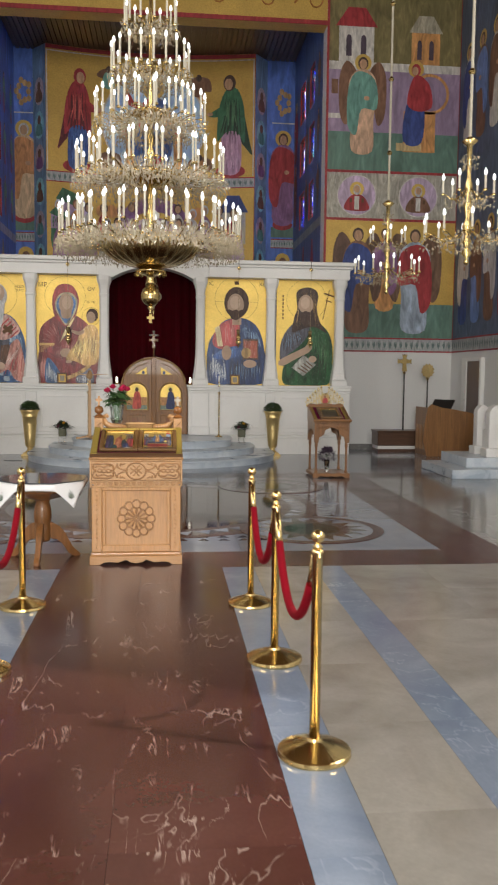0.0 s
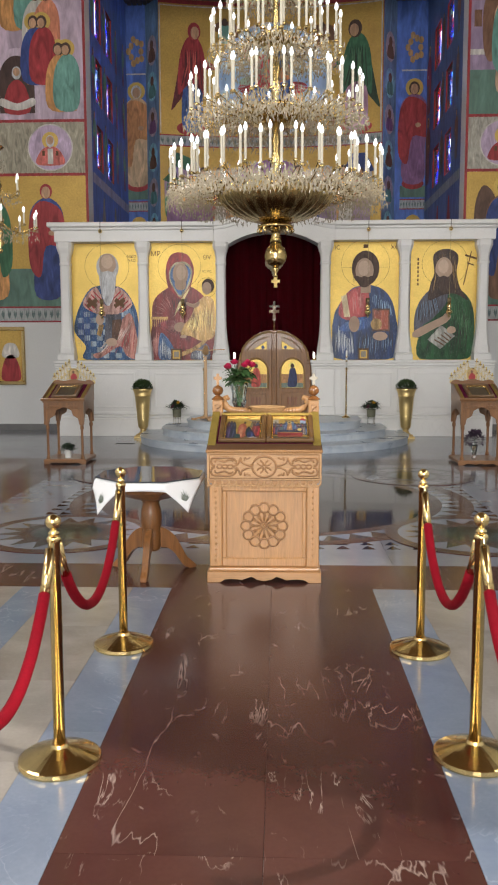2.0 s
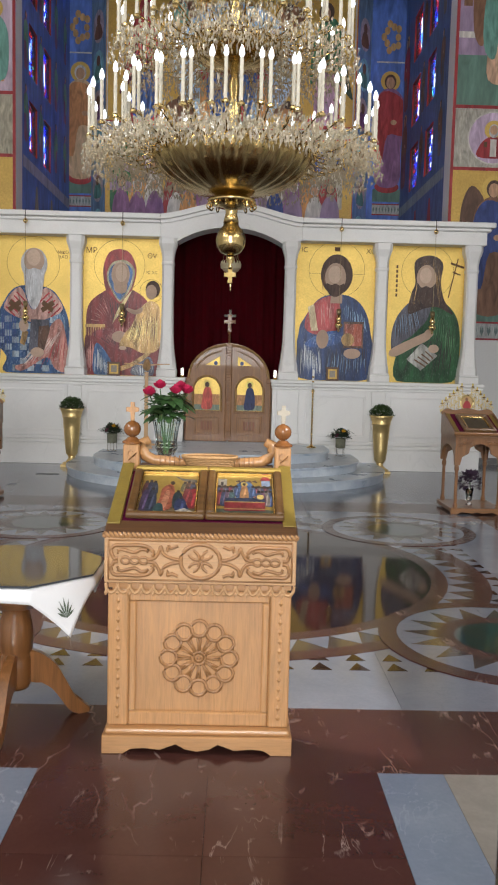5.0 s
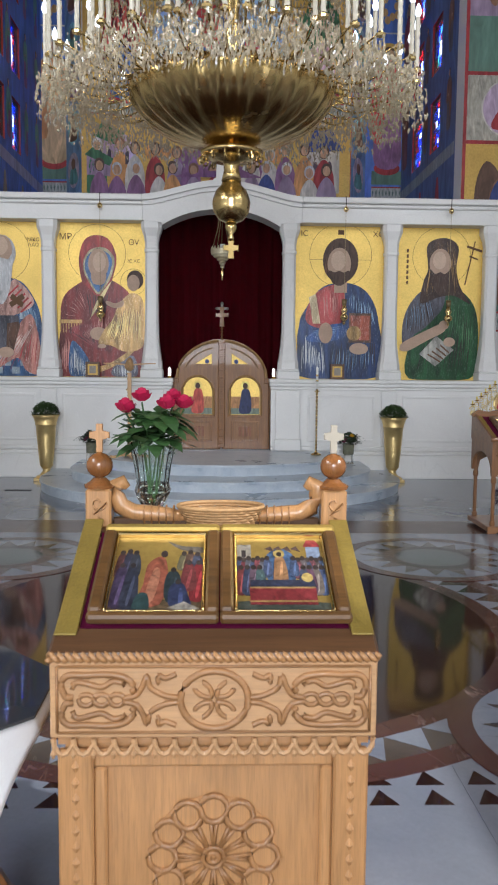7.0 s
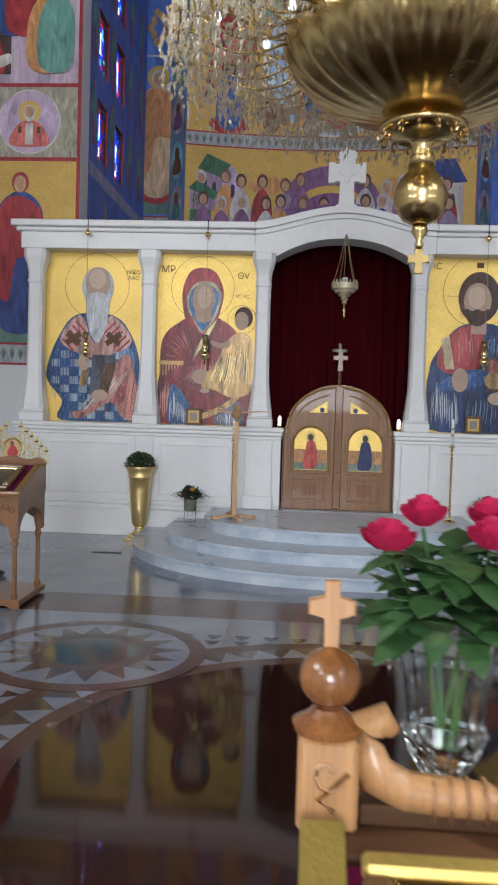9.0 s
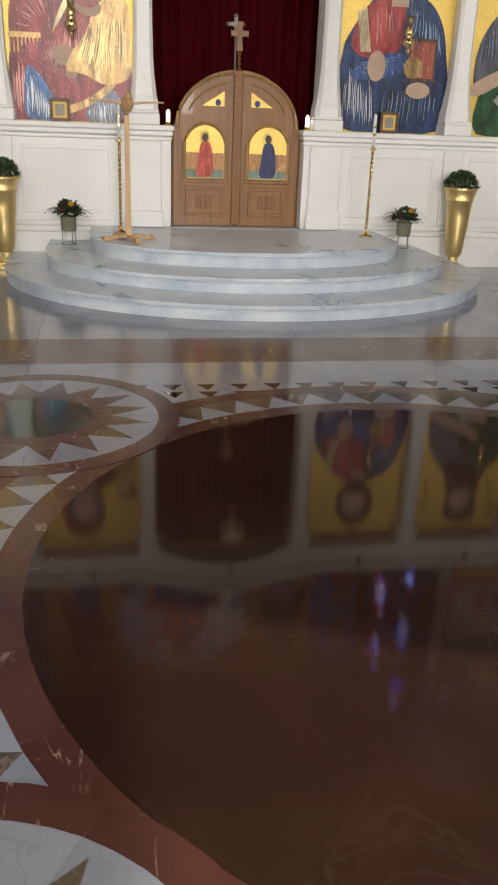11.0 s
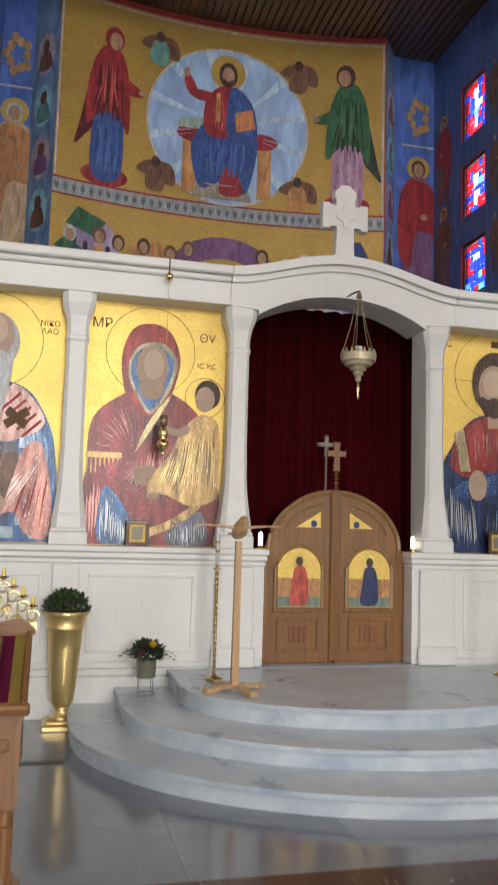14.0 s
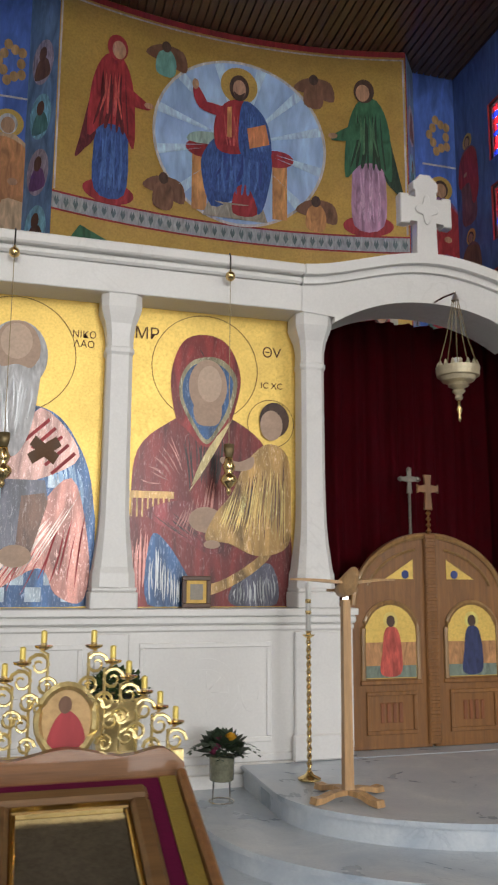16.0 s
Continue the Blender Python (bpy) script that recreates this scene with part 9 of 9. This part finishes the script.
# marble throne on two steps
t = thing("marble_throne", (5.35, 13.1, 0), "white marble bishop's throne on two steps", "throne")
part("lower_step", bx(-0.85, 0.9, -0.75, 0.8, 0.0, 0.14, bevel=0.006), STEP_MARBLE, t)
part("upper_step", bx(-0.50, 0.9, -0.42, 0.8, 0.1405, 0.30, bevel=0.006), STEP_MARBLE, t)
for yy in (-0.22, 0.30):
    part("post_base", bx(-0.14, 0.62, yy - 0.13, yy + 0.13, 0.3005, 0.44, bevel=0.008), CARVED, t)
    pts = [(-0.09, 0.44), (0.42, 0.44), (0.42, 1.02)] + ellipse(0.26, 1.02, 0.16, 0.12, 7, 0, 90)[1:] + [(0.10, 1.06), (0.06, 1.12), (0.0, 1.14), (-0.05, 1.10), (-0.09, 1.04)]
    part("arm_slab", px(pts, "y", yy - 0.09, yy + 0.09, bevel=0.01), CARVED, t)
part("seat", bx(0.0, 0.62, -0.0895, 0.2095, 0.3005, 0.72, bevel=0.01), CARVED, t)
part("throne_back", bx(0.6205, 0.76, -0.35, 0.45, 0.3005, 1.75, bevel=0.012), CARVED, t)
# side door and the framed picture on the west wall
t = thing("door_1", (E, 16.0, 0), "dark brown wooden side door in a white jamb", "door", kind="structure")
part("door_leaf", bx(-0.06, -0.02, -0.36, 0.36, 0.0, 1.93, bevel=0.004), CHEST_WOOD, t)
for a, b in ((-0.44, -0.361), (0.361, 0.60)):
    part("jamb", bx(-0.09, -0.004, a, b, 0.0, 2.0, bevel=0.006), PORCELAIN, t)
part("lintel", bx(-0.09, -0.004, -0.36, 0.36, 1.932, 2.0), PORCELAIN, t)
t = thing("framed_picture", (-5.45, 17.46, 0), "gold framed picture hung low on the white wall", "framed picture")
bm = bmesh.new()
for a, b, c, d in ((-0.29, 0.29, 0.90, 0.97), (-0.29, 0.29, 1.97, 2.04), (-0.29, -0.22, 0.9705, 1.9695), (0.22, 0.29, 0.9705, 1.9695)):
    box(bm, a, b, -0.03, 0.03, c, d, bevel=0.01)
part("frame", bm, BRASS, t)
part("picture", bx(-0.2195, 0.2195, 0.0, 0.02, 0.971, 1.969), WALL_GILT, t)
part("painted_robe", px(smooth_loop([(-0.18, 1.0), (-0.14, 1.35), (0.0, 1.5), (0.14, 1.35), (0.18, 1.0)], 4), "y", -0.006, -0.0005), CRIMSON, t)
part("painted_cloth", px(smooth_loop([(-0.16, 1.45), (-0.1, 1.7), (0.1, 1.7), (0.16, 1.45)], 4), "y", -0.006, -0.0005), PALE, t)
t = thing("floor_vent", (-2.75, 15.1, 0), "small dark slotted floor grille", "floor grille")
part("grille", bx(-0.16, 0.16, -0.03, 0.03, 0.0008, 0.006), BLACK, t)
tagged(part("baseboard", bx(CR + 0.001, E - 0.001, 17.47, 17.4995, 0.0, 0.12), GREY_MARBLE), "grey marble baseboard", "baseboard", kind="structure")
tagged(part("baseboard", bx(W + 0.001, CL - 0.001, 17.47, 17.4995, 0.0, 0.12), GREY_MARBLE), "grey marble baseboard", "baseboard", kind="structure")

# ---- floor pieces ----
def slab_mesh(sx, sy):
    bm = bmesh.new()
    g = 0.0004
    lo = [bm.verts.new((x * (sx / 2 - g), y * (sy / 2 - g), -0.02)) for x, y in ((-1, -1), (1, -1), (1, 1), (-1, 1))]
    hi = [bm.verts.new((v.co.x * (1 - 0.0008 / sx), v.co.y * (1 - 0.0008 / sy), 0)) for v in lo]
    bm.faces.new(hi)
    for i in range(4):
        bm.faces.new((lo[i], lo[(i + 1) % 4], hi[(i + 1) % 4], hi[i]))
    return bm


def lay(x0, x1, y0, y1, nx, ny, material, half=False, name="tile"):
    """Rows of stone tiles over a rectangle of the floor."""
    sx, sy = (x1 - x0) / nx, (y1 - y0) / ny
    first = None
    for i in range(nx):
        for j in range(ny):
            m = pose(x0 + (i + 0.5) * sx, y0 + (j + 0.5) * sy, 0)
            if first is None:
                first = part(name, slab_mesh(sx, sy), material, floor)
                first.matrix_basis = m
            else:
                clone(first, floor, m)


DX = 2.78  # half width of the inlaid square
Y1, Y2, Y3, Y4 = 6.67, 7.27, 12.55, 13.17
RL, RR = -0.85, 0.475
ys = Y1 - 1.16 * 8
lay(RL, RR, 6.11 - 1.16 * 8, 6.11, 2, 8, RED_MARBLE)
lay(RL, RR, 6.11, Y1, 2, 1, RED_MARBLE)
for s in (-1, 1):
    def lane(a, b, nx, ny, material):
        e = RR if s > 0 else RL
        x0, x1 = sorted((e + s * a, e + s * b))
        lay(x0, x1, ys, Y1, nx, ny, material)
    lane(0.0, 0.26, 1, 9, BLUE_MARBLE)
    lane(0.26, 0.76, 1, 12, BEIGE_MARBLE)
    lane(0.76, 1.00, 1, 9, BLUE_MARBLE)
    lane(1.00, 3.00, 3, 12, BEIGE_MARBLE)
    lane(3.00, 3.26, 1, 9, BLUE_MARBLE)
    lane(3.26, 5.60, 3, 10, BEIGE_MARBLE)
    x0, x1 = sorted((CX + s * DX, CX + s * (DX + 0.6)))
    lay(x0, x1, Y2, Y3, 1, 8, RED_MARBLE)
    x0, x1 = sorted((CX + s * (DX + 0.6), CX + s * 6.5))
    lay(x0, x1, Y2, Y3, 3, 6, GREY_MARBLE)
lay(W, E, Y1, Y2, 14, 1, RED_MARBLE)
lay(W, E, Y3, Y4, 14, 1, RED_MARBLE)
lay(CX - DX, CX + DX, Y2, Y3, 6, 6, WHITE_MARBLE)
lay(W, E, Y4, 17.5, 14, 6, WHITE_MARBLE)


def arc_piece(name, cx, cy, r0, r1, a0, a1, z, material, n=5, gap=0.0008):
    bm = bmesh.new()
    ga, gb = gap / r1, gap / r1
    def row(r, zz):
        return [bm.verts.new((cx + r * math.cos(a0 + ga + (a1 - a0 - ga - gb) * i / n), cy + r * math.sin(a0 + ga + (a1 - a0 - ga - gb) * i / n), zz)) for i in range(n + 1)]
    a, b, c, d = row(r0, z), row(r1, z), row(r0, -0.002), row(r1, -0.002)
    for i in range(n):
        bm.faces.new((a[i], a[i + 1], b[i + 1], b[i]))
        bm.faces.new((d[i], d[i + 1], b[i + 1], b[i]))
    return part(name, bm, material, floor)


def tri_piece(pts, z, material):
    bm = bmesh.new()
    a = [bm.verts.new((x, y, z)) for x, y in pts]
    b = [bm.verts.new((x, y, -0.002)) for x, y in pts]
    bm.faces.new(a)
    for i in range(3):
        bm.faces.new((a[i], a[(i + 1) % 3], b[(i + 1) % 3], b[i]))
    return part("stone_inlay", bm, material, floor)


DY = 9.92
tau = 2 * math.pi
# straight rows of small triangles
for row, s2 in ((2.10, 1), (1.96, 1)):
    for i in range(-6, 7):
        for s in (-1, 1):
            o = i * 0.2
            if row > 2 or abs(o) > 0.45:
                tri_piece([(CX + o - 0.055, DY + s * (row + 0.06)), (CX + o + 0.055, DY + s * (row + 0.06)), (CX + o, DY + s * (row - 0.045))], 0.002, BROWN_MARBLE)
                tri_piece([(CX + s * (row + 0.06), DY + o - 0.055), (CX + s * (row + 0.06), DY + o + 0.055), (CX + s * (row - 0.045), DY + o)], 0.002, BROWN_MARBLE)
arc_piece("stone_inlay", CX, DY, 0.0, 1.65, 0, tau, 0.004, BROWN_MARBLE, 72, 0.0)
for i in range(28):
    a0, a1 = tau * i / 28, tau * (i + 1) / 28
    arc_piece("stone_inlay", CX, DY, 1.65, 1.77, a0, a1, 0.004, RED_MARBLE, 4)
    arc_piece("stone_inlay", CX, DY, 1.77, 1.96, a0, a1, 0.003, OLIVE_MARBLE, 4)
    arc_piece("stone_inlay", CX, DY, 1.96, 2.08, a0, a1, 0.004, RED_MARBLE, 4)
for i in range(54):
    a, h = tau * (i + 0.5) / 54, tau / 108 * 0.98
    def at(r, k):
        return (CX + r * math.cos(k), DY + r * math.sin(k))
    tri_piece([at(1.772, a - h), at(1.772, a + h), at(1.955, a)], 0.0042, WHITE_MARBLE)
# four medallions that interlock with the great ring
for sx in (-1, 1):
    for sy in (-1, 1):
        mx, my = CX + sx * 1.75, DY + sy * 1.63
        arc_piece("stone_inlay", mx, my, 0.0, 0.30, 0, tau, 0.008, GREEN_MARBLE, 32, 0.0)
        for i in range(12):
            a0, a1 = tau * i / 12, tau * (i + 1) / 12
            arc_piece("stone_inlay", mx, my, 0.30, 0.40, a0, a1, 0.008, RED_MARBLE, 4)
            arc_piece("stone_inlay", mx, my, 0.40, 0.64, a0, a1, 0.007, WHITE_MARBLE, 4)
            arc_piece("stone_inlay", mx, my, 0.64, 0.75, a0, a1, 0.008, RED_MARBLE, 4)
        for i in range(16):
            a, h = tau * (i + 0.5) / 16, tau / 32 * 0.95
            tri_piece([(mx + 0.402 * math.cos(a - h), my + 0.402 * math.sin(a - h)), (mx + 0.402 * math.cos(a + h), my + 0.402 * math.sin(a + h)), (mx + 0.60 * math.cos(a), my + 0.60 * math.sin(a))], 0.0082, OLIVE_MARBLE)
